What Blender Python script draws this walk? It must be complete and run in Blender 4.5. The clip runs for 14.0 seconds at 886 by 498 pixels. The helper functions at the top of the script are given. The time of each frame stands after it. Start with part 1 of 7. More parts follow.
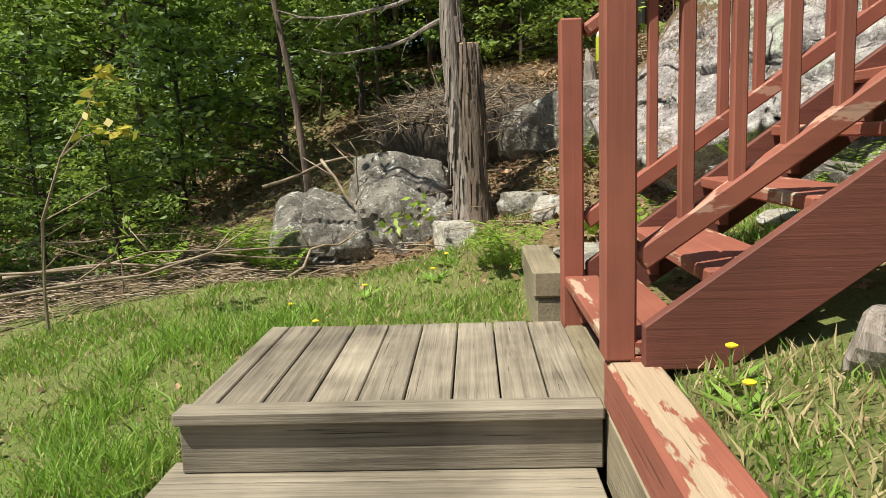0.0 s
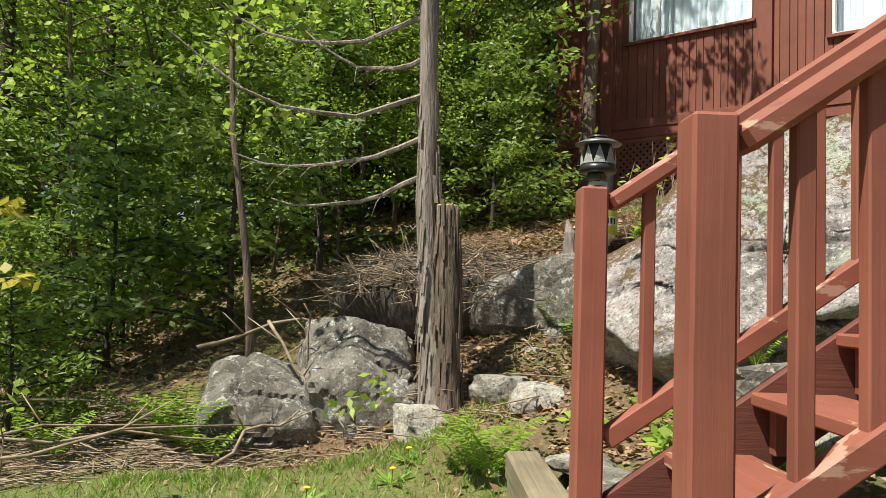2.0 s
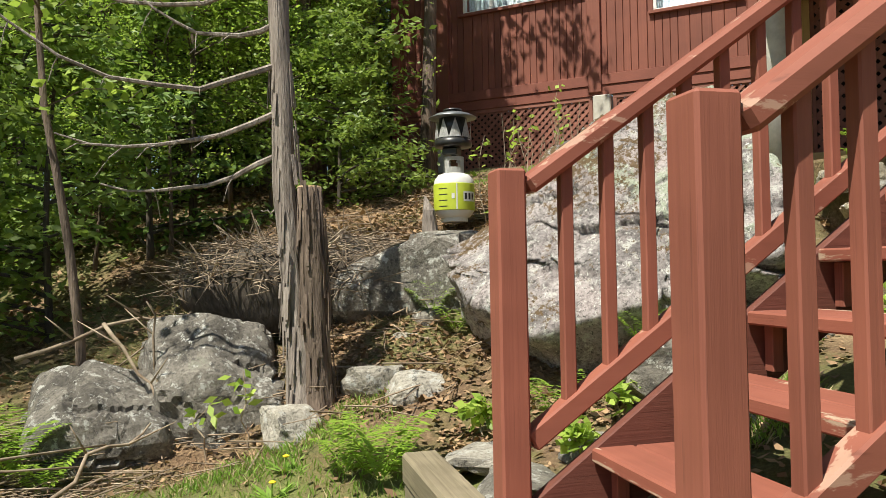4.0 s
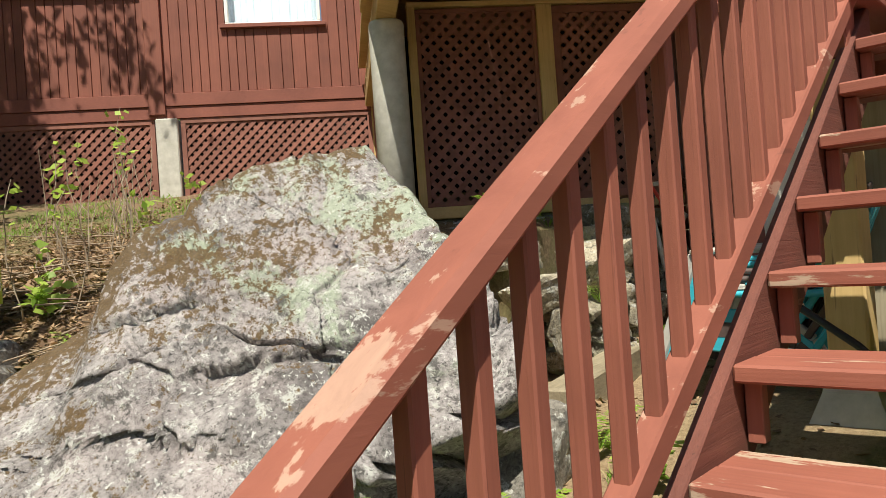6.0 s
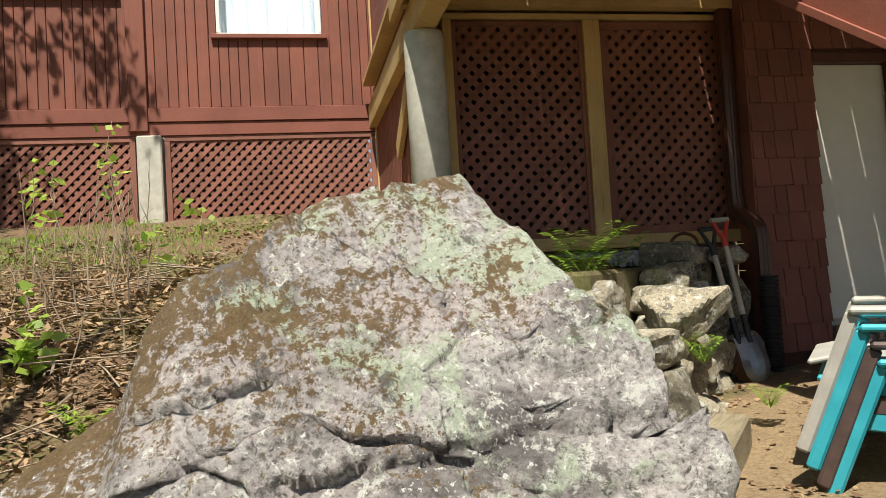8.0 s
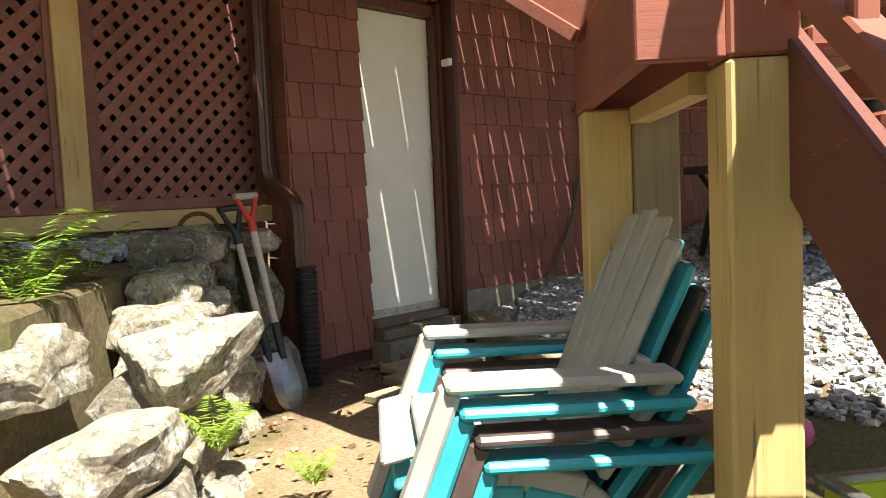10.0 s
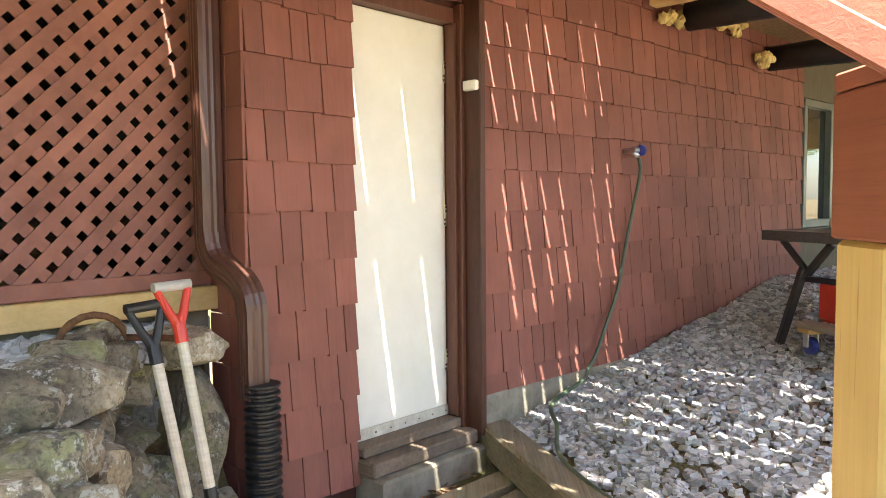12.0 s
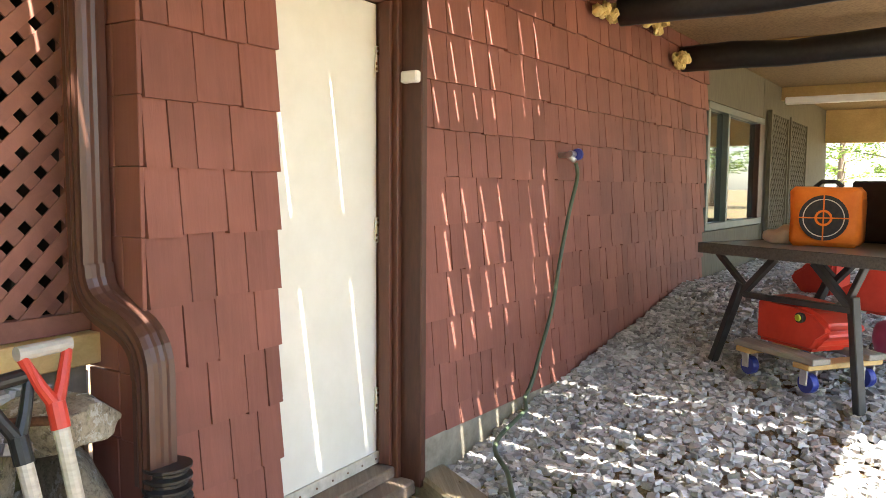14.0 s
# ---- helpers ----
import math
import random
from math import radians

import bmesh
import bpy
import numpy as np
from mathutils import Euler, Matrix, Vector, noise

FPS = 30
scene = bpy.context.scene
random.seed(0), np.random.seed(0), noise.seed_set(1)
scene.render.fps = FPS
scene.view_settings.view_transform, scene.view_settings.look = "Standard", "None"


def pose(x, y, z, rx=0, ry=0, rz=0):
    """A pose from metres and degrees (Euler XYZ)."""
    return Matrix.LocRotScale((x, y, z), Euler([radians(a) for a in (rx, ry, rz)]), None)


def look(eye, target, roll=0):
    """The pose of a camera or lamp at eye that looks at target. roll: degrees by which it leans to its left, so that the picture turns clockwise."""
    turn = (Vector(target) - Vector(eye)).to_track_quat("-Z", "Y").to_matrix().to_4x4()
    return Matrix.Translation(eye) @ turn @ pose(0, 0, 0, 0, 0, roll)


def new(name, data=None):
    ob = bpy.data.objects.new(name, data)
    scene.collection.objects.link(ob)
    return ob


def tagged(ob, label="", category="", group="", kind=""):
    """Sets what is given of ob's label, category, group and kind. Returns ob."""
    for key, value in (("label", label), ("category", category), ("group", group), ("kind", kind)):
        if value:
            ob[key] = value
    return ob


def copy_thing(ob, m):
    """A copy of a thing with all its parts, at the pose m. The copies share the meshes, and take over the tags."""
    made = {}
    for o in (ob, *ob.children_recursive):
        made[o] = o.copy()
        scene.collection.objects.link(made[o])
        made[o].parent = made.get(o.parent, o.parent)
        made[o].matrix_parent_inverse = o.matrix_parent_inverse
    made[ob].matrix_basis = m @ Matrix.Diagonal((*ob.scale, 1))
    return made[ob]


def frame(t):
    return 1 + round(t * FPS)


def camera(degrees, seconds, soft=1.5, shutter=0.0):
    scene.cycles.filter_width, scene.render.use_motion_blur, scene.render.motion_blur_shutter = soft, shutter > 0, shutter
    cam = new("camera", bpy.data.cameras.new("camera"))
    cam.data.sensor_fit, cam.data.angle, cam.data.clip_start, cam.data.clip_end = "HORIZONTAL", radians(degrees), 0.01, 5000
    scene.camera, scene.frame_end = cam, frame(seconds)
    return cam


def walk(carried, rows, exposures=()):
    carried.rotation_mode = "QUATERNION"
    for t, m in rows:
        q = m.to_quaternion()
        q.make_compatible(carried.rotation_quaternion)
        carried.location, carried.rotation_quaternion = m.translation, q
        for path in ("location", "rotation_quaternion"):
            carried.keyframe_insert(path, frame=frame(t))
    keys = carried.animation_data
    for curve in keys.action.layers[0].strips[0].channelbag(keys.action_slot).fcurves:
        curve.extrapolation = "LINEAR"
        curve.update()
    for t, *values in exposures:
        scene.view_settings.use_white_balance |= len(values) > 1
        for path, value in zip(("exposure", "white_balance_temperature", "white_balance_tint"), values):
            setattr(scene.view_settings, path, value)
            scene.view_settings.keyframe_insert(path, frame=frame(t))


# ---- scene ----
cam = camera(60.8, 14.0, soft=0.45)
PATH = [
    (0, (0.202, 0.471, 0.754), (0.116, 2.447, 0.463), -1.9),
    (0.5, (0.089, 0.785, 0.791), (0.191, 2.769, 0.555), -2.8),
    (1, (-0.019, 1.095, 0.833), (0.363, 3.055, 0.717), -1.6),
    (1.5, (0.044, 1.158, 0.852), (0.357, 3.132, 0.903), 0.6),
    (2, (0.066, 1.14, 0.84), (0.115, 3.135, 0.958), 2.0),
    (2.2, (0.032, 1.074, 0.826), (0.013, 3.071, 0.937), 2.0),
    (4.5, (-0.143, 1.79, 0.932), (0.665, 3.62, 0.93), -2.5),
    (5, (-0.048, 2.213, 0.999), (1.087, 3.86, 0.976), -3.5),
    (5.3, (-0.002, 2.385, 1.138), (1.289, 3.913, 1.126), -3.4),
    (5.5, (0.086, 2.527, 1.215), (1.455, 3.985, 1.21), -4.4),
    (6, (0.219, 2.814, 1.427), (1.711, 4.146, 1.445), -4.1),
    (6.5, (0.297, 2.965, 1.528), (1.751, 4.337, 1.569), -2.7),
    (7, (0.222, 3.153, 1.547), (1.609, 4.593, 1.61), -1.7),
    (7.5, (0.191, 3.368, 1.554), (1.602, 4.783, 1.632), -1.8),
    (8, (0.35, 3.657, 1.575), (1.923, 4.89, 1.648), -3.4),
    (8.3, (0.502, 3.822, 1.596), (2.233, 4.824, 1.625), -4.7),
    (8.5, (0.634, 3.91, 1.619), (2.463, 4.719, 1.614), -5.6),
    (9, (0.943, 4.05, 1.708), (2.914, 4.369, 1.593), -4.7),
    (9.2, (1.092, 4.059, 1.708), (3.079, 4.244, 1.569), -3.9),
    (11.3, (2.626, 4.251, 2.038), (4.62, 4.328, 1.908), -1.5),
    (11.5, (2.739, 4.284, 2.055), (4.735, 4.348, 1.937), -1.0),
    (11.7, (2.854, 4.298, 2.08), (4.849, 4.362, 1.96), -1.1),
    (12, (3.013, 4.356, 2.095), (5.008, 4.408, 1.97), -0.5),
    (12.5, (3.206, 4.467, 2.117), (5.198, 4.496, 1.942), -1.0),
    (13, (3.353, 4.591, 2.167), (5.338, 4.481, 1.954), -1.1),
    (13.5, (3.485, 4.646, 2.182), (5.462, 4.418, 1.987), -0.4),
    (14, (3.576, 4.671, 2.203), (5.542, 4.343, 2.039), 0.4),
]
walk(cam, [(t, look(eye, goal, lean)) for t, eye, goal, lean in PATH], exposures=[(0, 0.66, 6650, 6), (9.2, 0.62, 6600, 6), (10.2, 2.2, 6600, 8), (11.3, 3.3, 6600, 9), (12.3, 3.6, 6500, 9), (14, 3.6, 6500, 9)])

# ---- light ----
SUN_DIR = Vector((-0.46, -0.30, 1.0)).normalized()
world = bpy.data.worlds.new("sky")
scene.world = world
world.use_nodes = True
wn = world.node_tree.nodes
sky = wn.new("ShaderNodeTexSky")
sky.sky_type = "NISHITA"
sky.sun_disc = False
sky.sun_elevation = math.asin(SUN_DIR.z)
sky.sun_rotation = radians(237)
wn["Background"].inputs[1].default_value = 0.07
world.node_tree.links.new(sky.outputs[0], wn["Background"].inputs[0])
sun = new("sun", bpy.data.lights.new("sun", "SUN"))
sun.data.energy, sun.data.angle, sun.data.color = 5.0, radians(0.53), (1.0, 0.94, 0.84)
sun.matrix_basis = look(SUN_DIR * 40, (0, 0, 0))


# ---- materials ----
def ramp(nt, fac, stops):
    r = nt.nodes.new("ShaderNodeValToRGB")
    while len(r.color_ramp.elements) < len(stops):
        r.color_ramp.elements.new(0.5)
    for e, (p, c) in zip(r.color_ramp.elements, stops):
        e.position, e.color = p, (*c, 1) if len(c) == 3 else c
    nt.links.new(fac, r.inputs[0])
    return r.outputs[0]


def texture(nt, scale, detail=4.0, rough=0.6, stretch=(1, 1, 1), coords="Object", kind="noise", distortion=0.0):
    tc = nt.nodes.new("ShaderNodeTexCoord")
    mp = nt.nodes.new("ShaderNodeMapping")
    mp.inputs["Scale"].default_value = stretch
    nt.links.new(tc.outputs[coords], mp.inputs[0])
    if kind == "noise":
        n = nt.nodes.new("ShaderNodeTexNoise")
        n.inputs["Detail"].default_value = detail
        n.inputs["Roughness"].default_value = rough
        n.inputs["Distortion"].default_value = distortion
    else:
        n = nt.nodes.new("ShaderNodeTexVoronoi")
        n.feature = "DISTANCE_TO_EDGE" if kind == "crack" else "F1"
    n.inputs["Scale"].default_value = scale
    nt.links.new(mp.outputs[0], n.inputs["Vector"])
    return n.outputs["Distance" if kind != "noise" else "Fac"]


def blend(nt, fac, a, b, mode="MIX"):
    m = nt.nodes.new("ShaderNodeMix")
    m.data_type, m.blend_type = "RGBA", mode
    for sock, v in ((m.inputs[0], fac), (m.inputs[6], a), (m.inputs[7], b)):
        if isinstance(v, (int, float)):
            sock.default_value = v
        elif isinstance(v, tuple):
            sock.default_value = (*v, 1)
        else:
            nt.links.new(v, sock)
    return m.outputs[2]


def start(name, rough=0.7, metal=0.0):
    m = bpy.data.materials.new(name)
    m.use_nodes = True
    b = m.node_tree.nodes["Principled BSDF"]
    b.inputs["Roughness"].default_value, b.inputs["Metallic"].default_value = rough, metal
    return m, m.node_tree, b


def bump(nt, b, height, strength=0.4, distance=0.01):
    n = nt.nodes.new("ShaderNodeBump")
    n.inputs["Strength"].default_value, n.inputs["Distance"].default_value = strength, distance
    nt.links.new(height, n.inputs["Height"])
    nt.links.new(n.outputs[0], b.inputs["Normal"])


def vary(nt, col, amount, islands=False):
    """Shift a colour's value a little from piece to piece."""
    if islands:
        src = nt.nodes.new("ShaderNodeNewGeometry").outputs["Random Per Island"]
    else:
        src = nt.nodes.new("ShaderNodeObjectInfo").outputs["Random"]
    h = nt.nodes.new("ShaderNodeHueSaturation")
    mr = nt.nodes.new("ShaderNodeMapRange")
    mr.inputs[3].default_value, mr.inputs[4].default_value = 1 - amount, 1 + amount
    nt.links.new(src, mr.inputs[0])
    nt.links.new(mr.outputs[0], h.inputs["Value"])
    nt.links.new(col, h.inputs["Color"])
    return h.outputs[0]


def plain(name, c1, c2, scale=20, rough=0.6, metal=0.0, relief=0.15, stretch=(1, 1, 1), piece=0.0, islands=False, dist=0.004):
    m, nt, b = start(name, rough, metal)
    f = texture(nt, scale, 5, 0.65, stretch)
    c = ramp(nt, f, [(0.3, c1), (0.7, c2)])
    if piece:
        c = vary(nt, c, piece, islands)
    nt.links.new(c, b.inputs["Base Color"])
    bump(nt, b, f, relief, dist)
    return m


def wood(name, dark, light, grain=(1, 40, 40), scale=1.6, rough=0.75, wear=None, wear_at=0.62, relief=0.5, piece=0.12, checks=0.0, worn_top=0.0):
    """Board with grain along one axis and, where told, paint worn off in patches."""
    m, nt, b = start(name, rough)
    g = texture(nt, scale, 6, 0.7, grain, distortion=0.6)
    big = texture(nt, 2.3, 3, 0.6)
    c = ramp(nt, g, [(0.3, dark), (0.7, light)])
    c = blend(nt, 0.45, c, ramp(nt, big, [(0.35, tuple(v * 0.7 for v in dark)), (0.7, light)]))
    if wear:
        w = texture(nt, 8.0, 9, 0.66, tuple(0.16 + 0.84 * v / max(grain) for v in grain))
        if worn_top:
            sx = nt.nodes.new("ShaderNodeSeparateXYZ")
            nt.links.new(nt.nodes.new("ShaderNodeNewGeometry").outputs["Normal"], sx.inputs[0])
            up = nt.nodes.new("ShaderNodeMath")
            up.operation = "MULTIPLY_ADD"
            up.inputs[1].default_value = worn_top
            nt.links.new(sx.outputs[2], up.inputs[0])
            nt.links.new(w, up.inputs[2])
            w = up.outputs[0]
        mask = ramp(nt, w, [(wear_at, (0, 0, 0)), (wear_at + 0.02, (1, 1, 1))])
        c = blend(nt, mask, c, ramp(nt, g, [(0.3, tuple(v * 0.75 for v in wear)), (0.7, wear)]))
    if checks:
        k = texture(nt, scale * 1.7, 3, 0.5, tuple(v * (1.0 if v == min(grain) else 1.3) for v in grain), distortion=0.3)
        gap = texture(nt, 3.1, 4, 0.6)
        k2 = nt.nodes.new("ShaderNodeMath")
        k2.operation = "MULTIPLY_ADD"
        k2.inputs[1].default_value = 0.25
        nt.links.new(gap, k2.inputs[0])
        nt.links.new(k, k2.inputs[2])
        c = blend(nt, ramp(nt, k2.outputs[0], [(0.40, (checks, checks, checks)), (0.47, (0, 0, 0))]), c, tuple(v * 0.16 for v in dark))
    c = vary(nt, c, piece)
    nt.links.new(c, b.inputs["Base Color"])
    bump(nt, b, g, relief, 0.004)
    return m


GX, GY, GZ = (1, 40, 40), (40, 1, 40), (40, 40, 1)
RED_D, RED_L = (0.225, 0.068, 0.042), (0.32, 0.104, 0.066)
red_x = wood("red_paint_along_x", RED_D, RED_L, GX, wear=(0.46, 0.33, 0.24), wear_at=0.66, relief=0.3, piece=0.06, checks=0.3)
# stair red darkened: the shade on the stringers is in this colour
red_shaded = wood("shaded_red_paint", (0.12, 0.036, 0.024), (0.19, 0.060, 0.040), GX, wear=(0.30, 0.12, 0.08), wear_at=0.68, relief=0.5, piece=0.05, checks=0.5)
red_y = wood("red_paint_along_y", RED_D, RED_L, GY, wear=(0.48, 0.35, 0.25), wear_at=0.585, relief=0.3, piece=0.06)
red_z = wood("red_paint_upright", RED_D, RED_L, GZ, wear=(0.30, 0.12, 0.08), wear_at=0.70, relief=0.3, piece=0.06, checks=0.35)
red_rail = wood("red_paint_worn_rail", RED_D, RED_L, (1, 8, 8), wear=(0.45, 0.265, 0.19), wear_at=0.585, relief=0.3, piece=0.04, checks=0.3, worn_top=0.03)
grey_y = wood("weathered_grey_boards", (0.055, 0.042, 0.03), (0.38, 0.33, 0.25), GY, relief=1.0, piece=0.2, checks=0.9)
grey_x = wood("weathered_grey_boards_across", (0.08, 0.064, 0.044), (0.36, 0.315, 0.24), GX, relief=0.9, piece=0.18, checks=0.85)
tie_y = wood("old_timber", (0.15, 0.12, 0.075), (0.40, 0.34, 0.23), GY, relief=0.8, checks=0.8)
tie_x = wood("old_timber_across", (0.15, 0.12, 0.075), (0.40, 0.34, 0.23), GX, relief=0.8, checks=0.8)
tie_z = wood("old_timber_upright", (0.30, 0.25, 0.16), (0.50, 0.43, 0.30), GZ, relief=0.5)
beam_red = wood("timber_with_worn_red_paint", RED_D, RED_L, GY, wear=(0.44, 0.33, 0.22), wear_at=0.60, relief=0.6, checks=0.6, worn_top=0.12)
pt_z = wood("pressure_treated_upright", (0.50, 0.33, 0.12), (0.68, 0.48, 0.22), (26, 26, 1), relief=0.3, piece=0.1, checks=0.6)
pt_x = wood("pressure_treated_level", (0.50, 0.33, 0.12), (0.68, 0.48, 0.22), (1, 26, 26), relief=0.25, piece=0.1)
siding_red = wood("stained_red_siding", (0.185, 0.058, 0.038), (0.26, 0.085, 0.054), GZ, relief=0.3, piece=0.12)
siding_trim = wood("stained_red_trim", (0.19, 0.058, 0.04), (0.27, 0.088, 0.058), GX, relief=0.2, piece=0.05)
lattice_red = wood("red_brown_lattice", (0.20, 0.078, 0.054), (0.31, 0.128, 0.092), (8, 8, 8), relief=0.3, piece=0.14)
shingle_red = wood("red_brown_shingle", (0.20, 0.070, 0.050), (0.27, 0.100, 0.074), (30, 30, 1.2), relief=0.3, piece=0.15)
brown_trim = plain("dark_brown_trim", (0.050, 0.017, 0.010), (0.085, 0.030, 0.018), 9, 0.5, stretch=(6, 6, 1))
brown_metal = plain("brown_downspout_metal", (0.07, 0.030, 0.021), (0.095, 0.042, 0.029), 14, 0.32)
black_pipe = plain("black_plastic", (0.010, 0.010, 0.011), (0.022, 0.022, 0.024), 30, 0.42)
jamb_brown = plain("red_brown_jamb", (0.085, 0.030, 0.018), (0.13, 0.048, 0.030), 9, 0.45, stretch=(6, 6, 1))
weather_white = plain("dirty_white_strip", (0.42, 0.38, 0.30), (0.66, 0.62, 0.54), 14, 0.6)
door_white = plain("white_painted_door", (0.72, 0.69, 0.60), (0.80, 0.77, 0.69), 5, 0.5, relief=0.05)
concrete = plain("concrete", (0.40, 0.38, 0.33), (0.56, 0.54, 0.48), 11, 0.9, relief=0.25)
concrete_old = plain("stained_concrete", (0.15, 0.13, 0.095), (0.32, 0.285, 0.225), 9, 0.92, relief=0.4)
white_trim = plain("white_window_frame", (0.74, 0.73, 0.70), (0.82, 0.81, 0.78), 6, 0.45, relief=0.03)
curtain_mat = plain("pale_curtain", (0.44, 0.52, 0.60), (0.60, 0.66, 0.72), 4, 0.9, stretch=(5, 5, 0.4), relief=0.15)
# near-black that stands for the shade seen through the lattice
shade_black = plain("lattice_shade", (0.012, 0.010, 0.008), (0.03, 0.025, 0.02), 6, 0.95)
osb = plain("strand_board", (0.20, 0.13, 0.065), (0.38, 0.26, 0.14), 26, 0.8, stretch=(1, 2.6, 1))
foam_yellow = plain("yellow_foam", (0.62, 0.47, 0.16), (0.78, 0.64, 0.30), 60, 0.9, relief=0.6)
steel = plain("galvanised_steel", (0.42, 0.43, 0.44), (0.58, 0.59, 0.60), 30, 0.35, 0.9)
rust = plain("rusty_steel", (0.08, 0.035, 0.018), (0.20, 0.10, 0.05), 50, 0.8, 0.3)


def glass_material():
    m, nt, b = start("window_glass", 0.02)
    b.inputs["Base Color"].default_value = (0.9, 0.95, 0.95, 1)
    b.inputs["Transmission Weight"].default_value = 1.0
    b.inputs["IOR"].default_value = 1.45
    return m


glass = glass_material()


def leaning(nt, value, direction, offset):
    """A value that grows across the stone in one direction."""
    tc = nt.nodes.new("ShaderNodeTexCoord")
    dot = nt.nodes.new("ShaderNodeVectorMath")
    dot.operation = "DOT_PRODUCT"
    dot.inputs[1].default_value = direction
    nt.links.new(tc.outputs["Object"], dot.inputs[0])
    a = nt.nodes.new("ShaderNodeMath")
    a.inputs[1].default_value = offset
    nt.links.new(dot.outputs["Value"], a.inputs[0])
    b = nt.nodes.new("ShaderNodeMath")
    nt.links.new(a.outputs[0], b.inputs[0])
    nt.links.new(value, b.inputs[1])
    return b.outputs[0]


def stone_material(name, dark, light, lichen=None, moss=None, lichen_at=0.55, moss_at=0.6, piece=0.0, pink=None, lay=None, coarse=False):
    m, nt, b = start(name, 0.9)
    fine = texture(nt, 55, 8, 0.75)
    mid = texture(nt, 6, 8, 0.7, distortion=0.4)
    big = texture(nt, 1.9, 6, 0.65, distortion=0.8)
    c = ramp(nt, mid, [(0.32, dark), (0.66, light)])
    if pink:
        c = blend(nt, ramp(nt, texture(nt, 1.2, 5, 0.7, (1, 1, 2.5), distortion=1.2), [(0.45, (0, 0, 0)), (0.6, (0.8, 0.8, 0.8))]), c, pink)
    c = blend(nt, 0.55, c, ramp(nt, fine, [(0.36, tuple(v * 0.35 for v in dark)), (0.5, light), (0.64, tuple(min(v * 1.35, 0.8) for v in light))]))
    c = blend(nt, ramp(nt, big, [(0.36, (0.75, 0.75, 0.75)), (0.52, (0, 0, 0))]), c, tuple(v * 0.55 for v in dark))
    if lichen:
        lm = texture(nt, 3.6 if not lay else 2.4, 9, 0.72, distortion=0.3)
        if lay:
            lm = leaning(nt, lm, *lay[0])
        c = blend(nt, ramp(nt, lm, [(lichen_at, (0, 0, 0)), (lichen_at + 0.05, (0.85, 0.85, 0.85))]), c, ramp(nt, fine, [(0.35, tuple(v * 0.7 for v in lichen)), (0.65, lichen)]))
        ws = texture(nt, 15, 8, 0.78)
        c = blend(nt, ramp(nt, ws, [(0.55, (0, 0, 0)), (0.585, (0.85, 0.85, 0.85))]), c, (0.52, 0.52, 0.48))
        if coarse:
            sp = texture(nt, 38, 4, 0.7, distortion=0.5)
            c = blend(nt, ramp(nt, sp, [(0.60, (0, 0, 0)), (0.64, (0.9, 0.9, 0.9))]), c, (0.60, 0.60, 0.56))
            sk = texture(nt, 46, 4, 0.7, distortion=0.5)
            c = blend(nt, ramp(nt, sk, [(0.60, (0, 0, 0)), (0.65, (0.9, 0.9, 0.9))]), c, (0.045, 0.042, 0.038))
        dk = texture(nt, 9, 8, 0.8, (1.3, 1, 1))
        c = blend(nt, ramp(nt, dk, [(0.555, (0, 0, 0)), (0.60, (0.8, 0.8, 0.8))]), c, (0.06, 0.055, 0.05))
    if moss:
        mm = texture(nt, 2.6, 9, 0.74, distortion=0.8)
        if lay:
            mm = leaning(nt, mm, *lay[1])
        sx = nt.nodes.new("ShaderNodeSeparateXYZ")
        nt.links.new(nt.nodes.new("ShaderNodeNewGeometry").outputs["Normal"], sx.inputs[0])
        ma = nt.nodes.new("ShaderNodeMath")
        ma.operation = "MULTIPLY_ADD"
        ma.inputs[1].default_value, ma.inputs[2].default_value = 0.10, -0.04
        nt.links.new(sx.outputs[2], ma.inputs[0])
        ad = nt.nodes.new("ShaderNodeMath")
        fleck = nt.nodes.new("ShaderNodeMath")
        fleck.operation = "MULTIPLY_ADD"
        fleck.inputs[1].default_value, fleck.inputs[2].default_value = 1.15, -0.575
        nt.links.new(texture(nt, 30, 8, 0.8), fleck.inputs[0])
        mm2 = nt.nodes.new("ShaderNodeMath")
        nt.links.new(mm, mm2.inputs[0])
        nt.links.new(fleck.outputs[0], mm2.inputs[1])
        nt.links.new(mm2.outputs[0], ad.inputs[0])
        nt.links.new(ma.outputs[0], ad.inputs[1])
        c = blend(nt, ramp(nt, ad.outputs[0], [(moss_at, (0, 0, 0)), (moss_at + 0.035, (0.92, 0.92, 0.92))]), c, ramp(nt, texture(nt, 90, 5, 0.7), [(0.3, tuple(v * 0.35 for v in moss)), (0.7, moss)]))
    if piece:
        c = vary(nt, c, piece)
    nt.links.new(c, b.inputs["Base Color"])
    h = nt.nodes.new("ShaderNodeMath")
    nt.links.new(fine, h.inputs[0])
    nt.links.new(mid, h.inputs[1])
    bump(nt, b, h.outputs[0], 0.75, 0.02)
    return m


granite = stone_material("lichened_granite", (0.085, 0.075, 0.073), (0.41, 0.375, 0.365), (0.40, 0.45, 0.34), (0.15, 0.085, 0.022), 0.535, 0.552, pink=(0.33, 0.26, 0.25), lay=(((0.03, -0.03, 0.20), -0.18), ((-0.075, 0.072, 0.10), -0.38)), coarse=True)
boulder_grey = stone_material("grey_boulder", (0.07, 0.062, 0.052), (0.25, 0.228, 0.195), (0.24, 0.24, 0.19), None, 0.62, piece=0.12)
boulder_pale = stone_material("pale_stone", (0.19, 0.175, 0.145), (0.42, 0.39, 0.33), (0.36, 0.37, 0.28), None, 0.62, piece=0.15)
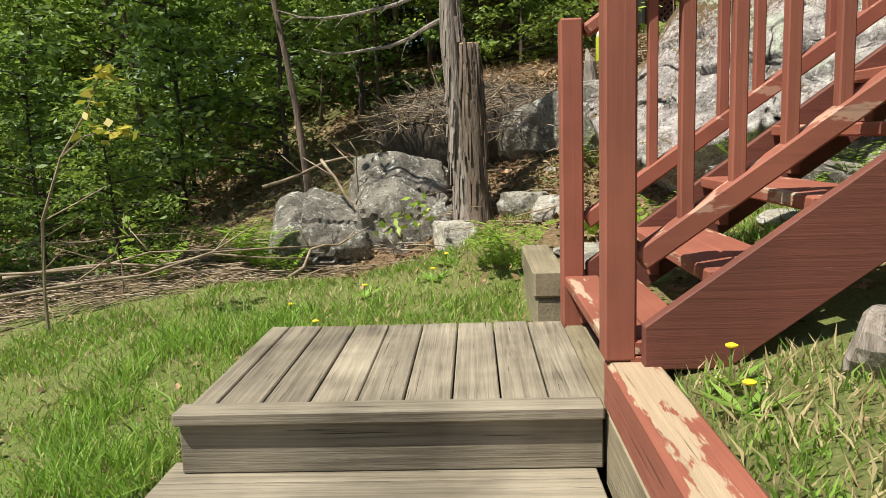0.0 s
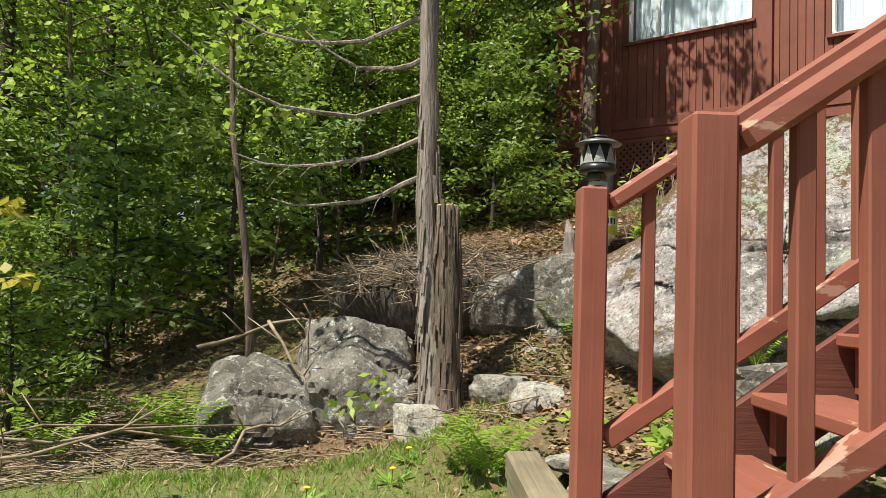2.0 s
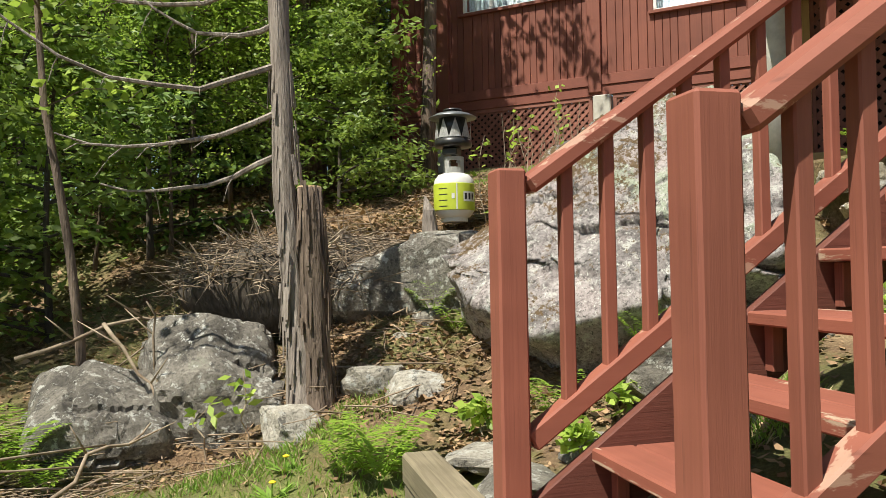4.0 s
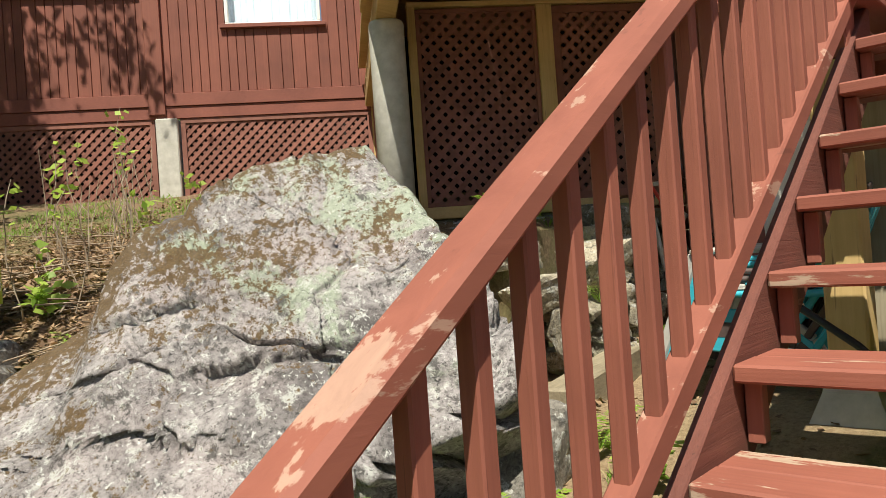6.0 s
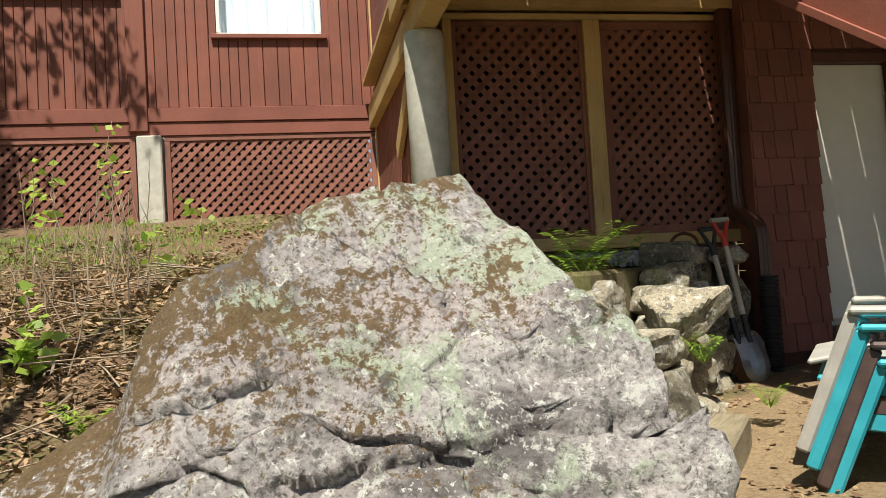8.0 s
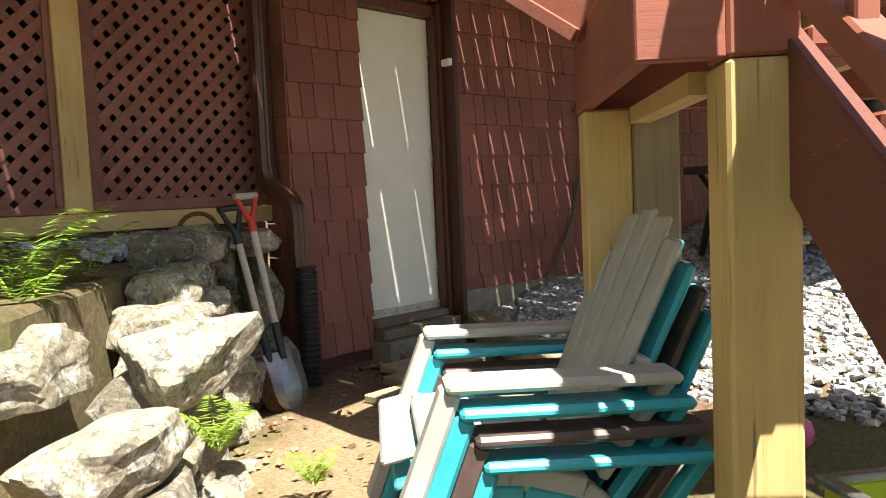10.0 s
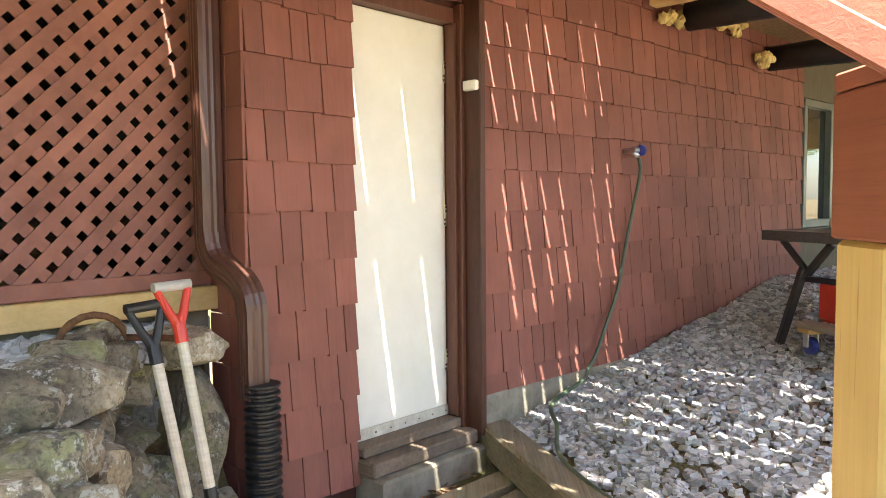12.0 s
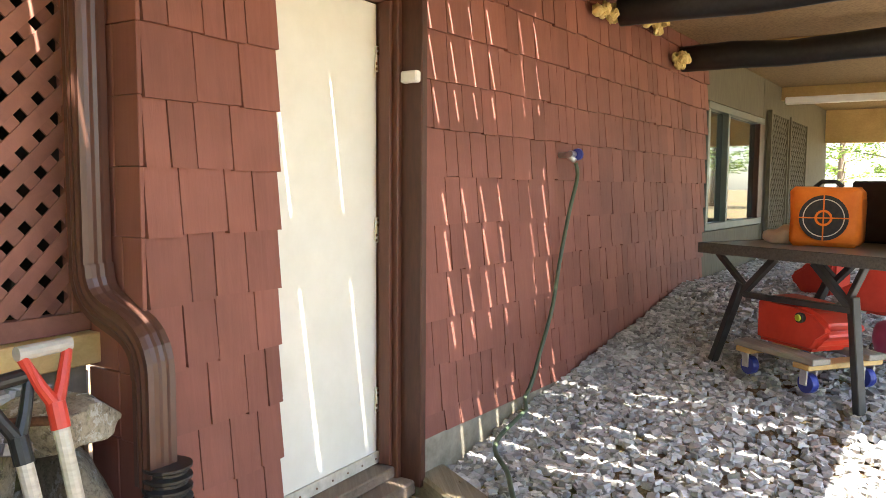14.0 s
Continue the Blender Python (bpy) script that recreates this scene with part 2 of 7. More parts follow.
wall_stone = stone_material("wall_stone", (0.13, 0.112, 0.08), (0.37, 0.325, 0.24), (0.30, 0.32, 0.165), None, 0.56, piece=0.34)


def spread(nt, value):
    """Full cover near a spot, ragged towards its rim."""
    half = nt.nodes.new("ShaderNodeMath")
    half.operation = "MULTIPLY"
    half.inputs[1].default_value = 0.5
    nt.links.new(value, half.inputs[0])
    return ramp(nt, half.outputs[0], [(0.62, (0.88, 0.88, 0.88)), (0.78, (0, 0, 0))])


def ground_material():
    m, nt, b = start("leaf_littered_soil", 0.95)
    a = texture(nt, 38, 9, 0.8)
    c1 = ramp(nt, a, [(0.30, (0.05, 0.032, 0.018)), (0.48, (0.17, 0.105, 0.058)), (0.60, (0.30, 0.20, 0.115)), (0.72, (0.42, 0.33, 0.21))])
    c2 = ramp(nt, texture(nt, 60, 8, 0.8), [(0.35, (0.06, 0.075, 0.02)), (0.6, (0.17, 0.18, 0.055)), (0.7, (0.34, 0.29, 0.14))])
    f = texture(nt, 0.9, 5, 0.65)
    c = blend(nt, ramp(nt, f, [(0.45, (0, 0, 0)), (0.58, (0.8, 0.8, 0.8))]), c1, c2)
    wander = texture(nt, 3.0, 6, 0.65)
    sand = ramp(nt, texture(nt, 45, 8, 0.8), [(0.32, (0.16, 0.105, 0.055)), (0.5, (0.36, 0.25, 0.14)), (0.7, (0.50, 0.38, 0.23))])
    lawn = ramp(nt, texture(nt, 70, 8, 0.8), [(0.32, (0.07, 0.10, 0.02)), (0.55, (0.19, 0.23, 0.055)), (0.72, (0.40, 0.36, 0.18))])
    for spot, reach, cover in (((3.2, 4.35, 0.72), 1.0, sand), ((4.6, 4.3, 0.85), 0.9, sand), ((-0.9, 3.4, -0.2), 2.1, lawn), ((1.6, 1.9, 0.3), 1.2, lawn)):
        far_off = nt.nodes.new("ShaderNodeVectorMath")
        far_off.operation = "DISTANCE"
        far_off.inputs[1].default_value = spot
        nt.links.new(nt.nodes.new("ShaderNodeTexCoord").outputs["Object"], far_off.inputs[0])
        f2 = nt.nodes.new("ShaderNodeMath")
        f2.operation = "MULTIPLY_ADD"
        f2.inputs[1].default_value = 1 / reach
        nt.links.new(far_off.outputs["Value"], f2.inputs[0])
        nt.links.new(wander, f2.inputs[2])
        c = blend(nt, spread(nt, f2.outputs[0]), c, cover)
    nt.links.new(c, b.inputs["Base Color"])
    bump(nt, b, a, 0.8, 0.03)
    return m


soil = ground_material()


def leaf_material(name, dark, light, through_it=0.35, gloss=0.5):
    m, nt, b = start(name, gloss)
    src = nt.nodes.new("ShaderNodeNewGeometry").outputs["Random Per Island"]
    c = ramp(nt, src, [(0.0, dark), (1.0, light)])
    nt.links.new(c, b.inputs["Base Color"])
    t = nt.nodes.new("ShaderNodeBsdfTranslucent")
    br = blend(nt, 0.5, c, (0.30, 0.42, 0.05))
    nt.links.new(br, t.inputs[0])
    mx = nt.nodes.new("ShaderNodeMixShader")
    mx.inputs[0].default_value = through_it
    nt.links.new(b.outputs[0], mx.inputs[1])
    nt.links.new(t.outputs[0], mx.inputs[2])
    nt.links.new(mx.outputs[0], nt.nodes["Material Output"].inputs[0])
    return m


leaf_green = leaf_material("spring_leaves", (0.18, 0.31, 0.04), (0.58, 0.74, 0.15), 0.55)
needle_green = leaf_material("conifer_sprays", (0.05, 0.10, 0.025), (0.25, 0.39, 0.10), 0.45)
cedar_green = leaf_material("cedar_sprays", (0.12, 0.20, 0.04), (0.30, 0.40, 0.10), 0.45)
grass_green = leaf_material("grass_blades", (0.12, 0.24, 0.025), (0.34, 0.54, 0.10), 0.45, 0.6)
grass_dry = leaf_material("dry_grass", (0.28, 0.22, 0.10), (0.48, 0.40, 0.22), 0.15, 0.8)
fern_green = leaf_material("fern_fronds", (0.18, 0.31, 0.035), (0.36, 0.52, 0.07), 0.4)
litter = leaf_material("dead_leaves", (0.10, 0.05, 0.025), (0.42, 0.28, 0.16), 0.05, 0.85)
bark = plain("rough_bark", (0.07, 0.05, 0.038), (0.26, 0.195, 0.15), 7, 0.95, relief=1.0, stretch=(5, 5, 0.7), dist=0.03)
bark_pale = plain("peeling_pale_bark", (0.15, 0.12, 0.10), (0.42, 0.365, 0.32), 6, 0.92, relief=1.0, stretch=(5, 5, 0.6), dist=0.03)
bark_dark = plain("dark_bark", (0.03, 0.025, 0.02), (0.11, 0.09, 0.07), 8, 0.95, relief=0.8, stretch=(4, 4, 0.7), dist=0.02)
twig_mat = plain("dry_twigs", (0.16, 0.11, 0.07), (0.42, 0.34, 0.25), 12, 0.9, piece=0.25, islands=True)
cut_wood = plain("sawn_end_grain", (0.36, 0.24, 0.13), (0.52, 0.38, 0.24), 20, 0.85)
gravel_mat = plain("crushed_stone", (0.27, 0.265, 0.265), (0.48, 0.465, 0.455), 30, 0.9, relief=0.4, piece=0.42, islands=True)


# ---- building helpers ----
def world_of(ob):
    m = ob.matrix_basis.copy()
    return world_of(ob.parent) @ ob.matrix_parent_inverse @ m if ob.parent else m


def thing(name, label, category, group="", kind="", at=None):
    e = new(name)
    if at:
        e.location = at
    return tagged(e, label, category, group, kind)


def mesh_of(name, bm, material):
    me = bpy.data.meshes.new(name)
    bm.to_mesh(me)
    bm.free()
    me.materials.append(material)
    return me


def part(name, bm, material, parent, label="", smooth=False):
    me = mesh_of(name, bm, material)
    if smooth:
        me.shade_smooth()
    ob = new(name, me)
    ob.parent = parent
    ob.matrix_parent_inverse = world_of(parent).inverted()
    return tagged(ob, label) if label else ob


def single(name, bm, material, label, category, group="", kind="", smooth=False):
    me = mesh_of(name, bm, material)
    if smooth:
        me.shade_smooth()
    return tagged(new(name, me), label, category, group, kind)


def box(x0, x1, y0, y1, z0, z1, m=None, bevel=0.0, bm=None):
    own = bm is None
    bm = bm or bmesh.new()
    vs = [bm.verts.new((x, y, z)) for x in (x0, x1) for y in (y0, y1) for z in (z0, z1)]
    fs = [bm.faces.new([vs[i] for i in q]) for q in ((0, 1, 3, 2), (4, 6, 7, 5), (0, 4, 5, 1), (2, 3, 7, 6), (0, 2, 6, 4), (1, 5, 7, 3))]
    if bevel:
        es = list({e for f in fs for e in f.edges})
        vs = list({v for v in bmesh.ops.bevel(bm, geom=es, offset=bevel, segments=1, affect="EDGES")["verts"]} | {v for v in vs if v.is_valid})
    if m is not None:
        bmesh.ops.transform(bm, matrix=m, verts=[v for v in (bm.verts if own else vs) if v.is_valid])
    return bm


def beam(p, q, w, h, bevel=0.004, bm=None, up=(0, 0, 1)):
    """A board from p to q, w across and h deep, its depth turned to up."""
    p, q = Vector(p), Vector(q)
    x = (q - p).normalized()
    y = Vector(up).cross(x).normalized()
    z = x.cross(y)
    m = Matrix((x, y, z)).transposed().to_4x4()
    m.translation = p
    return box(0, (q - p).length, -w / 2, w / 2, -h / 2, h / 2, m, bevel, bm)


def tube(points, radii, sides=8, bm=None, cap=True):
    bm = bm or bmesh.new()
    pts = [Vector(p) for p in points]
    rings = []
    ref = Vector((0.13, 0.31, 0.94)).normalized()
    for i, p in enumerate(pts):
        d = (pts[min(i + 1, len(pts) - 1)] - pts[max(i - 1, 0)]).normalized()
        a = d.cross(ref if abs(d.dot(ref)) < 0.95 else Vector((1, 0, 0))).normalized()
        b = d.cross(a)
        r = radii[i] if isinstance(radii, (list, tuple)) else radii
        rings.append([bm.verts.new(p + (a * math.cos(k * math.tau / sides) + b * math.sin(k * math.tau / sides)) * r) for k in range(sides)])
    for r0, r1 in zip(rings, rings[1:]):
        for k in range(sides):
            bm.faces.new((r0[k], r0[(k + 1) % sides], r1[(k + 1) % sides], r1[k]))
    if cap:
        bm.faces.new(rings[0][::-1])
        bm.faces.new(rings[-1])
    return bm


def lathe(profile, sides=24, bm=None, m=None):
    """Turn a profile of (radius, height) round the z axis."""
    bm = bm or bmesh.new()
    rings = [[bm.verts.new((r * math.cos(k * math.tau / sides), r * math.sin(k * math.tau / sides), z)) for k in range(sides)] for r, z in profile]
    for r0, r1 in zip(rings, rings[1:]):
        for k in range(sides):
            bm.faces.new((r0[k], r0[(k + 1) % sides], r1[(k + 1) % sides], r1[k]))
    bm.faces.new(rings[0][::-1])
    bm.faces.new(rings[-1])
    if m is not None:
        bmesh.ops.transform(bm, matrix=m, verts=bm.verts)
    return bm


def rock(centre, faces, sharp=14, detail=4, rough=0.05, seed=0, freq=2.2, crack=0.0):
    """A stone bounded by planes (normal, distance), its edges rounded and its faces broken by noise."""
    bm = bmesh.new()
    bmesh.ops.create_icosphere(bm, subdivisions=detail, radius=1)
    ns = [(Vector(n).normalized(), d) for n, d in faces]
    off = Vector((seed * 3.7, seed * 1.3, seed * 7.1))
    for v in bm.verts:
        d = v.co.normalized()
        s = sum(max(0.0, d.dot(n) / c) ** sharp for n, c in ns) ** (1 / sharp)
        p = d / max(s, 0.05)
        k = noise.fractal(p * freq + off, 0.9, 2.1, 6) * rough + noise.fractal(p * freq * 0.45 + off, 1, 2, 2) * rough
        if crack:
            w = noise.fractal(p * 1.5 + off, 1, 2, 3)
            s = (p.z * 1.0 + p.x * 0.25 - p.y * 0.12 + w * 0.20) / 0.27
            step = s - math.floor(s)
            m = max(0.0, min(1.0, noise.noise(p * 1.3 + off * 1.7) * 2.2 + 0.55))
            k += crack * m * 1.25 * (step - 0.5 - (1.5 if step < 0.11 else 0.0))
            s2 = (p.x * 0.8 - p.y * 0.6 + noise.fractal(p * 2.1 - off, 1, 2, 3) * 0.22) / 0.55
            step2 = s2 - math.floor(s2)
            k -= crack * 1.2 * max(0.0, 1 - abs(step2 - 0.5) / 0.035) * (1 - m * 0.5)
            k += noise.fractal(p * 7 + off, 0.8, 2.2, 5) * 0.016
        v.co = p + d * k
    bmesh.ops.translate(bm, verts=bm.verts, vec=centre)
    return bm


def some_stone(rng, centre, size, seed, detail=3):
    """A loose stone about size (x, y, z) across, its planes drawn at random."""
    faces = []
    for _ in range(9):
        v = Vector((rng.gauss(0, 1), rng.gauss(0, 1), rng.gauss(0, 1))).normalized()
        faces.append((v, 0.5 * rng.uniform(0.66, 0.98)))
    for s in (1, -1):
        for a in ((s, 0, 0), (0, s, 0), (0, 0, s)):
            faces.append((a, 0.5))
    bm = rock((0, 0, 0), faces, 34, detail, 0.04, seed, 3.4)
    bmesh.ops.transform(bm, matrix=Matrix.Translation(centre) @ Matrix.Rotation(rng.uniform(-0.5, 0.5), 4, "Z") @ Matrix.Diagonal((*size, 1)), verts=bm.verts)
    return bm


# ---- the lie of the land ----
HM = Matrix.Rotation(radians(-41), 4, "Z")  # house axes: along the wall, into the house, up


def lift(v, lo, hi):
    t = min(1.0, max(0.0, (v - lo) / (hi - lo)))
    return t * t * (3 - 2 * t)


def in_house(x, y):
    return 0.7547 * x - 0.6561 * y, 0.6561 * x + 0.7547 * y


def ground_height(x, y):
    u, w = in_house(x, y)
    h = float(np.interp(w, [-30, 0, 1, 2.3, 3.4, 3.8, 4.5, 5.3, 6.2, 7.5, 10.5, 14, 60], [-2.0, -0.45, -0.30, -0.14, -0.10, 0.02, 0.26, 0.66, 1.16, 1.6, 2.27, 2.5, 9.0]))
    yard = float(np.interp(x, [0.3, 0.62, 1.3, 2.0, 3.0, 5.0, 6.5, 12], [-0.2, 0.07, 0.24, 0.46, 0.70, 0.80, 0.86, 0.95]))
    foot = 4.3 + lift(x, 2.8, 3.6) * (1.0 + 0.2 * (max(x, 3.6) - 3.6))
    inside = lift(x, 0.5, 0.75) * (1 - lift(y, foot, foot + 0.9 - 0.6 * lift(x, 2.8, 3.6)))
    if x > 2.6 and w > 7.3:
        inside *= 1 - lift(w, 7.5, 7.9) if u < 0.9 else 1.0
    h = h * (1 - inside) + (max(yard, h * 0.0 + yard)) * inside
    stones = lift(in_curb(x, y), 0.0, 0.12) * lift(x, 3.9, 4.6) * (1 - lift(w, 7.45, 7.5) * lift(-u, -2.0, -1.0))
    h = h * (1 - stones) + (1.0 + 0.155 * min(max(u - 2.3, -1.5), 3.0)) * stones
    under = lift(x, -0.78, -0.70) * (1 - lift(x, 0.66, 0.72)) * (1 - lift(y, 3.42, 3.5))
    h = h * (1 - under) - 0.42 * under
    h -= 0.19 * math.exp(-((x + 0.45) / 0.7) ** 2 - ((y - 5.62) / 0.42) ** 2)
    return h + 0.03 * noise.noise(Vector((x * 1.3, y * 1.3, 0))) + 0.012 * noise.noise(Vector((x * 5, y * 5, 3)))


def in_curb(x, y):
    """How far a place lies on the gravel's side of the kerb timber."""
    return -((y - 4.27) - (x - 6.6) * 0.353) * 0.943


def spaced(lo, hi, near_lo, near_hi, fine, coarse):
    a = list(np.arange(near_lo, near_hi, fine))
    s, v = fine, near_lo
    while v > lo:
        s = min(s * 1.3, coarse)
        v -= s
        a.insert(0, v)
    s, v = fine, a[-1]
    while v < hi:
        s = min(s * 1.3, coarse)
        v += s
        a.append(v)
    return a


xs, ys = spaced(-400, 400, -3.5, 9.5, 0.09, 60), spaced(-400, 400, 0.2, 8.5, 0.09, 60)
gverts = [(x, y, ground_height(x, y)) for y in ys for x in xs]
W = len(xs)
gfaces = [(j * W + i, j * W + i + 1, (j + 1) * W + i + 1, (j + 1) * W + i) for j in range(len(ys) - 1) for i in range(W - 1)]
me = bpy.data.meshes.new("ground")
me.from_pydata(gverts, [], gfaces)
me.materials.append(soil)
me.shade_smooth()
tagged(new("ground", me), "sloping woodland soil with grass, dead leaves and twigs", "ground", kind="structure")

# ---- lower deck, platform and low wall ----
rng = random.Random(4)
lower = thing("lower_deck", "weathered grey wooden walkway below the platform step", "deck", kind="structure", at=(0, 1.2, -0.2))
y = 2.60
while y > -3.2:
    part("plank", box(-0.72, 0.53, y - 0.138, y, -0.225 + rng.uniform(-0.002, 0.002), -0.188, None, 0.004), grey_x, lower)
    y -= 0.145
part("joist", box(-0.66, -0.60, -3.2, 2.4, -0.45, -0.226), grey_y, lower)
part("joist", box(0.42, 0.48, -3.2, 2.4, -0.45, -0.226), grey_y, lower)

plat = thing("platform", "low step platform of weathered grey wooden planks", "platform", at=(0, 3.0, -0.19))
edges = [-0.655, -0.575, -0.44, -0.30, -0.16, -0.02, 0.122, 0.265, 0.405, 0.548]
for i, (a, b) in enumerate(zip(edges, edges[1:])):
    part("plank", box(a + 0.003, b - 0.003, 2.58, 3.50 + rng.uniform(-0.01, 0.012), -0.034, rng.uniform(-0.003, 0.003), None, 0.004), grey_y, plat)
part("nosing", box(-0.675, 0.55, 2.49, 2.578, -0.036, 0.004, None, 0.006), grey_x, plat, "silvery worn edge board")
part("riser_board", box(-0.665, 0.548, 2.515, 2.552, -0.187, -0.038, None, 0.004), grey_x, plat)
part("side_board", box(-0.66, -0.625, 2.553, 3.50, -0.19, -0.037, None, 0.004), grey_y, plat)
part("side_board", box(0.51, 0.545, 2.553, 3.50, -0.19, -0.037, None, 0.004), grey_y, plat)
part("back_board", box(-0.62, 0.505, 3.46, 3.495, -0.25, -0.037, None, 0.004), grey_x, plat)

single("paving_strip", box(0.552, 0.66, 2.56, 3.62, -0.2, -0.012, None, 0.012), tie_y, "tan weathered timber strip at the foot of the stairs", "timber")
lw = thing("low_timber_wall", "low garden wall of stacked timbers with worn red paint", "timber wall", at=(0.6, 1.0, -0.25))
part("top_timber", box(0.555, 0.70, -3.0, 2.552, -0.02, 0.13, None, 0.012), beam_red, lw)
part("bottom_timber", box(0.56, 0.70, -3.0, 2.55, -0.25, -0.023, None, 0.01), tie_y, lw)

ties = thing("step_timber", "short weathered landscape timber step beside the stairs", "timber", at=(0.5, 4.0, 0))
part("top_timber", box(0.44, 0.585, 3.60, 4.37, 0.07, 0.19, None, 0.012), tie_y, ties)
part("bottom_timber", box(0.45, 0.585, 3.61, 4.38, -0.08, 0.067, None, 0.01), tie_y, ties)
for i, (a, b, c, d, z) in enumerate(((0.60, 0.98, 3.78, 4.15, 0.165), (0.62, 0.95, 4.19, 4.52, 0.18), (1.02, 1.38, 3.85, 4.25, 0.235), (1.45, 1.85, 3.75, 4.1, 0.36))):
    single("flagstone", some_stone(rng, ((a + b) / 2, (c + d) / 2, z - 0.03), (b - a, d - c, 0.1), 20 + i), boulder_pale, "flat tan flagstone set into the path", "stone", "flagstones of the path")

# ---- the red stairs ----
RISE, RUN, X1, YN, YF = 0.19, 0.266, 0.556, 2.445, 3.47
SL = 0.70
stairs = thing("staircase", "red-painted wooden outdoor stairs with worn open treads", "stairs", at=(1.9, 3.0, 0.0))
LAND_X, LAND_Z = X1 + 11 * RUN, 12 * RISE


def sloped(x0, z0, x1, z1, depth, y0, y1):
    """A stringer: a board on edge from (x0, z0) to (x1, z1) along its top, its lower end cut level."""
    bm = bmesh.new()
    prof = [(x0, z0), (x1, z1), (x1, z1 - depth), (x0 + 0.22, z0 - depth + 0.19), (x0, z0 - 0.12)]
    a = [bm.verts.new((x, y0, z)) for x, z in prof]
    b = [bm.verts.new((x, y1, z)) for x, z in prof]
    k = len(prof)
    bm.faces.new(a)
    bm.faces.new(b[::-1])
    for i in range(k):
        bm.faces.new((a[i], b[i], b[(i + 1) % k], a[(i + 1) % k]))
    bmesh.ops.recalc_face_normals(bm, faces=bm.faces)
    bmesh.ops.bevel(bm, geom=list(bm.edges), offset=0.004, segments=1, affect="EDGES")
    return bm


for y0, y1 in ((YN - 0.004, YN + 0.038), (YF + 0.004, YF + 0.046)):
    part("stringer", sloped(0.645, 0.24, LAND_X + 0.02, 0.24 + (LAND_X + 0.02 - 0.645) * 0.714, 0.31, y0, y1), red_shaded, stairs, "red-painted stringer with its shade put into the colour")
for i in range(1, 12):
    x, z = X1 + (i - 1) * RUN, i * RISE
    t = part("tread", box(x, x + 0.135, YN + 0.042, YF, z - 0.042, z, None, 0.006), red_y, stairs, "worn red tread with bare patches")
    part("tread", box(x + 0.14, x + 0.275, YN + 0.042, YF, z - 0.042, z - 0.001, None, 0.006), red_y, stairs)
    for ya, yb in ((YN + 0.041, YN + 0.08), (YF - 0.04, YF - 0.001)):
        part("cleat", box(x + 0.06, x + 0.10, ya, yb, z - RISE + 0.002, z - 0.044, None, 0.003), red_z, stairs)


def railing(y, post_foot, upto):
    part("newel_post", box(0.547, 0.634, y - 0.047, y + 0.047, post_foot, 1.19, None, 0.007), red_z, stairs)
    part("handrail", beam((0.645, y, 1.14), (upto, y, 1.14 + (upto - 0.645) * SL), 0.095, 0.055, 0.012), red_rail, stairs, "handrail with red paint worn to bare wood")
    part("bottom_rail", beam((0.645, y, 0.405), (upto, y, 0.405 + (upto - 0.645) * SL), 0.06, 0.062, 0.006), red_rail, stairs)
    x = 0.772
    while x < upto - 0.05:
        zb, zt = 0.405 + (x - 0.645) * SL, 1.14 + (x - 0.645) * SL
        part("baluster", box(x - 0.019, x + 0.019, y - 0.019, y + 0.019, zb + 0.02, zt - 0.01, None, 0.004), red_z, stairs)
        x += 0.1355


railing(YN + 0.087, 0.132, LAND_X + 0.02)
railing(YF + 0.035, -0.15, LAND_X + 0.02)

# ---- landing and second flight ----
land = thing("landing", "red-painted stair landing on treated wooden posts", "landing", at=(3.9, 3.1, 0.7))
LX0, LX1, LY0, LY1 = 3.20, 4.17, 2.30, 3.80
part("rim_board", box(LX0, LX0 + 0.04, 3.63, LY1, 2.035, LAND_Z - 0.03, None, 0.004), red_y, land)
part("rim_board", box(LX0 + 0.042, LX1, LY1 - 0.04, LY1, 2.035, LAND_Z - 0.03, None, 0.004), red_x, land)
part("rim_board", box(LX1 - 0.04, LX1, LY0, LY1 - 0.042, 2.035, LAND_Z - 0.03, None, 0.004), red_y, land)
part("rim_board", box(LX0 + 0.042, LX1 - 0.042, LY0, LY0 + 0.04, 2.035, LAND_Z - 0.03, None, 0.004), red_x, land)
y = LY0
while y < LY1 - 0.02:
    part("plank", box((LAND_X + 0.03 if y + 0.13 < YF + 0.06 else LX0 + 0.0), LX1, y, min(y + 0.134, LY1), LAND_Z - 0.028, LAND_Z, None, 0.004), red_x, land)
    y += 0.14
for y in (2.75, 3.2):
    part("joist", box(LX0 + 0.3, LX1 - 0.042, y, y + 0.04, 2.06, LAND_Z - 0.03), pt_x, land)


def post(x, y, top, foot, w=0.14, d=0.14):
    part("post", box(x, x + w, y, y + d, foot, top, None, 0.008), pt_z, land, "treated wooden post with drying cracks")


post(3.20, 3.49, 2.033, 0.86, 0.14, 0.14)
part("newel_post", box(3.20, 3.34, 3.49, 3.628, 2.036, 3.3, None, 0.007), red_z, land)
post(4.025, 3.655, 2.033, 0.80)
post(4.025, 2.35, 2.033, 0.80)
part("post", box(4.03, 4.165, 3.512, 3.652, 0.80, 2.033, None, 0.008), tie_z, land, "grey weathered post")
part("support_beam", box(3.36, 4.02, 3.60, 3.66, 1.985, 2.033), pt_x, land)
blk = single("pier_block", lathe([(0.2, 0.55), (0.2, 0.70), (0.13, 0.83), (0.12, 0.862)], 4, None, Matrix.Translation((3.27, 3.56, 0)) @ Matrix.Rotation(radians(45), 4, "Z")), concrete, "tapered concrete pier block under the stair post", "pier block")

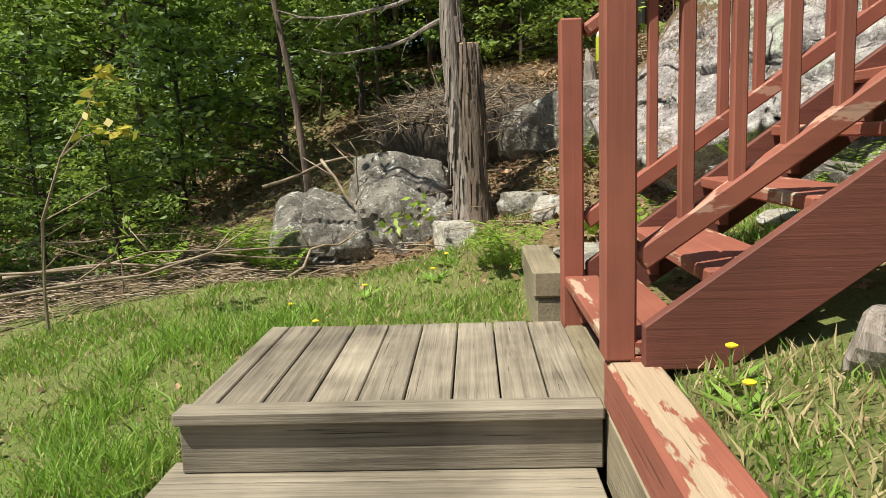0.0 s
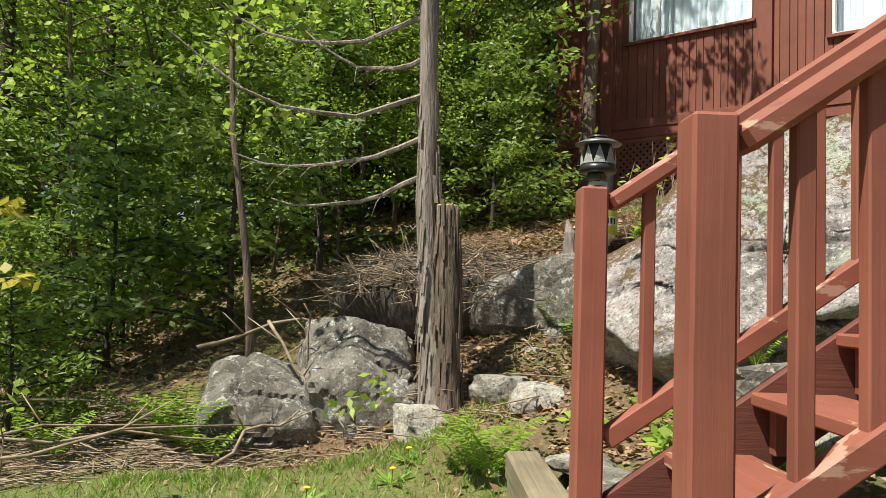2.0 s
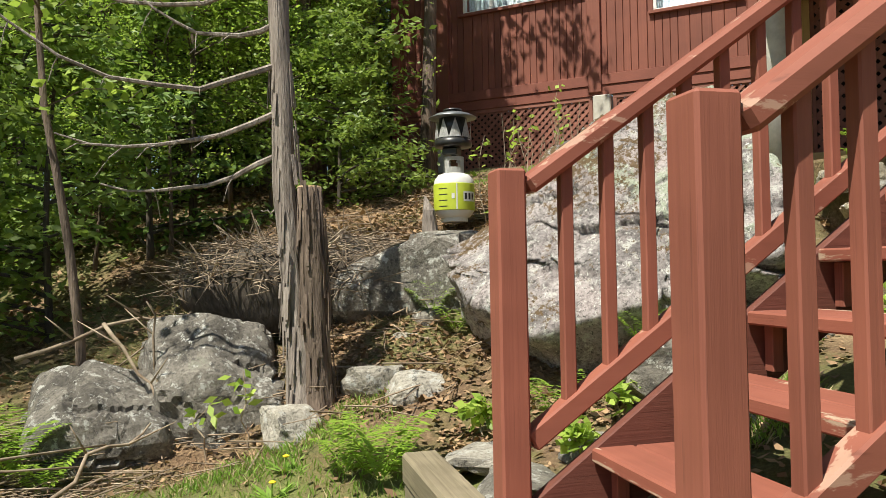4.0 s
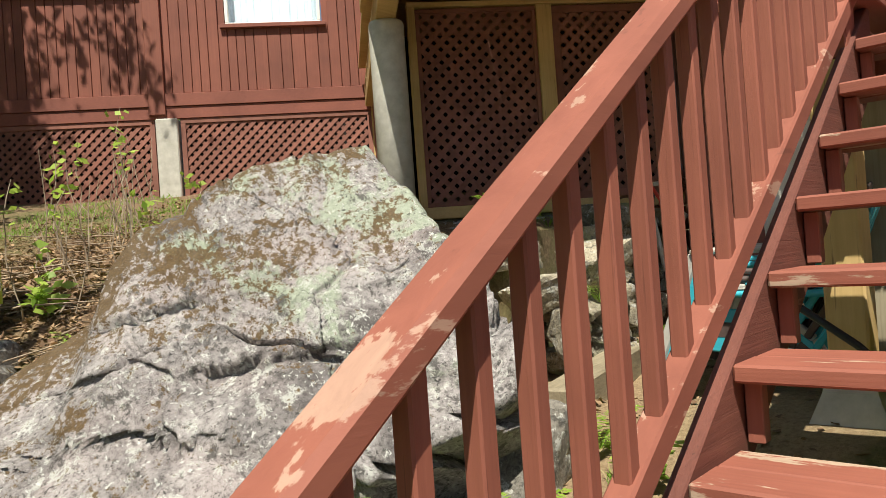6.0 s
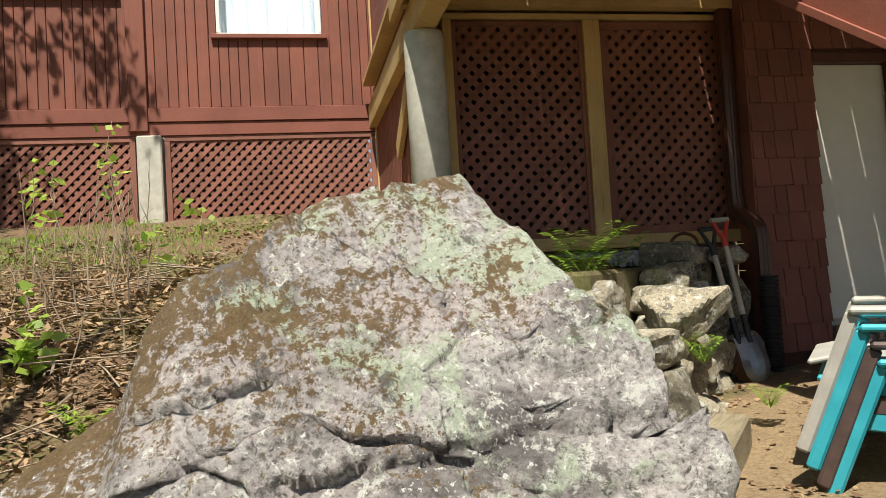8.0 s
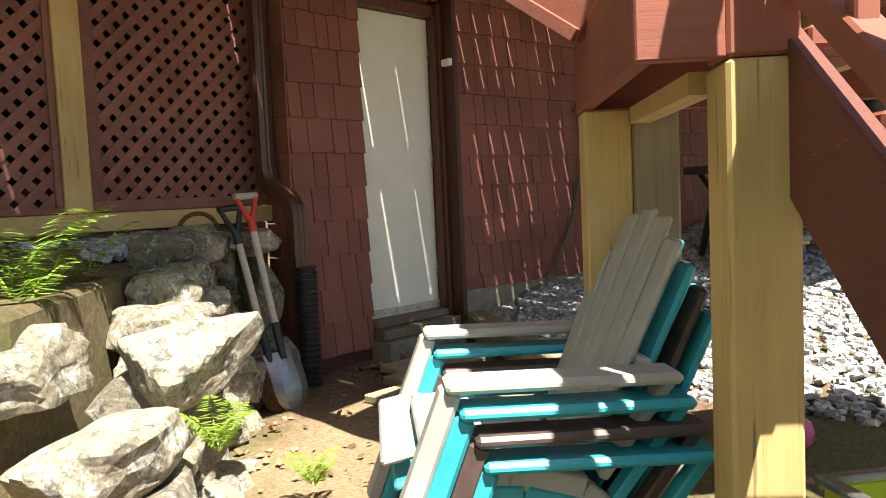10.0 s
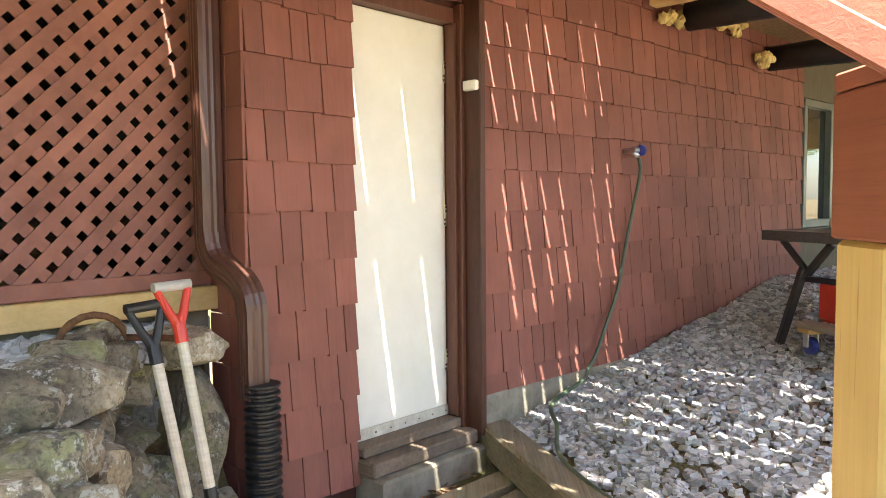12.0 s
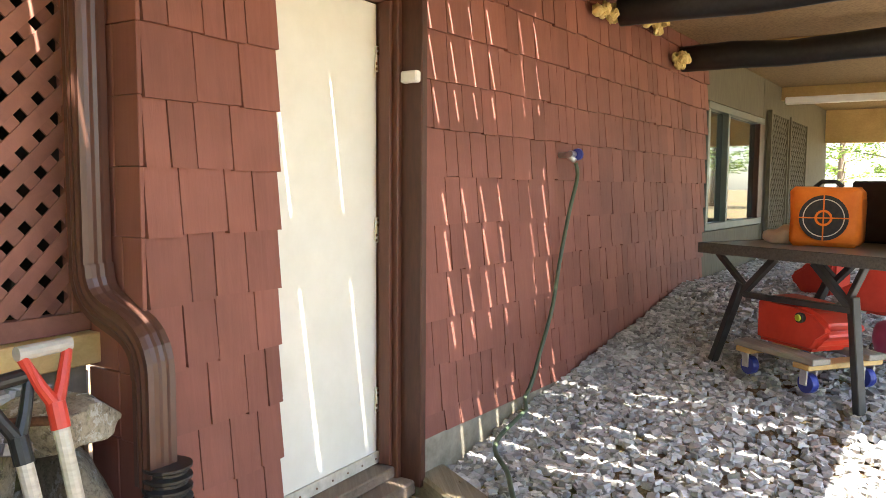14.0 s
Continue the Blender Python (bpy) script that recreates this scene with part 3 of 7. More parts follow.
flight = thing("upper_flight", "red-painted upper stair flight rising from the landing to the deck", "stairs", at=(4.5, 4.4, 2.28))
FL = Vector((0.442, 0.681, 0.583)).normalized()
FD = Vector((0.544, 0.839, 0))
FS = Vector((0.839, -0.544, 0))
FU = FS.cross(FL).normalized()
if FU.z < 0:
    FU = -FU
f0 = Vector((3.875, 3.835, 2.205))
for off in (0.02, 0.56):
    p = f0 + FS * off + FU * (0.14 if off < 0.1 else 0.40)
    part("stringer", beam(p, p + FL * 1.85, 0.042, 0.28, 0.004, up=tuple(FU)), red_x, flight)
part("edge_strip", beam(f0 + FU * 0.02 - FS * 0.012, f0 + FU * 0.02 - FS * 0.012 + FL * 1.85, 0.02, 0.04, 0.003, up=tuple(FU)), red_x, flight)
for i in range(1, 6):
    p = f0 + FD * (0.10 + 0.262 * i) + Vector((0, 0, 0.26 + 0.225 * i))
    part("tread", beam(p + FS * 0.045, p + FS * 0.535, 0.25, 0.04, 0.004), red_y, flight)

# ---- the house ----
def hbox(u0, u1, d0, d1, z0, z1, bevel=0.0):
    return box(u0, u1, d0, d1, z0, z1, HM, bevel)


def hp(u, d, z):
    return HM @ Vector((u, d, z))


def lattice(name, u0, u1, z0, z1, d, label, pitch=0.105, width=0.038, frame_w=0.04, frame_mat=None):
    """A diagonal lattice panel of two layers of slats in a frame, in the wall plane at depth d."""
    th = thing(name, label, "lattice", "lattice skirting panels", at=tuple(hp((u0 + u1) / 2, d, z0)))
    fm = frame_mat or lattice_red
    if frame_w:
        for b in ((u0, u1, z0, z0 + frame_w), (u0, u1, z1 - frame_w, z1), (u0, u0 + frame_w, z0 + frame_w + 0.001, z1 - frame_w - 0.001), (u1 - frame_w, u1, z0 + frame_w + 0.001, z1 - frame_w - 0.001)):
            part("frame_strip", hbox(b[0], b[1], d - 0.022, d + 0.018, b[2], b[3], 0.002), fm, th)
    a0, a1, b0, b1 = u0 + 0.005, u1 - 0.005, z0 + 0.005, z1 - 0.005
    for layer, s in ((0, 1), (1, -1)):
        span = (a1 - a0) + (b1 - b0)
        k = 0.03
        while k < span:
            if s > 0:
                o = k - (b1 - b0)
                lo, hi = max(a0, a0 + o), min(a1, a0 + o + (b1 - b0))
                p, q = (lo, b0 + (lo - a0 - o)), (hi, b0 + (hi - a0 - o))
            else:
                lo, hi = max(a0, a0 + k - (b1 - b0)), min(a1, a0 + k)
                p, q = (lo, b0 + (k - (lo - a0))), (hi, b0 + (k - (hi - a0)))
            if hi - lo > 0.04:
                dd = d - 0.006 + 0.008 * layer
                part("slat", beam(hp(p[0], dd, p[1]), hp(q[0], dd, q[1]), 0.007, width, 0, up=(0, 0, 1)), fm, th)
            k += pitch
    return th


# wall with the windows
WD = 10.5
wall = thing("wall_window", "red-stained vertical board wall of the house", "wall", kind="structure", at=tuple(hp(-4, WD, 3.1)))
openings = [(-5.40, -3.72, 4.43), (-2.80, -1.79, 4.05)]
part("sheathing", hbox(-6.5, -5.41, WD + 0.03, WD + 0.16, 3.1, 6.6), siding_red, wall)
part("sheathing", hbox(-5.409, -3.71, WD + 0.03, WD + 0.16, 3.1, 4.42), siding_red, wall)
part("sheathing", hbox(-3.709, -2.81, WD + 0.03, WD + 0.16, 3.1, 6.6), siding_red, wall)
part("sheathing", hbox(-2.809, -1.78, WD + 0.03, WD + 0.16, 3.1, 4.04), siding_red, wall)
part("sheathing", hbox(-1.779, -1.30, WD + 0.03, WD + 0.16, 3.1, 6.6), siding_red, wall)
part("sheathing", hbox(-5.409, -3.71, WD + 0.03, WD + 0.16, 5.65, 6.6), siding_red, wall)
part("sheathing", hbox(-2.809, -1.78, WD + 0.03, WD + 0.16, 5.65, 6.6), siding_red, wall)
rb = random.Random(7)
u = -6.5
while u < -1.32:
    w = rb.choice((0.092, 0.092, 0.115, 0.14))
    mid = u + w / 2
    cut = next((zb for a, b, zb in openings if a - 0.04 < mid < b + 0.04), 6.6)
    part("siding_board", hbox(u + 0.003, min(u + w, -1.30) - 0.003, WD, WD + 0.028, 3.34, cut, 0.004), siding_red, wall)
    u += w
part("skirt_board", hbox(-6.5, -1.30, WD - 0.03, WD + 0.03, 3.20, 3.335, 0.004), siding_trim, wall)
part("skirt_board", hbox(-6.5, -1.30, WD - 0.015, WD + 0.03, 3.07, 3.198, 0.004), siding_trim, wall)
for a, b in ((-5.79, -5.61), (-3.63, -3.46)):
    part("corner_post", hbox(a, b, WD - 0.05, WD - 0.002, 3.11, 6.6, 0.005), siding_red, wall)
part("corner_post", hbox(-6.52, -6.40, WD - 0.05, WD - 0.002, 2.3, 6.6, 0.005), siding_red, wall)
for a, b in ((-5.86, -5.60), (-3.57, -3.345)):
    single("concrete_pier", hbox(a, b, WD - 0.06, WD + 0.2, 1.6, 3.068, 0.012), concrete, "pale concrete pier under the house wall", "pier", "piers under the house")
for a, b in ((-6.45, -5.88), (-5.58, -3.59), (-3.325, -1.31)):
    lattice("lattice_skirt", a, b, 2.2, 3.068, WD + 0.02, "red-brown diagonal lattice skirting under the house wall", pitch=0.098, frame_w=0.05)
# sheets that hold the crawl space's shade in their colour
single("crawlspace_back", hbox(-6.5, -1.32, WD + 0.9, WD + 0.95, 1.4, 3.2), shade_black, "near-black sheet standing for the shade behind the lattice skirting", "wall", kind="structure")
single("crawlspace_floor", hbox(-6.5, -1.32, WD + 0.1, WD + 0.9, 1.9, 2.05), shade_black, "near-black sheet standing for the shade on the crawl space floor", "floor", kind="structure")
for i, (a, b, zb) in enumerate(openings):
    win = thing("window_%d" % (i + 1), "white-framed window with pale curtains drawn", "window", kind="structure", at=tuple(hp((a + b) / 2, WD, zb)))
    for q in ((a, b, zb, zb + 0.024), (a, b, 5.6, 5.65), (a, a + 0.035, zb + 0.025, 5.599), (b - 0.035, b, zb + 0.025, 5.599)):
        part("window_frame", hbox(q[0], q[1], WD + 0.01, WD + 0.09, q[2], q[3], 0.004), white_trim, win)
    if i == 0:
        part("window_frame", hbox(a + 0.40, a + 0.45, WD + 0.02, WD + 0.08, zb + 0.051, 5.599, 0.003), white_trim, win)
    part("window_sill", hbox(a - 0.05, b + 0.05, WD - 0.045, WD + 0.009, zb - 0.045, zb - 0.002, 0.004), siding_trim, win)
    g = part("pane", hbox(a + 0.036, b - 0.036, WD + 0.045, WD + 0.051, zb + 0.025, 5.598), glass, win)
    g.visible_shadow = False
    bm = bmesh.new()
    k = 120
    row = [(a + 0.02 + (b - a - 0.04) * j / k, WD + 0.2 + 0.011 * math.sin(j * 0.55) + 0.012 * math.sin(j * 0.23) + 0.004 * math.sin(j * 1.3)) for j in range(k + 1)]
    lo = [bm.verts.new(hp(x, d, zb - 0.1)) for x, d in row]
    hi = [bm.verts.new(hp(x, d, 5.7)) for x, d in row]
    for j in range(k):
        bm.faces.new((lo[j], lo[j + 1], hi[j + 1], hi[j]))
    single("curtain", bm, curtain_mat, "pale blue-white curtain hanging behind the window", "curtain", smooth=True)
single("roof_eave", hbox(-7.0, 1.0, WD - 0.6, WD + 3, 6.6, 6.8), siding_red, "red eave over the house wall", "eave", kind="structure")
single("wall_house_end", hbox(-6.5, -6.42, WD + 0.17, WD + 4, 2.0, 6.6), siding_red, "red end wall of the house", "wall", kind="structure")

# short side wall between the window wall and the deck
side = thing("wall_side", "red board side wall beneath the deck", "wall", kind="structure", at=tuple(hp(-1.28, 9.2, 2.0)))
d = 7.95
while d < WD - 0.06:
    part("siding_board", hbox(-1.30, -1.275, d, d + 0.088, 1.6, 6.0, 0.004), siding_red, side)
    d += 0.092
part("corner_board", hbox(-1.315, -1.27, WD - 0.08, WD - 0.055, 2.2, 6.0, 0.004), pt_z, side, "yellow treated corner board")

# concrete column carrying the deck
single("concrete_column", lathe([(0.125, 1.2), (0.125, 3.06), (0.118, 3.085)], 28, None, Matrix.Translation(hp(-1.30, 7.55, 0))), concrete, "round pale concrete column under the deck beam", "column", smooth=True)

# lattice screen under the deck
for a, b, rim in ((-1.06, -0.14, 0.03), (-0.015, 0.924, 0.055)):
    lattice("lattice_screen", a, b, 1.79, 3.27, 7.86, "red-brown diagonal lattice screen under the deck", pitch=0.098, width=0.04, frame_w=rim)
scr = thing("screen_frame", "treated wooden frame of the lattice screen", "frame", at=tuple(hp(-0.1, 7.86, 1.7)))
part("sill_board", hbox(-1.12, 0.97, 7.80, 7.90, 1.70, 1.787, 0.004), pt_x, scr)
part("stud", hbox(-0.138, -0.017, 7.82, 7.90, 1.789, 3.28, 0.004), pt_z, scr)
part("stud", hbox(-1.12, -1.062, 7.82, 7.90, 1.789, 3.28, 0.004), pt_z, scr)
part("header", hbox(-1.12, 0.97, 7.82, 7.90, 3.282, 3.32, 0.004), pt_x, scr)
# two near-black sheets in place of the shade behind the screen
single("screen_back", hbox(-1.2, 0.95, 9.3, 9.35, 1.4, 3.6), shade_black, "near-black sheet standing for the shade behind the lattice screen", "wall", kind="structure")
single("screen_shade_side", hbox(0.90, 0.937, 7.91, 9.35, 1.4, 3.6), shade_black, "near-black sheet closing the shaded space beside the lattice screen", "wall", kind="structure")
single("screen_footing", hbox(-1.25, 0.925, 7.87, 7.95, 0.7, 1.695), concrete_old, "dark footing below the lattice screen", "wall", kind="structure")
single("screen_floor", hbox(-1.25, 0.95, 7.9, 9.3, 1.5, 1.66), gravel_mat, "gravel bed behind the lattice screen", "floor", kind="structure")

# shingled wall with the door
DD, RD = 7.605, 7.38
swall = thing("wall_door", "wall of painted red-brown wooden shingles beside the door", "wall", kind="structure", at=tuple(hp(1.2, DD, 0.9)))
part("sheathing", hbox(0.945, 1.45, DD + 0.03, DD + 0.2, 0.7, 3.7), brown_trim, swall)
part("sheathing", hbox(1.451, 2.12, DD + 0.03, DD + 0.2, 2.98, 3.7), brown_trim, swall)
rs = random.Random(11)


def shingle_rows(parent, u0, u1, d, z0, z1, expo, widths=(0.10, 0.12, 0.14, 0.16, 0.19)):
    z = z1 - expo
    while z > z0 - expo * 0.6:
        u = u0 + rs.uniform(-0.05, 0.0)
        while u < u1 - 0.015:
            w = rs.choice(widths) * rs.uniform(0.92, 1.08)
            a, b = max(u, u0), min(u + w, u1)
            if u1 - b < 0.04:
                b = u1
            if b - a > 0.02:
                j = rs.uniform(-0.006, 0.004)
                zb, zt = max(z + j, z0), z + expo + 0.02
                bm = bmesh.new()
                f = 0.013 + rs.uniform(0, 0.005)
                q = [(a + 0.0025, d - f, zb), (b - 0.0025, d - f + rs.uniform(-0.002, 0.002), zb + rs.uniform(-0.003, 0.003)), (b - 0.0025, d + 0.004, zt), (a + 0.0025, d + 0.004, zt), (a + 0.0025, d + 0.012, zb), (b - 0.0025, d + 0.012, zb), (b - 0.0025, d + 0.012, zt), (a + 0.0025, d + 0.012, zt)]
                vs = [bm.verts.new(hp(*p)) for p in q]
                for fc in ((0, 1, 2, 3), (4, 7, 6, 5), (0, 4, 5, 1), (1, 5, 6, 2), (0, 3, 7, 4), (3, 2, 6, 7)):
                    bm.faces.new([vs[i] for i in fc])
                part("shingle", bm, shingle_red, parent)
            u = b if b < u1 else u1
        z -= expo


shingle_rows(swall, 0.942, 1.452, DD + 0.012, 0.86, 3.771, 0.19, (0.09, 0.12, 0.145, 0.17))
shingle_rows(swall, 1.453, 2.12, DD + 0.012, 3.0, 3.771, 0.19)
# shingled return facing the lattice
ret = thing("wall_return", "narrow shingled return beside the downspout", "wall", kind="structure", at=tuple(hp(0.95, 7.75, 1.5)))
z = 3.771
while z > 0.9:
    cut = DD + rs.uniform(0.07, 0.13)
    part("shingle", hbox(0.926, 0.940, DD + 0.003, cut - 0.0015, z - 0.188 + rs.uniform(-0.003, 0.003), z, 0.002), shingle_red, ret)
    part("shingle", hbox(0.926, 0.940, cut + 0.0015, DD + 0.25, z - 0.188 + rs.uniform(-0.003, 0.003), z, 0.002), shingle_red, ret)
    z -= 0.19

# door in its recess
sill_wood = wood("dark_worn_sill", (0.10, 0.07, 0.05), (0.25, 0.19, 0.14), GX, relief=0.6)
DF = 7.675  # face of the door leaf
door = thing("door_1", "plain white painted storage door, closed", "door", kind="structure", at=tuple(hp(1.8, DF, 1.05)))
part("door_leaf", hbox(1.456, 2.068, DF, DF + 0.04, 1.10, 2.912, 0.004), door_white, door)
part("weather_strip", hbox(1.456, 2.068, DF - 0.012, DF - 0.001, 1.077, 1.125, 0.002), weather_white, door, "screwed dirty white weather strip")
for k in range(7):
    c = hp(1.50 + k * 0.09, DF - 0.014, 1.10)
    part("screw", lathe([(0.004, 0), (0.004, 0.003)], 6, None, Matrix.Translation(c) @ HM @ Matrix.Rotation(radians(90), 4, "X")), rust, door)
for z in (1.34, 2.03, 2.70):
    h = part("hinge", hbox(2.050, 2.066, DF - 0.010, DF - 0.001, z - 0.05, z + 0.05, 0.002), door_white, door)
    for k in (-0.04, -0.02, 0.02, 0.04):
        part("screw", hbox(2.044 + 0.008 * (k > 0), 2.054 + 0.008 * (k > 0), DF - 0.016, DF - 0.0105, z + k - 0.006, z + k + 0.006, 0.002), rust, h, "rusty dark screw head")
part("jamb", hbox(2.071, 2.24, 7.575, DF + 0.1, 1.02, 3.0, 0.004), jamb_brown, door, "brown jamb")
part("stop_strip", hbox(2.052, 2.0705, 7.60, 7.655, 1.08, 2.915, 0.003), jamb_brown, door)
part("head_casing", hbox(1.454, 2.070, DD + 0.01, DF + 0.1, 2.916, 2.985, 0.004), jamb_brown, door, "brown head casing")
part("door_sill", hbox(1.455, 2.070, DD - 0.02, DF + 0.1, 1.03, 1.074, 0.006), sill_wood, door, "worn wooden sill")
dst = thing("door_step", "stained wooden step on a concrete base below the door", "step", at=tuple(hp(1.8, DD - 0.1, 0.8)))
part("tread", hbox(1.44, 2.10, DD - 0.10, DD + 0.1, 0.965, 1.026, 0.008), sill_wood, dst)
part("base", hbox(1.45, 2.10, DD - 0.15, DD + 0.1, 0.70, 0.962, 0.012), concrete_old, dst, "stained concrete base")

# long shingled wall, standing forward of the door
lwall = thing("wall_long", "long wall of painted red-brown wooden shingles", "wall", kind="structure", at=tuple(hp(4.2, RD, 1.1)))
part("sheathing", hbox(2.09, 5.81, RD + 0.03, RD + 0.3, 0.9, 3.6), brown_trim, lwall)
part("corner_board", hbox(2.02, 2.056, RD - 0.022, RD + 0.095, 1.0, 3.3, 0.004), brown_trim, lwall, "dark brown corner board")
part("base_board", hbox(2.06, 5.8, RD + 0.005, RD + 0.03, 0.95, 1.2, 0.003), concrete_old, lwall, "bare weathered base board")
cp = single("cable_clip", hbox(1.985, 2.018, RD - 0.02, RD + 0.06, 2.60, 2.645, 0.006), white_trim, "small pale cable cover on the corner board", "cover")
shingle_rows(lwall, 2.06, 5.81, RD + 0.012, 1.18, 3.405, 0.1935, (0.09, 0.11, 0.13, 0.16, 0.19))

# far end: sliding door, end walls, ceiling
far = thing("wall_far", "cream wall, colour darkened, beyond the sliding door", "wall", kind="structure", at=tuple(hp(9.5, RD, 1.4)))
# cream darkened to brown to keep the far end under the house dim
cream = plain("dimmed_cream", (0.085, 0.07, 0.045), (0.14, 0.12, 0.08), 7, 0.8, stretch=(8, 8, 1))
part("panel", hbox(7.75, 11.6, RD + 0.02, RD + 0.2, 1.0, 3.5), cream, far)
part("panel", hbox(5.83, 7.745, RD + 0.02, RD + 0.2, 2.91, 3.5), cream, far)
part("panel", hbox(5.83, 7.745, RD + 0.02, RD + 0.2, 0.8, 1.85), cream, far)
slider_grey = plain("grey_green_frame", (0.10, 0.115, 0.10), (0.16, 0.175, 0.155), 8, 0.4)
sd = thing("door_2", "dark-framed sliding glass door reflecting the garden", "door", kind="structure", at=tuple(hp(7.7, RD, 1.4)))
for q in ((5.84, 7.74, 2.84, 2.90), (5.84, 7.74, 1.86, 1.92), (5.84, 5.90, 1.921, 2.839), (7.56, 7.74, 1.921, 2.839), (6.42, 6.47, 1.921, 2.839)):
    part("door_frame", hbox(q[0], q[1], RD + 0.0, RD + 0.10, q[2], q[3], 0.004), brown_trim if q[0] > 7 else slider_grey, sd)
mirror_dark, nt_, b_ = start("dark_reflecting_glass", 0.03)
b_.inputs["Base Color"].default_value = (0.02, 0.03, 0.03, 1)
b_.inputs["Specular IOR Level"].default_value = 1.0
part("pane", hbox(5.902, 6.418, RD + 0.05, RD + 0.056, 1.922, 2.838), mirror_dark, sd)
part("pane", hbox(6.472, 7.558, RD + 0.05, RD + 0.056, 1.922, 2.838), mirror_dark, sd)
gates = []
for a, b in ((7.85, 8.7), (8.8, 9.8)):
    gates.append(lattice("lattice_gate", a, b, 1.5, 3.0, RD - 0.02, "cream lattice panel, colour darkened, leaning at the far wall", pitch=0.11, width=0.03, frame_w=0.04, frame_mat=cream))
# the long wall and what stands in its line run a little askew to the door wall
ASKEW = HM @ Matrix.Translation((2.13, 7.495, 0)) @ Matrix.Rotation(-math.atan(0.066), 4, "Z") @ Matrix.Translation((-2.06, -7.38, 0)) @ HM.inverted()
for ob in (lwall, cp, far, sd, *gates):
    ob.matrix_basis = ASKEW @ ob.matrix_basis
endw = thing("wall_end", "low end wall with a wide opening to the garden", "wall", kind="structure", at=tuple(hp(11.6, 5, 1.2)))
part("header_beam", hbox(11.5, 11.65, 2.0, 7.37, 2.85, 3.30), pt_x, endw)
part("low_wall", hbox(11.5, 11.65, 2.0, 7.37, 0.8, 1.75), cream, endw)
part("corner_post", hbox(11.48, 11.62, 1.9, 2.05, 0.8, 3.3), pt_z, endw)
part("corner_post", hbox(11.48, 11.62, 6.9, 7.05, 1.7, 3.3), pt_z, endw)

cbm = box(3.45, 4.35, 4.72, 7.43, 3.30, 3.49, HM)
box(4.352, 11.7, 3.4, 7.36, 3.30, 3.49, HM, 0.0, cbm)
ceil = single("ceiling", cbm, osb, "unpainted strand board soffit under the house floor", "ceiling", kind="structure")
for u in (3.45, 5.7, 8.6):
    single("ceiling_joist", hbox(u, u + 0.09, 4.72 if u < 4 else 3.4, 7.35, 3.16 if u > 4 else 3.2, 3.298, 0.004), pt_x, "treated wooden joist under the floor above", "joist", "joists under the floor")
for u, z in ((3.85, 3.20), (5.2, 3.12)):
    bm = tube([hp(u + 0.03 * math.sin(k * 1.3), 7.30 - k * 0.35, z + 0.012 * math.sin(k * 2.1)) for k in range(12)], [0.09 + 0.006 * math.sin(k * 1.9) for k in range(12)], 14)
    single("wrapped_pipe", bm, black_pipe, "pipe wrapped in crinkled black plastic under the soffit", "pipe", "wrapped pipes", smooth=True)
rf = random.Random(5)
for u0, u1, z in ((3.6, 3.98, 3.2), (4.15, 4.75, 3.27), (4.9, 5.05, 3.1)):
    fm = thing("spray_foam", "ragged yellow spray foam along the soffit edge", "foam", "bits of spray foam", at=tuple(hp((u0 + u1) / 2, 7.4, z)))
    for k in range(20):
        c = hp(rf.uniform(u0, u1), 7.40 - 0.066 * (u0 - 2.13) + 0.05 - rf.uniform(0.0, 0.07), z + rf.uniform(-0.05, 0.02))
        bm = bmesh.new()
        bmesh.ops.create_icosphere(bm, subdivisions=2, radius=rf.uniform(0.018, 0.036), matrix=Matrix.Translation(c))
        for v in bm.verts:
            v.co += Vector((rf.uniform(-0.007, 0.007), rf.uniform(-0.007, 0.007), rf.uniform(-0.012, 0.006)))
        part("foam_lump", bm, foam_yellow, fm)
single("tube_light", hbox(8.2, 8.32, 4.2, 7.0, 3.08, 3.15, 0.01), white_trim, "white strip light fixture under the joists, off", "light fixture")

# deck above: boards with narrow gaps through which the sun falls in streaks
deck = thing("upper_deck", "treated wooden deck overhead with gapped boards", "deck", kind="structure", at=tuple(hp(1, 6.4, 3.4)))
DK0, DK1 = 4.86, 7.66
u = -1.42
rd = random.Random(3)
while u < 4.2:
    part("deck_board", hbox(u, u + 0.138, DK0 if u > 1.1 else 5.38 if u > 0.55 else 5.88, DK1, 3.50, 3.524), pt_x, deck)
    open_gap = rd.random() < (0.16 if u < 0.6 else 0.34 if u < 1.8 else 0.85 if u < 2.9 else 0.3)
    u += 0.138 + (rd.uniform(0.007, 0.011) if open_gap else 0.0)
part("joist", hbox(1.15, 3.4, 4.9, 4.94, 3.30, 3.498), pt_x, deck)
part("joist", hbox(0.60, 3.4, 5.4, 5.44, 3.30, 3.498), pt_x, deck)
for d in (5.9, 6.4, 6.9, 7.3):
    part("joist", hbox(-1.40, 3.4, d, d + 0.04, 3.30, 3.498), pt_x, deck)
part("ledger", hbox(-1.40, 0.93, 7.70, 7.78, 3.325, 3.498), pt_x, deck)
part("rim_joist", hbox(-1.46, -1.42, 5.88, 7.9, 3.28, 3.535), pt_x, deck)
part("main_beam", hbox(-1.375, -1.235, 5.6, 10.4, 3.088, 3.298, 0.005), pt_x, deck)
part("brace", beam(hp(-1.33, 7.75, 3.05), hp(-1.33, 8.7, 2.55), 0.04, 0.14), pt_x, deck)
part("back_boards", hbox(-1.42, 0.93, 7.80, 10.4, 3.50, 3.54), pt_x, deck)

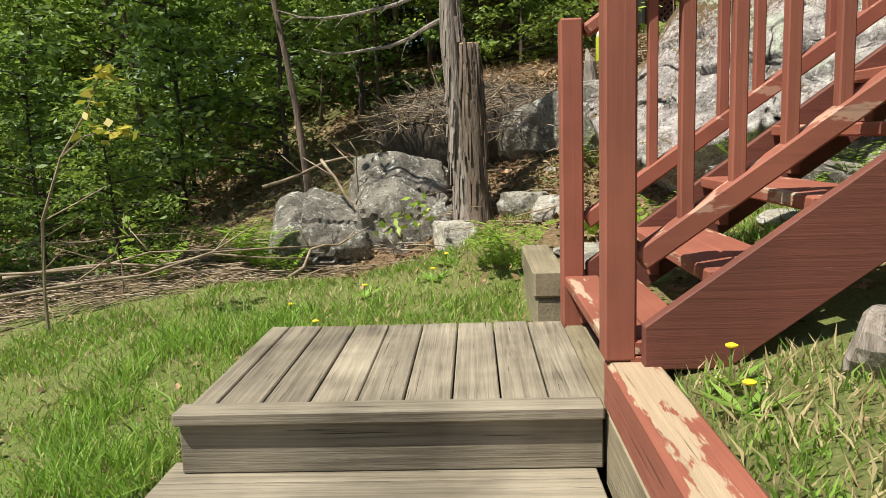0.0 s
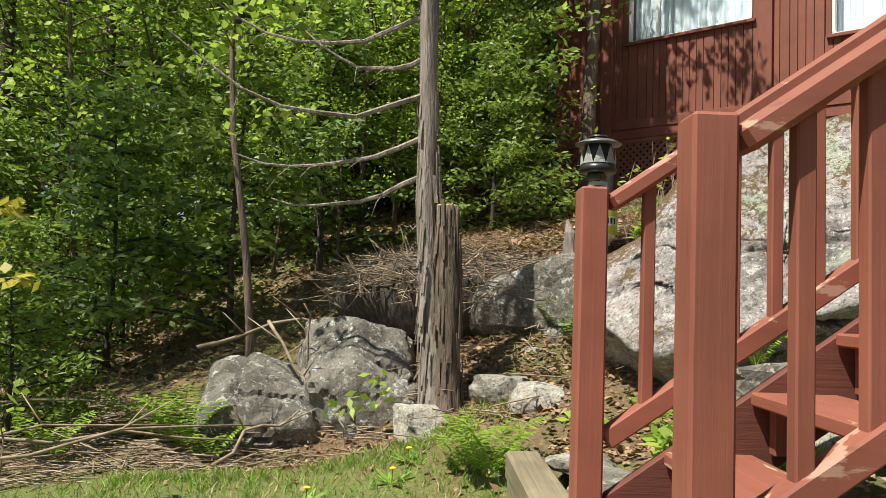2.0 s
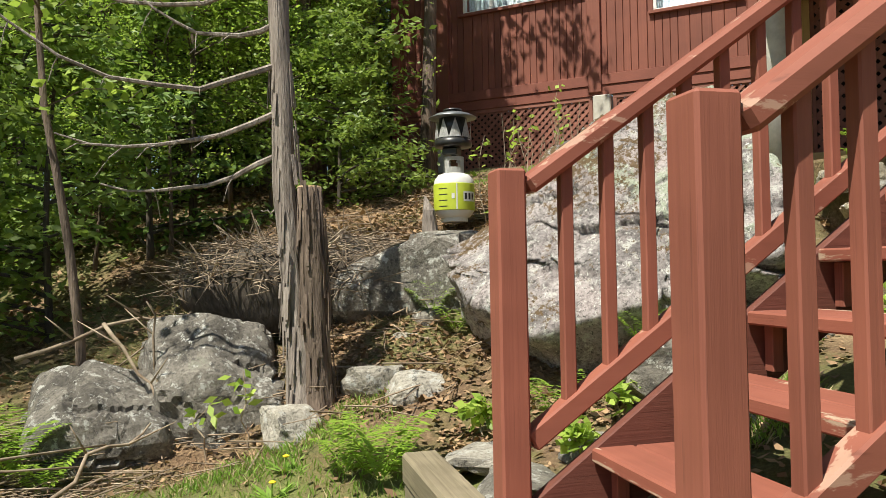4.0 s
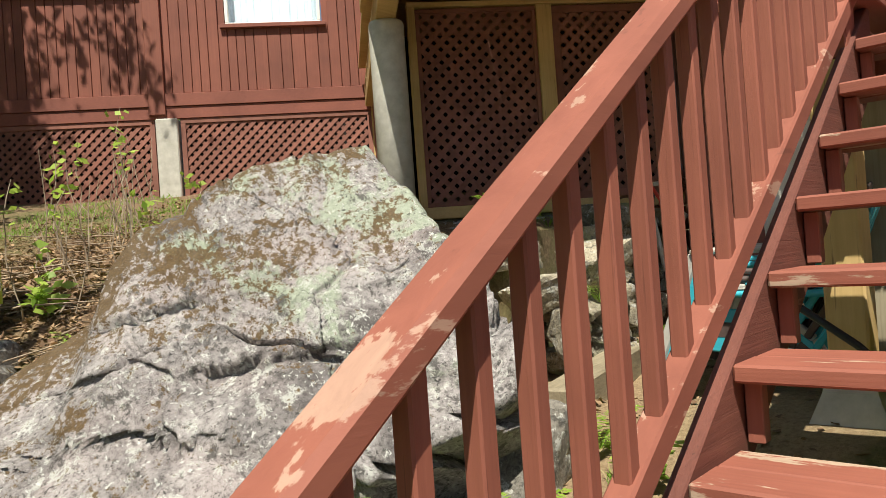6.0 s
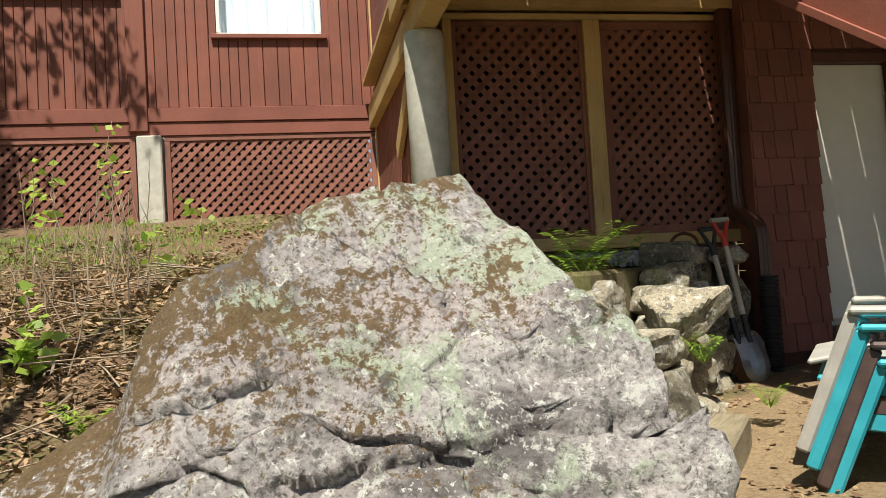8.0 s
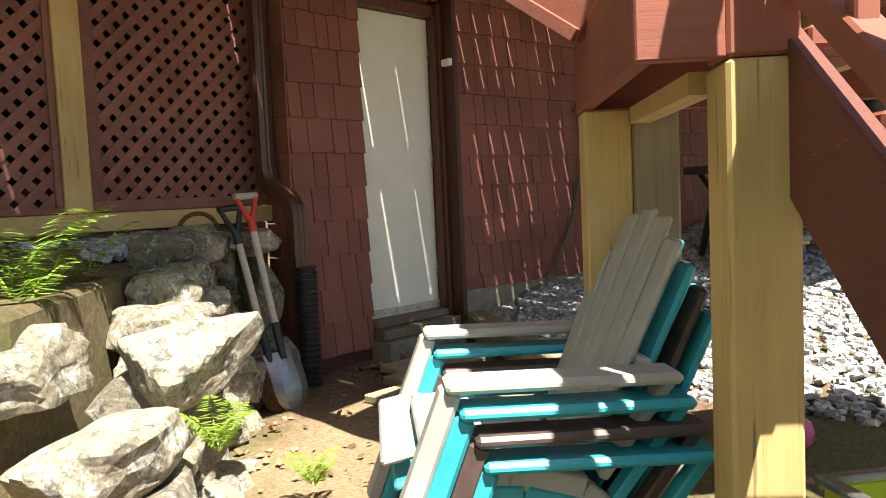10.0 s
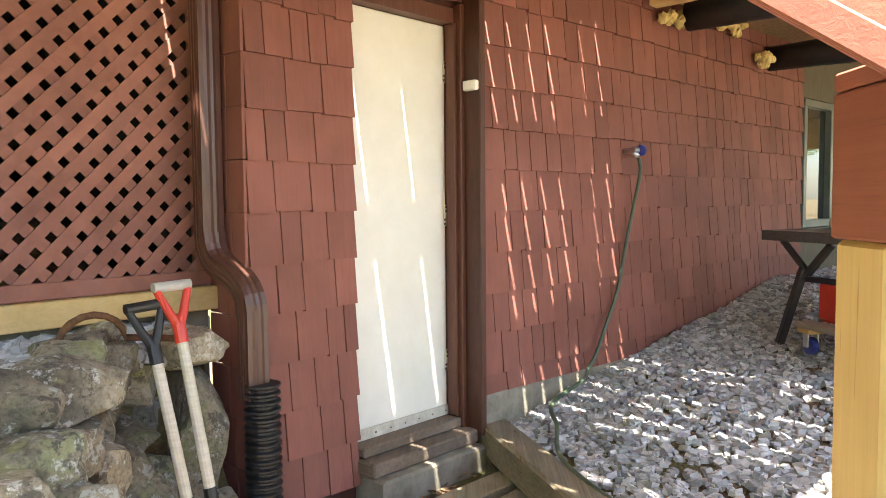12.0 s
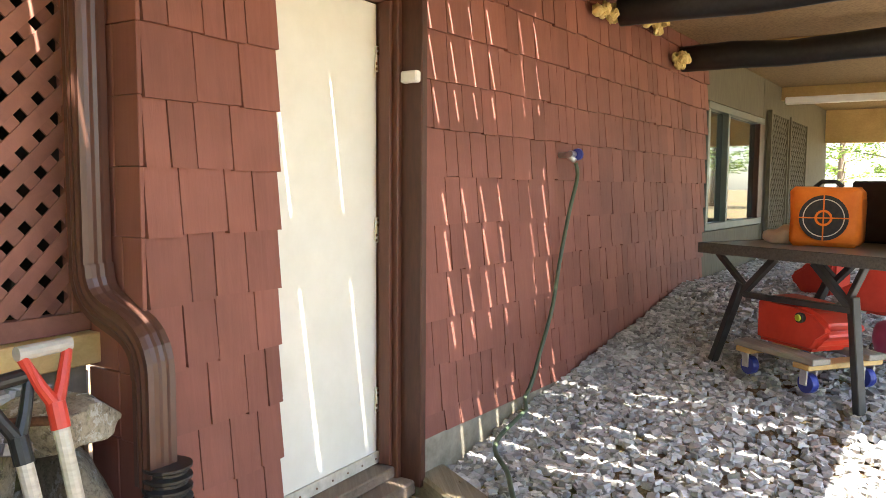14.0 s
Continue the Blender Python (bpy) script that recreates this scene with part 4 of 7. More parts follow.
# ---- the great rock and the boulders ----
great = rock((1.85, 5.25, 1.05), [((-0.552, -0.526, 0.647), 0.265), ((0.1, 0.8, 0.57), 0.55), ((0.714, -0.587, 0.381), 0.83), ((-0.93, 0.3, -0.2), 0.91), ((-0.7, -0.1, -0.7), 0.84), ((-0.2, -0.72, -0.66), 0.73), ((0, 0, -1), 0.8), ((0.8, 0.5, 0.2), 0.85), ((0, 1, 0), 0.95), ((-0.35, 0.05, 0.94), 0.62)], 26, 7, 0.035, 2, 2.4, 0.055)
# its crest, seen along (0.72, -0.69): distance and height; and the ledges that break its face
CREST = ((-1.25, 0.86), (-0.95, 1.02), (-0.77, 1.12), (-0.52, 1.28), (-0.46, 1.47), (-0.36, 1.61), (-0.19, 1.68), (-0.15, 1.76), (0.09, 1.86), (0.28, 1.90), (0.53, 1.93), (0.69, 1.76), (0.84, 1.51), (0.97, 1.36), (1.11, 1.06), (1.3, 0.9))
LEDGES = (
    (((-0.48, 1.26), (-0.29, 1.295), (-0.06, 1.34)), 0.030, 0.16),
    (((-0.10, 1.10), (0.06, 1.117), (0.17, 1.15)), 0.040, 0.12),
    (((0.10, 1.115), (0.33, 1.14), (0.49, 1.163), (0.74, 1.186), (1.02, 1.20)), 0.024, 0.10),
    (((0.50, 1.35), (0.64, 1.33), (0.84, 1.30)), 0.022, 0.10),
    (((0.62, 1.02), (0.82, 1.07), (1.05, 1.05)), 0.035, 0.12),
    (((-0.6, 0.93), (-0.2, 0.91), (0.25, 0.86)), 0.026, 0.12),
)
along = lambda p: 0.72 * (p.x - 1.85) - 0.69 * (p.y - 5.35)
tops = [0.8] * 60
for v in great.verts:
    k = int((along(v.co) + 1.5) / 0.05)
    if 0 <= k < 60:
        tops[k] = max(tops[k], v.co.z)
face_n = Vector((-0.552, -0.526, 0.647)).normalized()
great.normal_update()
moves = []
for v in great.verts:
    a, z = along(v.co), v.co.z
    if z > 0.75:
        want = float(np.interp(a, [p[0] for p in CREST], [p[1] for p in CREST]))
        have = float(np.interp(a, [-1.475 + 0.05 * k for k in range(60)], tops))
        z = 0.75 + (z - 0.75) * min(1.5, max(0.55, (want - 0.75) / max(have - 0.75, 0.05)))
    push = 0.0
    if v.normal.dot(face_n) > 0.1:
        wob = 0.022 * noise.noise(Vector((a * 9, 0, z * 2))) + 0.012 * noise.noise(Vector((a * 24, 3, 0)))
        for line, deep, span in LEDGES:
            below = float(np.interp(a, [p[0] for p in line], [p[1] for p in line])) + wob - z
            ends = lift(a, line[0][0] - 0.02, line[0][0] + 0.07) * (1 - lift(a, line[-1][0] - 0.07, line[-1][0] + 0.02))
            if 0 <= below < span:
                push -= 1.25 * deep * ends * min(1.0, below / 0.006) * (1 - below / span) ** 1.1
            elif -0.10 < below < 0:
                push += 0.25 * deep * ends * (1 + below / 0.10)
    moves.append((v, Vector((v.co.x, v.co.y, z)) + face_n * push))
for v, p in moves:
    v.co = p
single("great_rock", great, granite, "great lichen-covered granite rock with mossy cracks", "rock", smooth=True)
stones = (
    ("boulder", (0.84, 6.6, 0.64), (1.15, 0.85, 0.95), boulder_grey, "dark grey boulder under the brush pile"),
    ("boulder", (1.28, 6.75, 0.85), (0.7, 0.6, 0.62), boulder_grey, "angular grey stone beside the great rock"),
    ("boulder", (1.02, 6.2, 0.55), (0.42, 0.4, 0.4), boulder_grey, "grey stone in the bank"),
    ("stone", (0.56, 5.63, 0.26), (0.42, 0.36, 0.24), boulder_pale, "pale flat stone among dead leaves"),
    ("stone", (0.72, 5.38, 0.28), (0.30, 0.24, 0.16), boulder_pale, "small pale stone among dead leaves"),
    ("stone", (0.09, 5.42, 0.08), (0.34, 0.3, 0.24), boulder_pale, "pale triangular stone at the tree's foot"),
    ("stone", (0.80, 5.95, 0.42), (0.26, 0.2, 0.2), boulder_pale, "pale stone among the roots"),
    ("boulder", (1.85, 4.42, 0.42), (0.95, 0.5, 0.42), boulder_grey, "grey slab of rock below the great rock"),
    ("boulder", (2.45, 4.55, 0.62), (0.5, 0.45, 0.5), boulder_grey, "grey rock at the foot of the great rock"),
)
rk = random.Random(21)
for i, (name, c, s, m, lab) in enumerate(stones):
    single(name, some_stone(rk, c, s, 40 + i, 4), m, lab, name, "boulders of the bank")

single("boulder", rock((-0.30, 6.15, 0.15), [((-0.40, -0.55, 0.70), 0.42), ((0.50, -0.50, 0.70), 0.37), ((0.95, -0.1, 0.3), 0.37), ((-0.93, -0.25, 0.12), 0.41), ((0, -1, 0.1), 0.40), ((-0.45, -0.8, -0.35), 0.42), ((0, 0.9, 0.3), 0.4), ((0, 0, -1), 0.6), ((0.1, 0.25, 0.96), 0.47)], 30, 5, 0.03, 41, 3.2, 0.022), boulder_grey, "tall angular grey boulder beside the cut tree", "boulder", "boulders of the bank")
single("boulder", rock((-0.92, 6.02, -0.02), [((-0.35, -0.45, 0.80), 0.31), ((0.35, -0.3, 0.88), 0.30), ((0.9, -0.3, 0.2), 0.42), ((-0.9, -0.3, 0.2), 0.38), ((0, -1, 0.25), 0.33), ((0.3, -0.85, -0.3), 0.36), ((0, 0.9, 0.3), 0.4), ((0, 0, -1), 0.4)], 22, 5, 0.03, 43, 3.2, 0.015), boulder_grey, "low rounded dark grey boulder on the lawn edge", "boulder", "boulders of the bank")

# ---- stone retaining wall under the lattice ----
rw = thing("stone_wall", "dry retaining wall of rough brown and grey stones", "stone wall", at=(4.6, 5.1, 0.75))
rr = random.Random(31)
A0, B0 = Vector((3.62, 4.86, 0)), Vector((5.62, 5.26, 0))
ax = (B0 - A0).normalized()
inn = Vector((-ax.y, ax.x, 0))
k = 0
for row in range(8):
    z = 0.62 + row * 0.13
    s = (0.0, 0.0, 0.0, 0.0, 0.3, 0.6, 0.85, 1.1)[row] + rr.uniform(0, 0.06)
    while s < 2.05:
        w, h = rr.uniform(0.12, 0.27), rr.uniform(0.125, 0.18)
        c = A0 + ax * (s + w / 2) + inn * (0.12 + row * 0.03 + rr.uniform(-0.05, 0.05))
        bm = some_stone(rr, (0, 0, 0), (w * 1.10, rr.uniform(0.24, 0.32), h * 1.16), 60 + k, 3)
        bmesh.ops.transform(bm, matrix=Matrix.Translation((c.x, c.y, z + h / 2 + rr.uniform(-0.02, 0.02))) @ Matrix.Rotation(math.atan2(ax.y, ax.x), 4, "Z") @ Matrix.Rotation(rr.uniform(-0.22, 0.22), 4, "Y"), verts=bm.verts)
        part("stone", bm, wall_stone, rw)
        k += 1
        s += w
for c, s in (((3.98, 5.04, 1.30), (0.40, 0.32, 0.30)), ((3.50, 5.06, 1.18), (0.50, 0.34, 0.22)), ((3.50, 4.92, 0.98), (0.30, 0.26, 0.28)), ((3.5, 5.3, 1.42), (0.42, 0.36, 0.2))):
    part("stone", some_stone(rr, c, s, 140 + k, 4), wall_stone, rw)
    k += 1
for u, d, z, size in ((0.72, 7.67, 1.60, (0.28, 0.22, 0.16)), (0.75, 7.64, 1.30, (0.28, 0.22, 0.44)), (0.78, 7.58, 0.96, (0.32, 0.26, 0.34)), (0.44, 7.67, 1.59, (0.24, 0.22, 0.15))):
    part("stone", some_stone(rr, hp(u, d, z), size, 170 + k, 4), wall_stone, rw)
    k += 1
back = bmesh.new()
box(-0.1, 2.1, 0.42, 1.1, 0.3, 1.56, Matrix.Translation(A0) @ Matrix.Rotation(math.atan2(ax.y, ax.x), 4, "Z"), 0.02, back)
single("wall_backfill", back, soil, "dark earth and gravel packed behind the stone wall", "earth", kind="structure")
single("path_timber", beam((2.95, 4.66, 0.74), (3.85, 4.80, 0.80), 0.17, 0.16, 0.012), tie_x, "short weathered timber edging the path below the rock", "timber")


def gravel(name, label, count, place, size, seed):
    """Loose crushed stones laid over a stretch of ground, one sheet of pieces."""
    g = np.random.default_rng(seed)
    vs, fs = [], []
    base = np.array([(x, y, z) for x in (-1, 1) for y in (-1, 1) for z in (-1, 1)], float)
    quads = ((0, 1, 3, 2), (4, 6, 7, 5), (0, 4, 5, 1), (2, 3, 7, 6), (0, 2, 6, 4), (1, 5, 7, 3))
    n = 0
    while n < count:
        p = place(g)
        if p is None:
            continue
        s = size * g.uniform(0.55, 1.25)
        b = base * g.uniform(0.55, 1.0, (8, 3)) * np.array([1.0, g.uniform(0.6, 0.95), g.uniform(0.4, 0.7)]) * s
        a, t = g.uniform(0, math.tau), g.uniform(-0.5, 0.5)
        b = b @ np.array(Euler((t, t * 0.6, a)).to_matrix()).T
        o = len(vs)
        vs.extend((b + np.array(p)).tolist())
        fs.extend([tuple(o + i for i in q) for q in quads])
        n += 1
    me = bpy.data.meshes.new(name)
    me.from_pydata(vs, [], fs)
    me.materials.append(gravel_mat)
    return tagged(new(name, me), label, "gravel", kind="stuff")


def under_house(g):
    u = g.uniform(1.6, 8.2)
    d = 7.47 - 0.066 * (u - 2.13) - 4.7 * g.random() ** 1.4
    x, y = HM[0][0] * u + HM[0][1] * d, HM[1][0] * u + HM[1][1] * d
    if in_curb(x, y) < 0.09 or x < 4.5:
        return None
    return x, y, ground_height(x, y) + g.uniform(0.0, 0.022)


gravel("gravel_bed", "grey crushed stone gravel under the house", 34000, under_house, 0.0245, 1)


def behind_screen(g):
    u, d = g.uniform(-1.0, 0.80), g.uniform(7.62, 7.84)
    return (*hp(u, d, 0)[:2], 1.57 + (d - 7.6) * 0.3 + g.uniform(0, 0.025))


gravel("gravel_ledge", "grey gravel on the ledge above the stone wall", 1500, behind_screen, 0.03, 2)

# kerb timber and walkway
single("kerb_timber", beam((6.62, 4.22, 0.965), (4.75, 3.60, 0.945), 0.15, 0.15, 0.012), tie_x, "dark weathered kerb timber along the gravel", "timber")
wk = thing("plank_walk", "rough walkway of weathered planks before the door", "walkway", at=tuple(hp(1.6, 7.0, 0.86)))
rp = random.Random(8)
for i in range(8):
    d = 7.38 - i * 0.185
    a, b = 1.12 - 0.12 * i + rp.uniform(-0.05, 0.05), 2.02 - 0.16 * i + rp.uniform(-0.04, 0.04)
    part("plank", box(a, b, d - 0.14, d, 0.845 - 0.012 * i, 0.885 - 0.012 * i, HM @ Matrix.Rotation(rp.uniform(-0.03, 0.03), 4, "Z"), 0.006), tie_x, wk)

# downspout
ds = thing("downspout", "brown ribbed metal downspout running into a black drain pipe", "downspout", at=tuple(hp(0.9, 7.6, 0.8)))


def ribbed(points, w, dpt, name):
    bm = bmesh.new()
    pts = [Vector(p) for p in points]
    prof = []
    for j in range(24):
        a = j / 24 * math.tau
        k = 1.0 + (0.04 if j % 2 else -0.02)
        cx, cy = math.cos(a), math.sin(a)
        q = max(abs(cx), abs(cy)) ** 0.75
        prof.append((cx / q * w / 2 * k, cy / q * dpt / 2 * k))
    rings = []
    for i, p in enumerate(pts):
        d = (pts[min(i + 1, len(pts) - 1)] - pts[max(i - 1, 0)]).normalized()
        side_v = (HM.to_3x3() @ Vector((1, 0, 0)))
        side_v = (side_v - d * side_v.dot(d)).normalized()
        oth = d.cross(side_v)
        rings.append([bm.verts.new(p + side_v * x + oth * y) for x, y in prof])
    for r0, r1 in zip(rings, rings[1:]):
        for j in range(24):
            bm.faces.new((r0[j], r0[(j + 1) % 24], r1[(j + 1) % 24], r1[j]))
    return part(name, bm, brown_metal, ds)


ribbed([hp(0.864, 7.74, 3.6), hp(0.864, 7.74, 2.6), hp(0.864, 7.74, 1.97)], 0.088, 0.066, "upper_pipe")
def curve(a, b, c, e, n=14):
    return [a * (1 - t) ** 3 + b * 3 * t * (1 - t) ** 2 + c * 3 * t * t * (1 - t) + e * t ** 3 for t in np.linspace(0, 1, n)]


ribbed(curve(hp(0.864, 7.738, 1.99), hp(0.864, 7.738, 1.80), hp(0.918, 7.562, 1.90), hp(0.918, 7.562, 1.69)), 0.09, 0.075, "elbow")
ribbed([hp(0.918, 7.56, 1.70), hp(0.918, 7.56, 1.40)], 0.09, 0.07, "lower_pipe")
drain = lathe([(0.054 + (0.012 if i % 4 in (1, 2) else 0.0), 0.72 + i * 0.0075) for i in range(99)], 22, None, Matrix.Translation(hp(0.934, 7.535, 0)))
part("drain_pipe", drain, black_pipe, ds, "black corrugated plastic drain pipe")


# shovels leaning on the stones
def shovel(name, top, foot, colour, label, blade_mat):
    th = thing(name, label, "shovel", "garden shovels", at=tuple(foot))
    top, foot = Vector(top), Vector(foot)
    ax_ = (top - foot).normalized()
    wide = (HM.to_3x3() @ Vector((1, 0, 0)))
    wide = (wide - ax_ * wide.dot(ax_)).normalized()
    ln = (top - foot).length
    at = lambda s: foot + ax_ * s
    part("shaft", tube([at(ln * 0.30), at(ln * 0.5), at(ln - 0.17)], 0.0175, 12), ash, th, "pale wooden shaft")
    h = part("handle", tube([at(ln - 0.19), at(ln - 0.13)], [0.021, 0.021], 12), colour, th)
    for s in (1, -1):
        part("yoke", tube([at(ln - 0.14), at(ln - 0.09) + wide * 0.025 * s, at(ln - 0.02) + wide * 0.052 * s], [0.016, 0.014, 0.012], 10), colour, h)
    part("grip", tube([at(ln - 0.008) - wide * 0.062, at(ln - 0.008) + wide * 0.062], 0.0165, 12), colour if colour is black_pipe else grip_grey, h)
    part("socket", tube([at(ln * 0.13), at(ln * 0.32)], [0.019, 0.021], 12), black_pipe, th)
    bm = bmesh.new()
    out = ax_.cross(wide)
    grid = []
    for i in range(7):
        t = i / 6
        half = 0.095 * (1 if t < 0.55 else math.sqrt(max(0.0, 1 - ((t - 0.55) / 0.5) ** 2)))
        grid.append([bm.verts.new(at(ln * 0.15 - 0.29 * t + 0.02) + wide * half * j + out * (0.02 * (j * j) - 0.03 * math.sin(t * 2.5))) for j in (-1, -0.5, 0, 0.5, 1)])
    for r0, r1 in zip(grid, grid[1:]):
        for j in range(4):
            bm.faces.new((r0[j], r0[j + 1], r1[j + 1], r1[j]))
    bmesh.ops.solidify(bm, geom=list(bm.faces), thickness=0.003)
    part("blade", bm, blade_mat, th)


ash = plain("pale_ash_handle", (0.46, 0.42, 0.34), (0.60, 0.56, 0.47), 16, 0.6, stretch=(1, 1, 6))
red_plastic = plain("red_plastic", (0.52, 0.035, 0.02), (0.60, 0.055, 0.03), 12, 0.38, relief=0.04)
grip_grey = plain("worn_grey_grip", (0.36, 0.34, 0.31), (0.46, 0.44, 0.40), 30, 0.7)
shovel("shovel", hp(0.585, 7.50, 1.845), hp(0.615, 7.26, 0.93), red_plastic, "red-handled shovel leaning on the stone wall", steel)
shovel("shovel", hp(0.495, 7.50, 1.79), hp(0.555, 7.28, 0.93), black_pipe, "black-handled shovel leaning on the stone wall", rust)
bm = tube([hp(0.36 + 0.10 * math.cos(a), 7.56, 1.68 + 0.085 * math.sin(a)) for a in np.linspace(math.pi * 1.05, 0.05, 10)] + [hp(0.62, 7.5, 1.665)], 0.011, 8)
single("tool_handle", bm, rust, "curved rusty red tool handle behind the shovels", "tool handle", smooth=True)

# garden tap and hose
tap = thing("garden_tap", "chrome wall tap with a blue handle", "tap", at=tuple(hp(3.23, 7.33, 2.36)))
part("body", tube([hp(3.23, 7.38, 2.37), hp(3.23, 7.33, 2.37), hp(3.23, 7.29, 2.34)], [0.014, 0.016, 0.014], 10), steel, tap, smooth=True)
part("valve", tube([hp(3.21, 7.31, 2.375), hp(3.26, 7.31, 2.375)], 0.017, 10), steel, tap)
blue_plastic = plain("blue_plastic", (0.02, 0.03, 0.22), (0.03, 0.05, 0.30), 10, 0.4)
part("handle", lathe([(0.012, 0), (0.03, 0.006), (0.032, 0.02), (0.02, 0.03)], 12, None, Matrix.Translation(hp(3.265, 7.30, 2.375)) @ HM @ Matrix.Rotation(radians(90), 4, "Y")), blue_plastic, tap, "blue plastic handle")
hose_green = plain("green_hose", (0.05, 0.075, 0.045), (0.09, 0.12, 0.075), 18, 0.5)
path = [hp(3.23, 7.285, 2.33), hp(3.24, 7.28, 2.25), hp(3.26, 7.33, 2.08), hp(3.20, 7.35, 1.82), hp(3.13, 7.35, 1.6), hp(2.98, 7.34, 1.38), hp(2.82, 7.33, 1.20)]
path += [Vector((x, y, z)) for x, y, z in ((6.66, 3.92, 1.11), (6.42, 3.93, 1.07), (6.22, 3.955, 1.045), (6.05, 3.95, 1.035), (5.85, 3.90, 1.03), (5.6, 3.80, 1.02), (5.3, 3.65, 1.0), (5.0, 3.42, 0.98))]
sm = []
for i in range(len(path) - 1):
    p0, p1, p2, p3 = path[max(i - 1, 0)], path[i], path[i + 1], path[min(i + 2, len(path) - 1)]
    for t in (0, 0.2, 0.4, 0.6, 0.8):
        sm.append(0.5 * ((2 * p1) + (p2 - p0) * t + (2 * p0 - 5 * p1 + 4 * p2 - p3) * t * t + (3 * p1 - p0 - 3 * p2 + p3) * t ** 3))
for p in (tap,):
    p.matrix_basis = ASKEW @ p.matrix_basis
sm = [ASKEW @ p if p.z > 1.2 else p for p in sm]
single("garden_hose", tube(sm, 0.0105, 8), hose_green, "green garden hose hanging from the tap onto the gravel", "hose", smooth=True)


# ---- stacked garden chairs ----
def garden_chair(body, label):
    th = thing("garden_chair", label, "chair", "stack of garden chairs")
    r = 0.006
    for s in (-1, 1):
        part("armrest", beam((s * 0.335, -0.30, 0.505), (s * 0.335, 0.25, 0.515), 0.115, 0.028, 0.01), body, th)
        part("front_leg", beam((s * 0.335, 0.235, 0.505), (s * 0.335, 0.435, 0.0), 0.075, 0.05, 0.01, up=(0, 1, 0.3)), body, th)
        bm = bmesh.new()
        pts = [(0.30, 0.30), (0.10, 0.285), (-0.08, 0.23), (-0.20, 0.12), (-0.27, 0.0)]
        for (y0, z0), (y1, z1) in zip(pts, pts[1:]):
            beam((s * 0.30, y0, z0), (s * 0.30, y1, z1), 0.045, 0.07 - 0.02 * (y0 < 0), 0.006, bm, up=(0, 0.3, 1))
        part("rear_leg", bm, body, th)
        part("arm_support", beam((s * 0.335, -0.285, 0.50), (s * 0.30, -0.12, 0.26), 0.05, 0.03, 0.006, up=(0, 1, 0)), body, th)
    for i in range(5):
        y = 0.36 - i * 0.098
        part("seat_slat", beam((-0.27, y, 0.345 - 0.022 * i + (0.0 if i else -0.02)), (0.27, y, 0.345 - 0.022 * i + (0.0 if i else -0.02)), 0.088, 0.022, 0.008, up=(0, 0.2, 1)), body, th)
    for i in range(5):
        o = (i - 2) / 2
        top = 0.885 - 0.07 * o * o
        part("back_slat", beam((o * 0.19, -0.10, 0.25), (o * 0.235, -0.10 - (top - 0.25) * 0.44, top), 0.088, 0.02, 0.008, up=(0, 1, 0.4)), body, th)
    part("back_rail", beam((-0.30, -0.245, 0.515), (0.30, -0.245, 0.515), 0.03, 0.04, 0.008), body, th)
    return th


chair_mats = (plain("turquoise_plastic", (0.03, 0.33, 0.42), (0.05, 0.42, 0.52), 9, 0.4, relief=0.06), plain("brown_plastic", (0.06, 0.038, 0.034), (0.11, 0.07, 0.062), 12, 0.5, relief=0.06), plain("grey_plastic", (0.36, 0.34, 0.31), (0.48, 0.46, 0.42), 9, 0.55, relief=0.1))
CB = 0.665
for i, (mi, lab) in enumerate(((0, "turquoise plastic garden chair at the bottom of the stack"), (1, "dark brown plastic garden chair in the stack"), (0, "turquoise plastic garden chair in the stack"), (2, "weathered grey plastic garden chair on top of the stack"))):
    c = garden_chair(chair_mats[mi], lab)
    c.matrix_basis = Matrix.Translation((3.79, 3.93 + 0.028 * i, CB + 0.062 * i)) @ Matrix.Rotation(radians(rr.uniform(-1, 1) + 9), 4, "Z")

# yellow-green bin, pole and toys under the stairs
lime = plain("lime_plastic", (0.42, 0.50, 0.035), (0.50, 0.58, 0.06), 8, 0.45, relief=0.05)
bn = thing("storage_bin", "lime-green open plastic bin under the stairs", "bin", at=(3.0, 3.05, 0.68))
BM = Matrix.Translation((3.10, 3.10, 0.66)) @ Matrix.Rotation(radians(12), 4, "Z")
for q in ((-0.33, 0.33, -0.22, -0.205), (-0.33, 0.33, 0.205, 0.22), (-0.33, -0.315, -0.204, 0.204), (0.315, 0.33, -0.204, 0.204)):
    part("side", box(q[0], q[1], q[2], q[3], 0, 0.47, BM, 0.004), lime, bn)
part("floor", box(-0.31, 0.31, -0.2, 0.2, 0, 0.015, BM), lime, bn)
for q in ((-0.345, 0.345, -0.235, -0.2), (-0.345, 0.345, 0.2, 0.235), (-0.345, -0.31, -0.199, 0.199), (0.31, 0.345, -0.199, 0.199)):
    part("rim", box(q[0], q[1], q[2], q[3], 0.471, 0.49, BM, 0.004), steel, bn, "grey rim")
part("band", box(-0.334, 0.334, -0.226, 0.226, 0.30, 0.312, BM), lime, bn)
single("coiled_net", rock((3.10, 3.10, 1.0), [((s * a, s * b, s * c), dd) for s in (1, -1) for a, b, c, dd in ((1, 0, 0, 0.24), (0, 1, 0, 0.15), (0, 0, 1, 0.1))], 5, 3, 0.05, 9, 14), hose_green, "dark green netting heaped in the bin", "net")
pl = thing("pole", "metal pole with a white clamp lying against the bin", "pole", at=(2.6, 3.2, 0.8))
part("tube", tube([(2.74, 3.705, 1.245), (2.70, 3.56, 1.185)], 0.0105, 12), steel, pl)
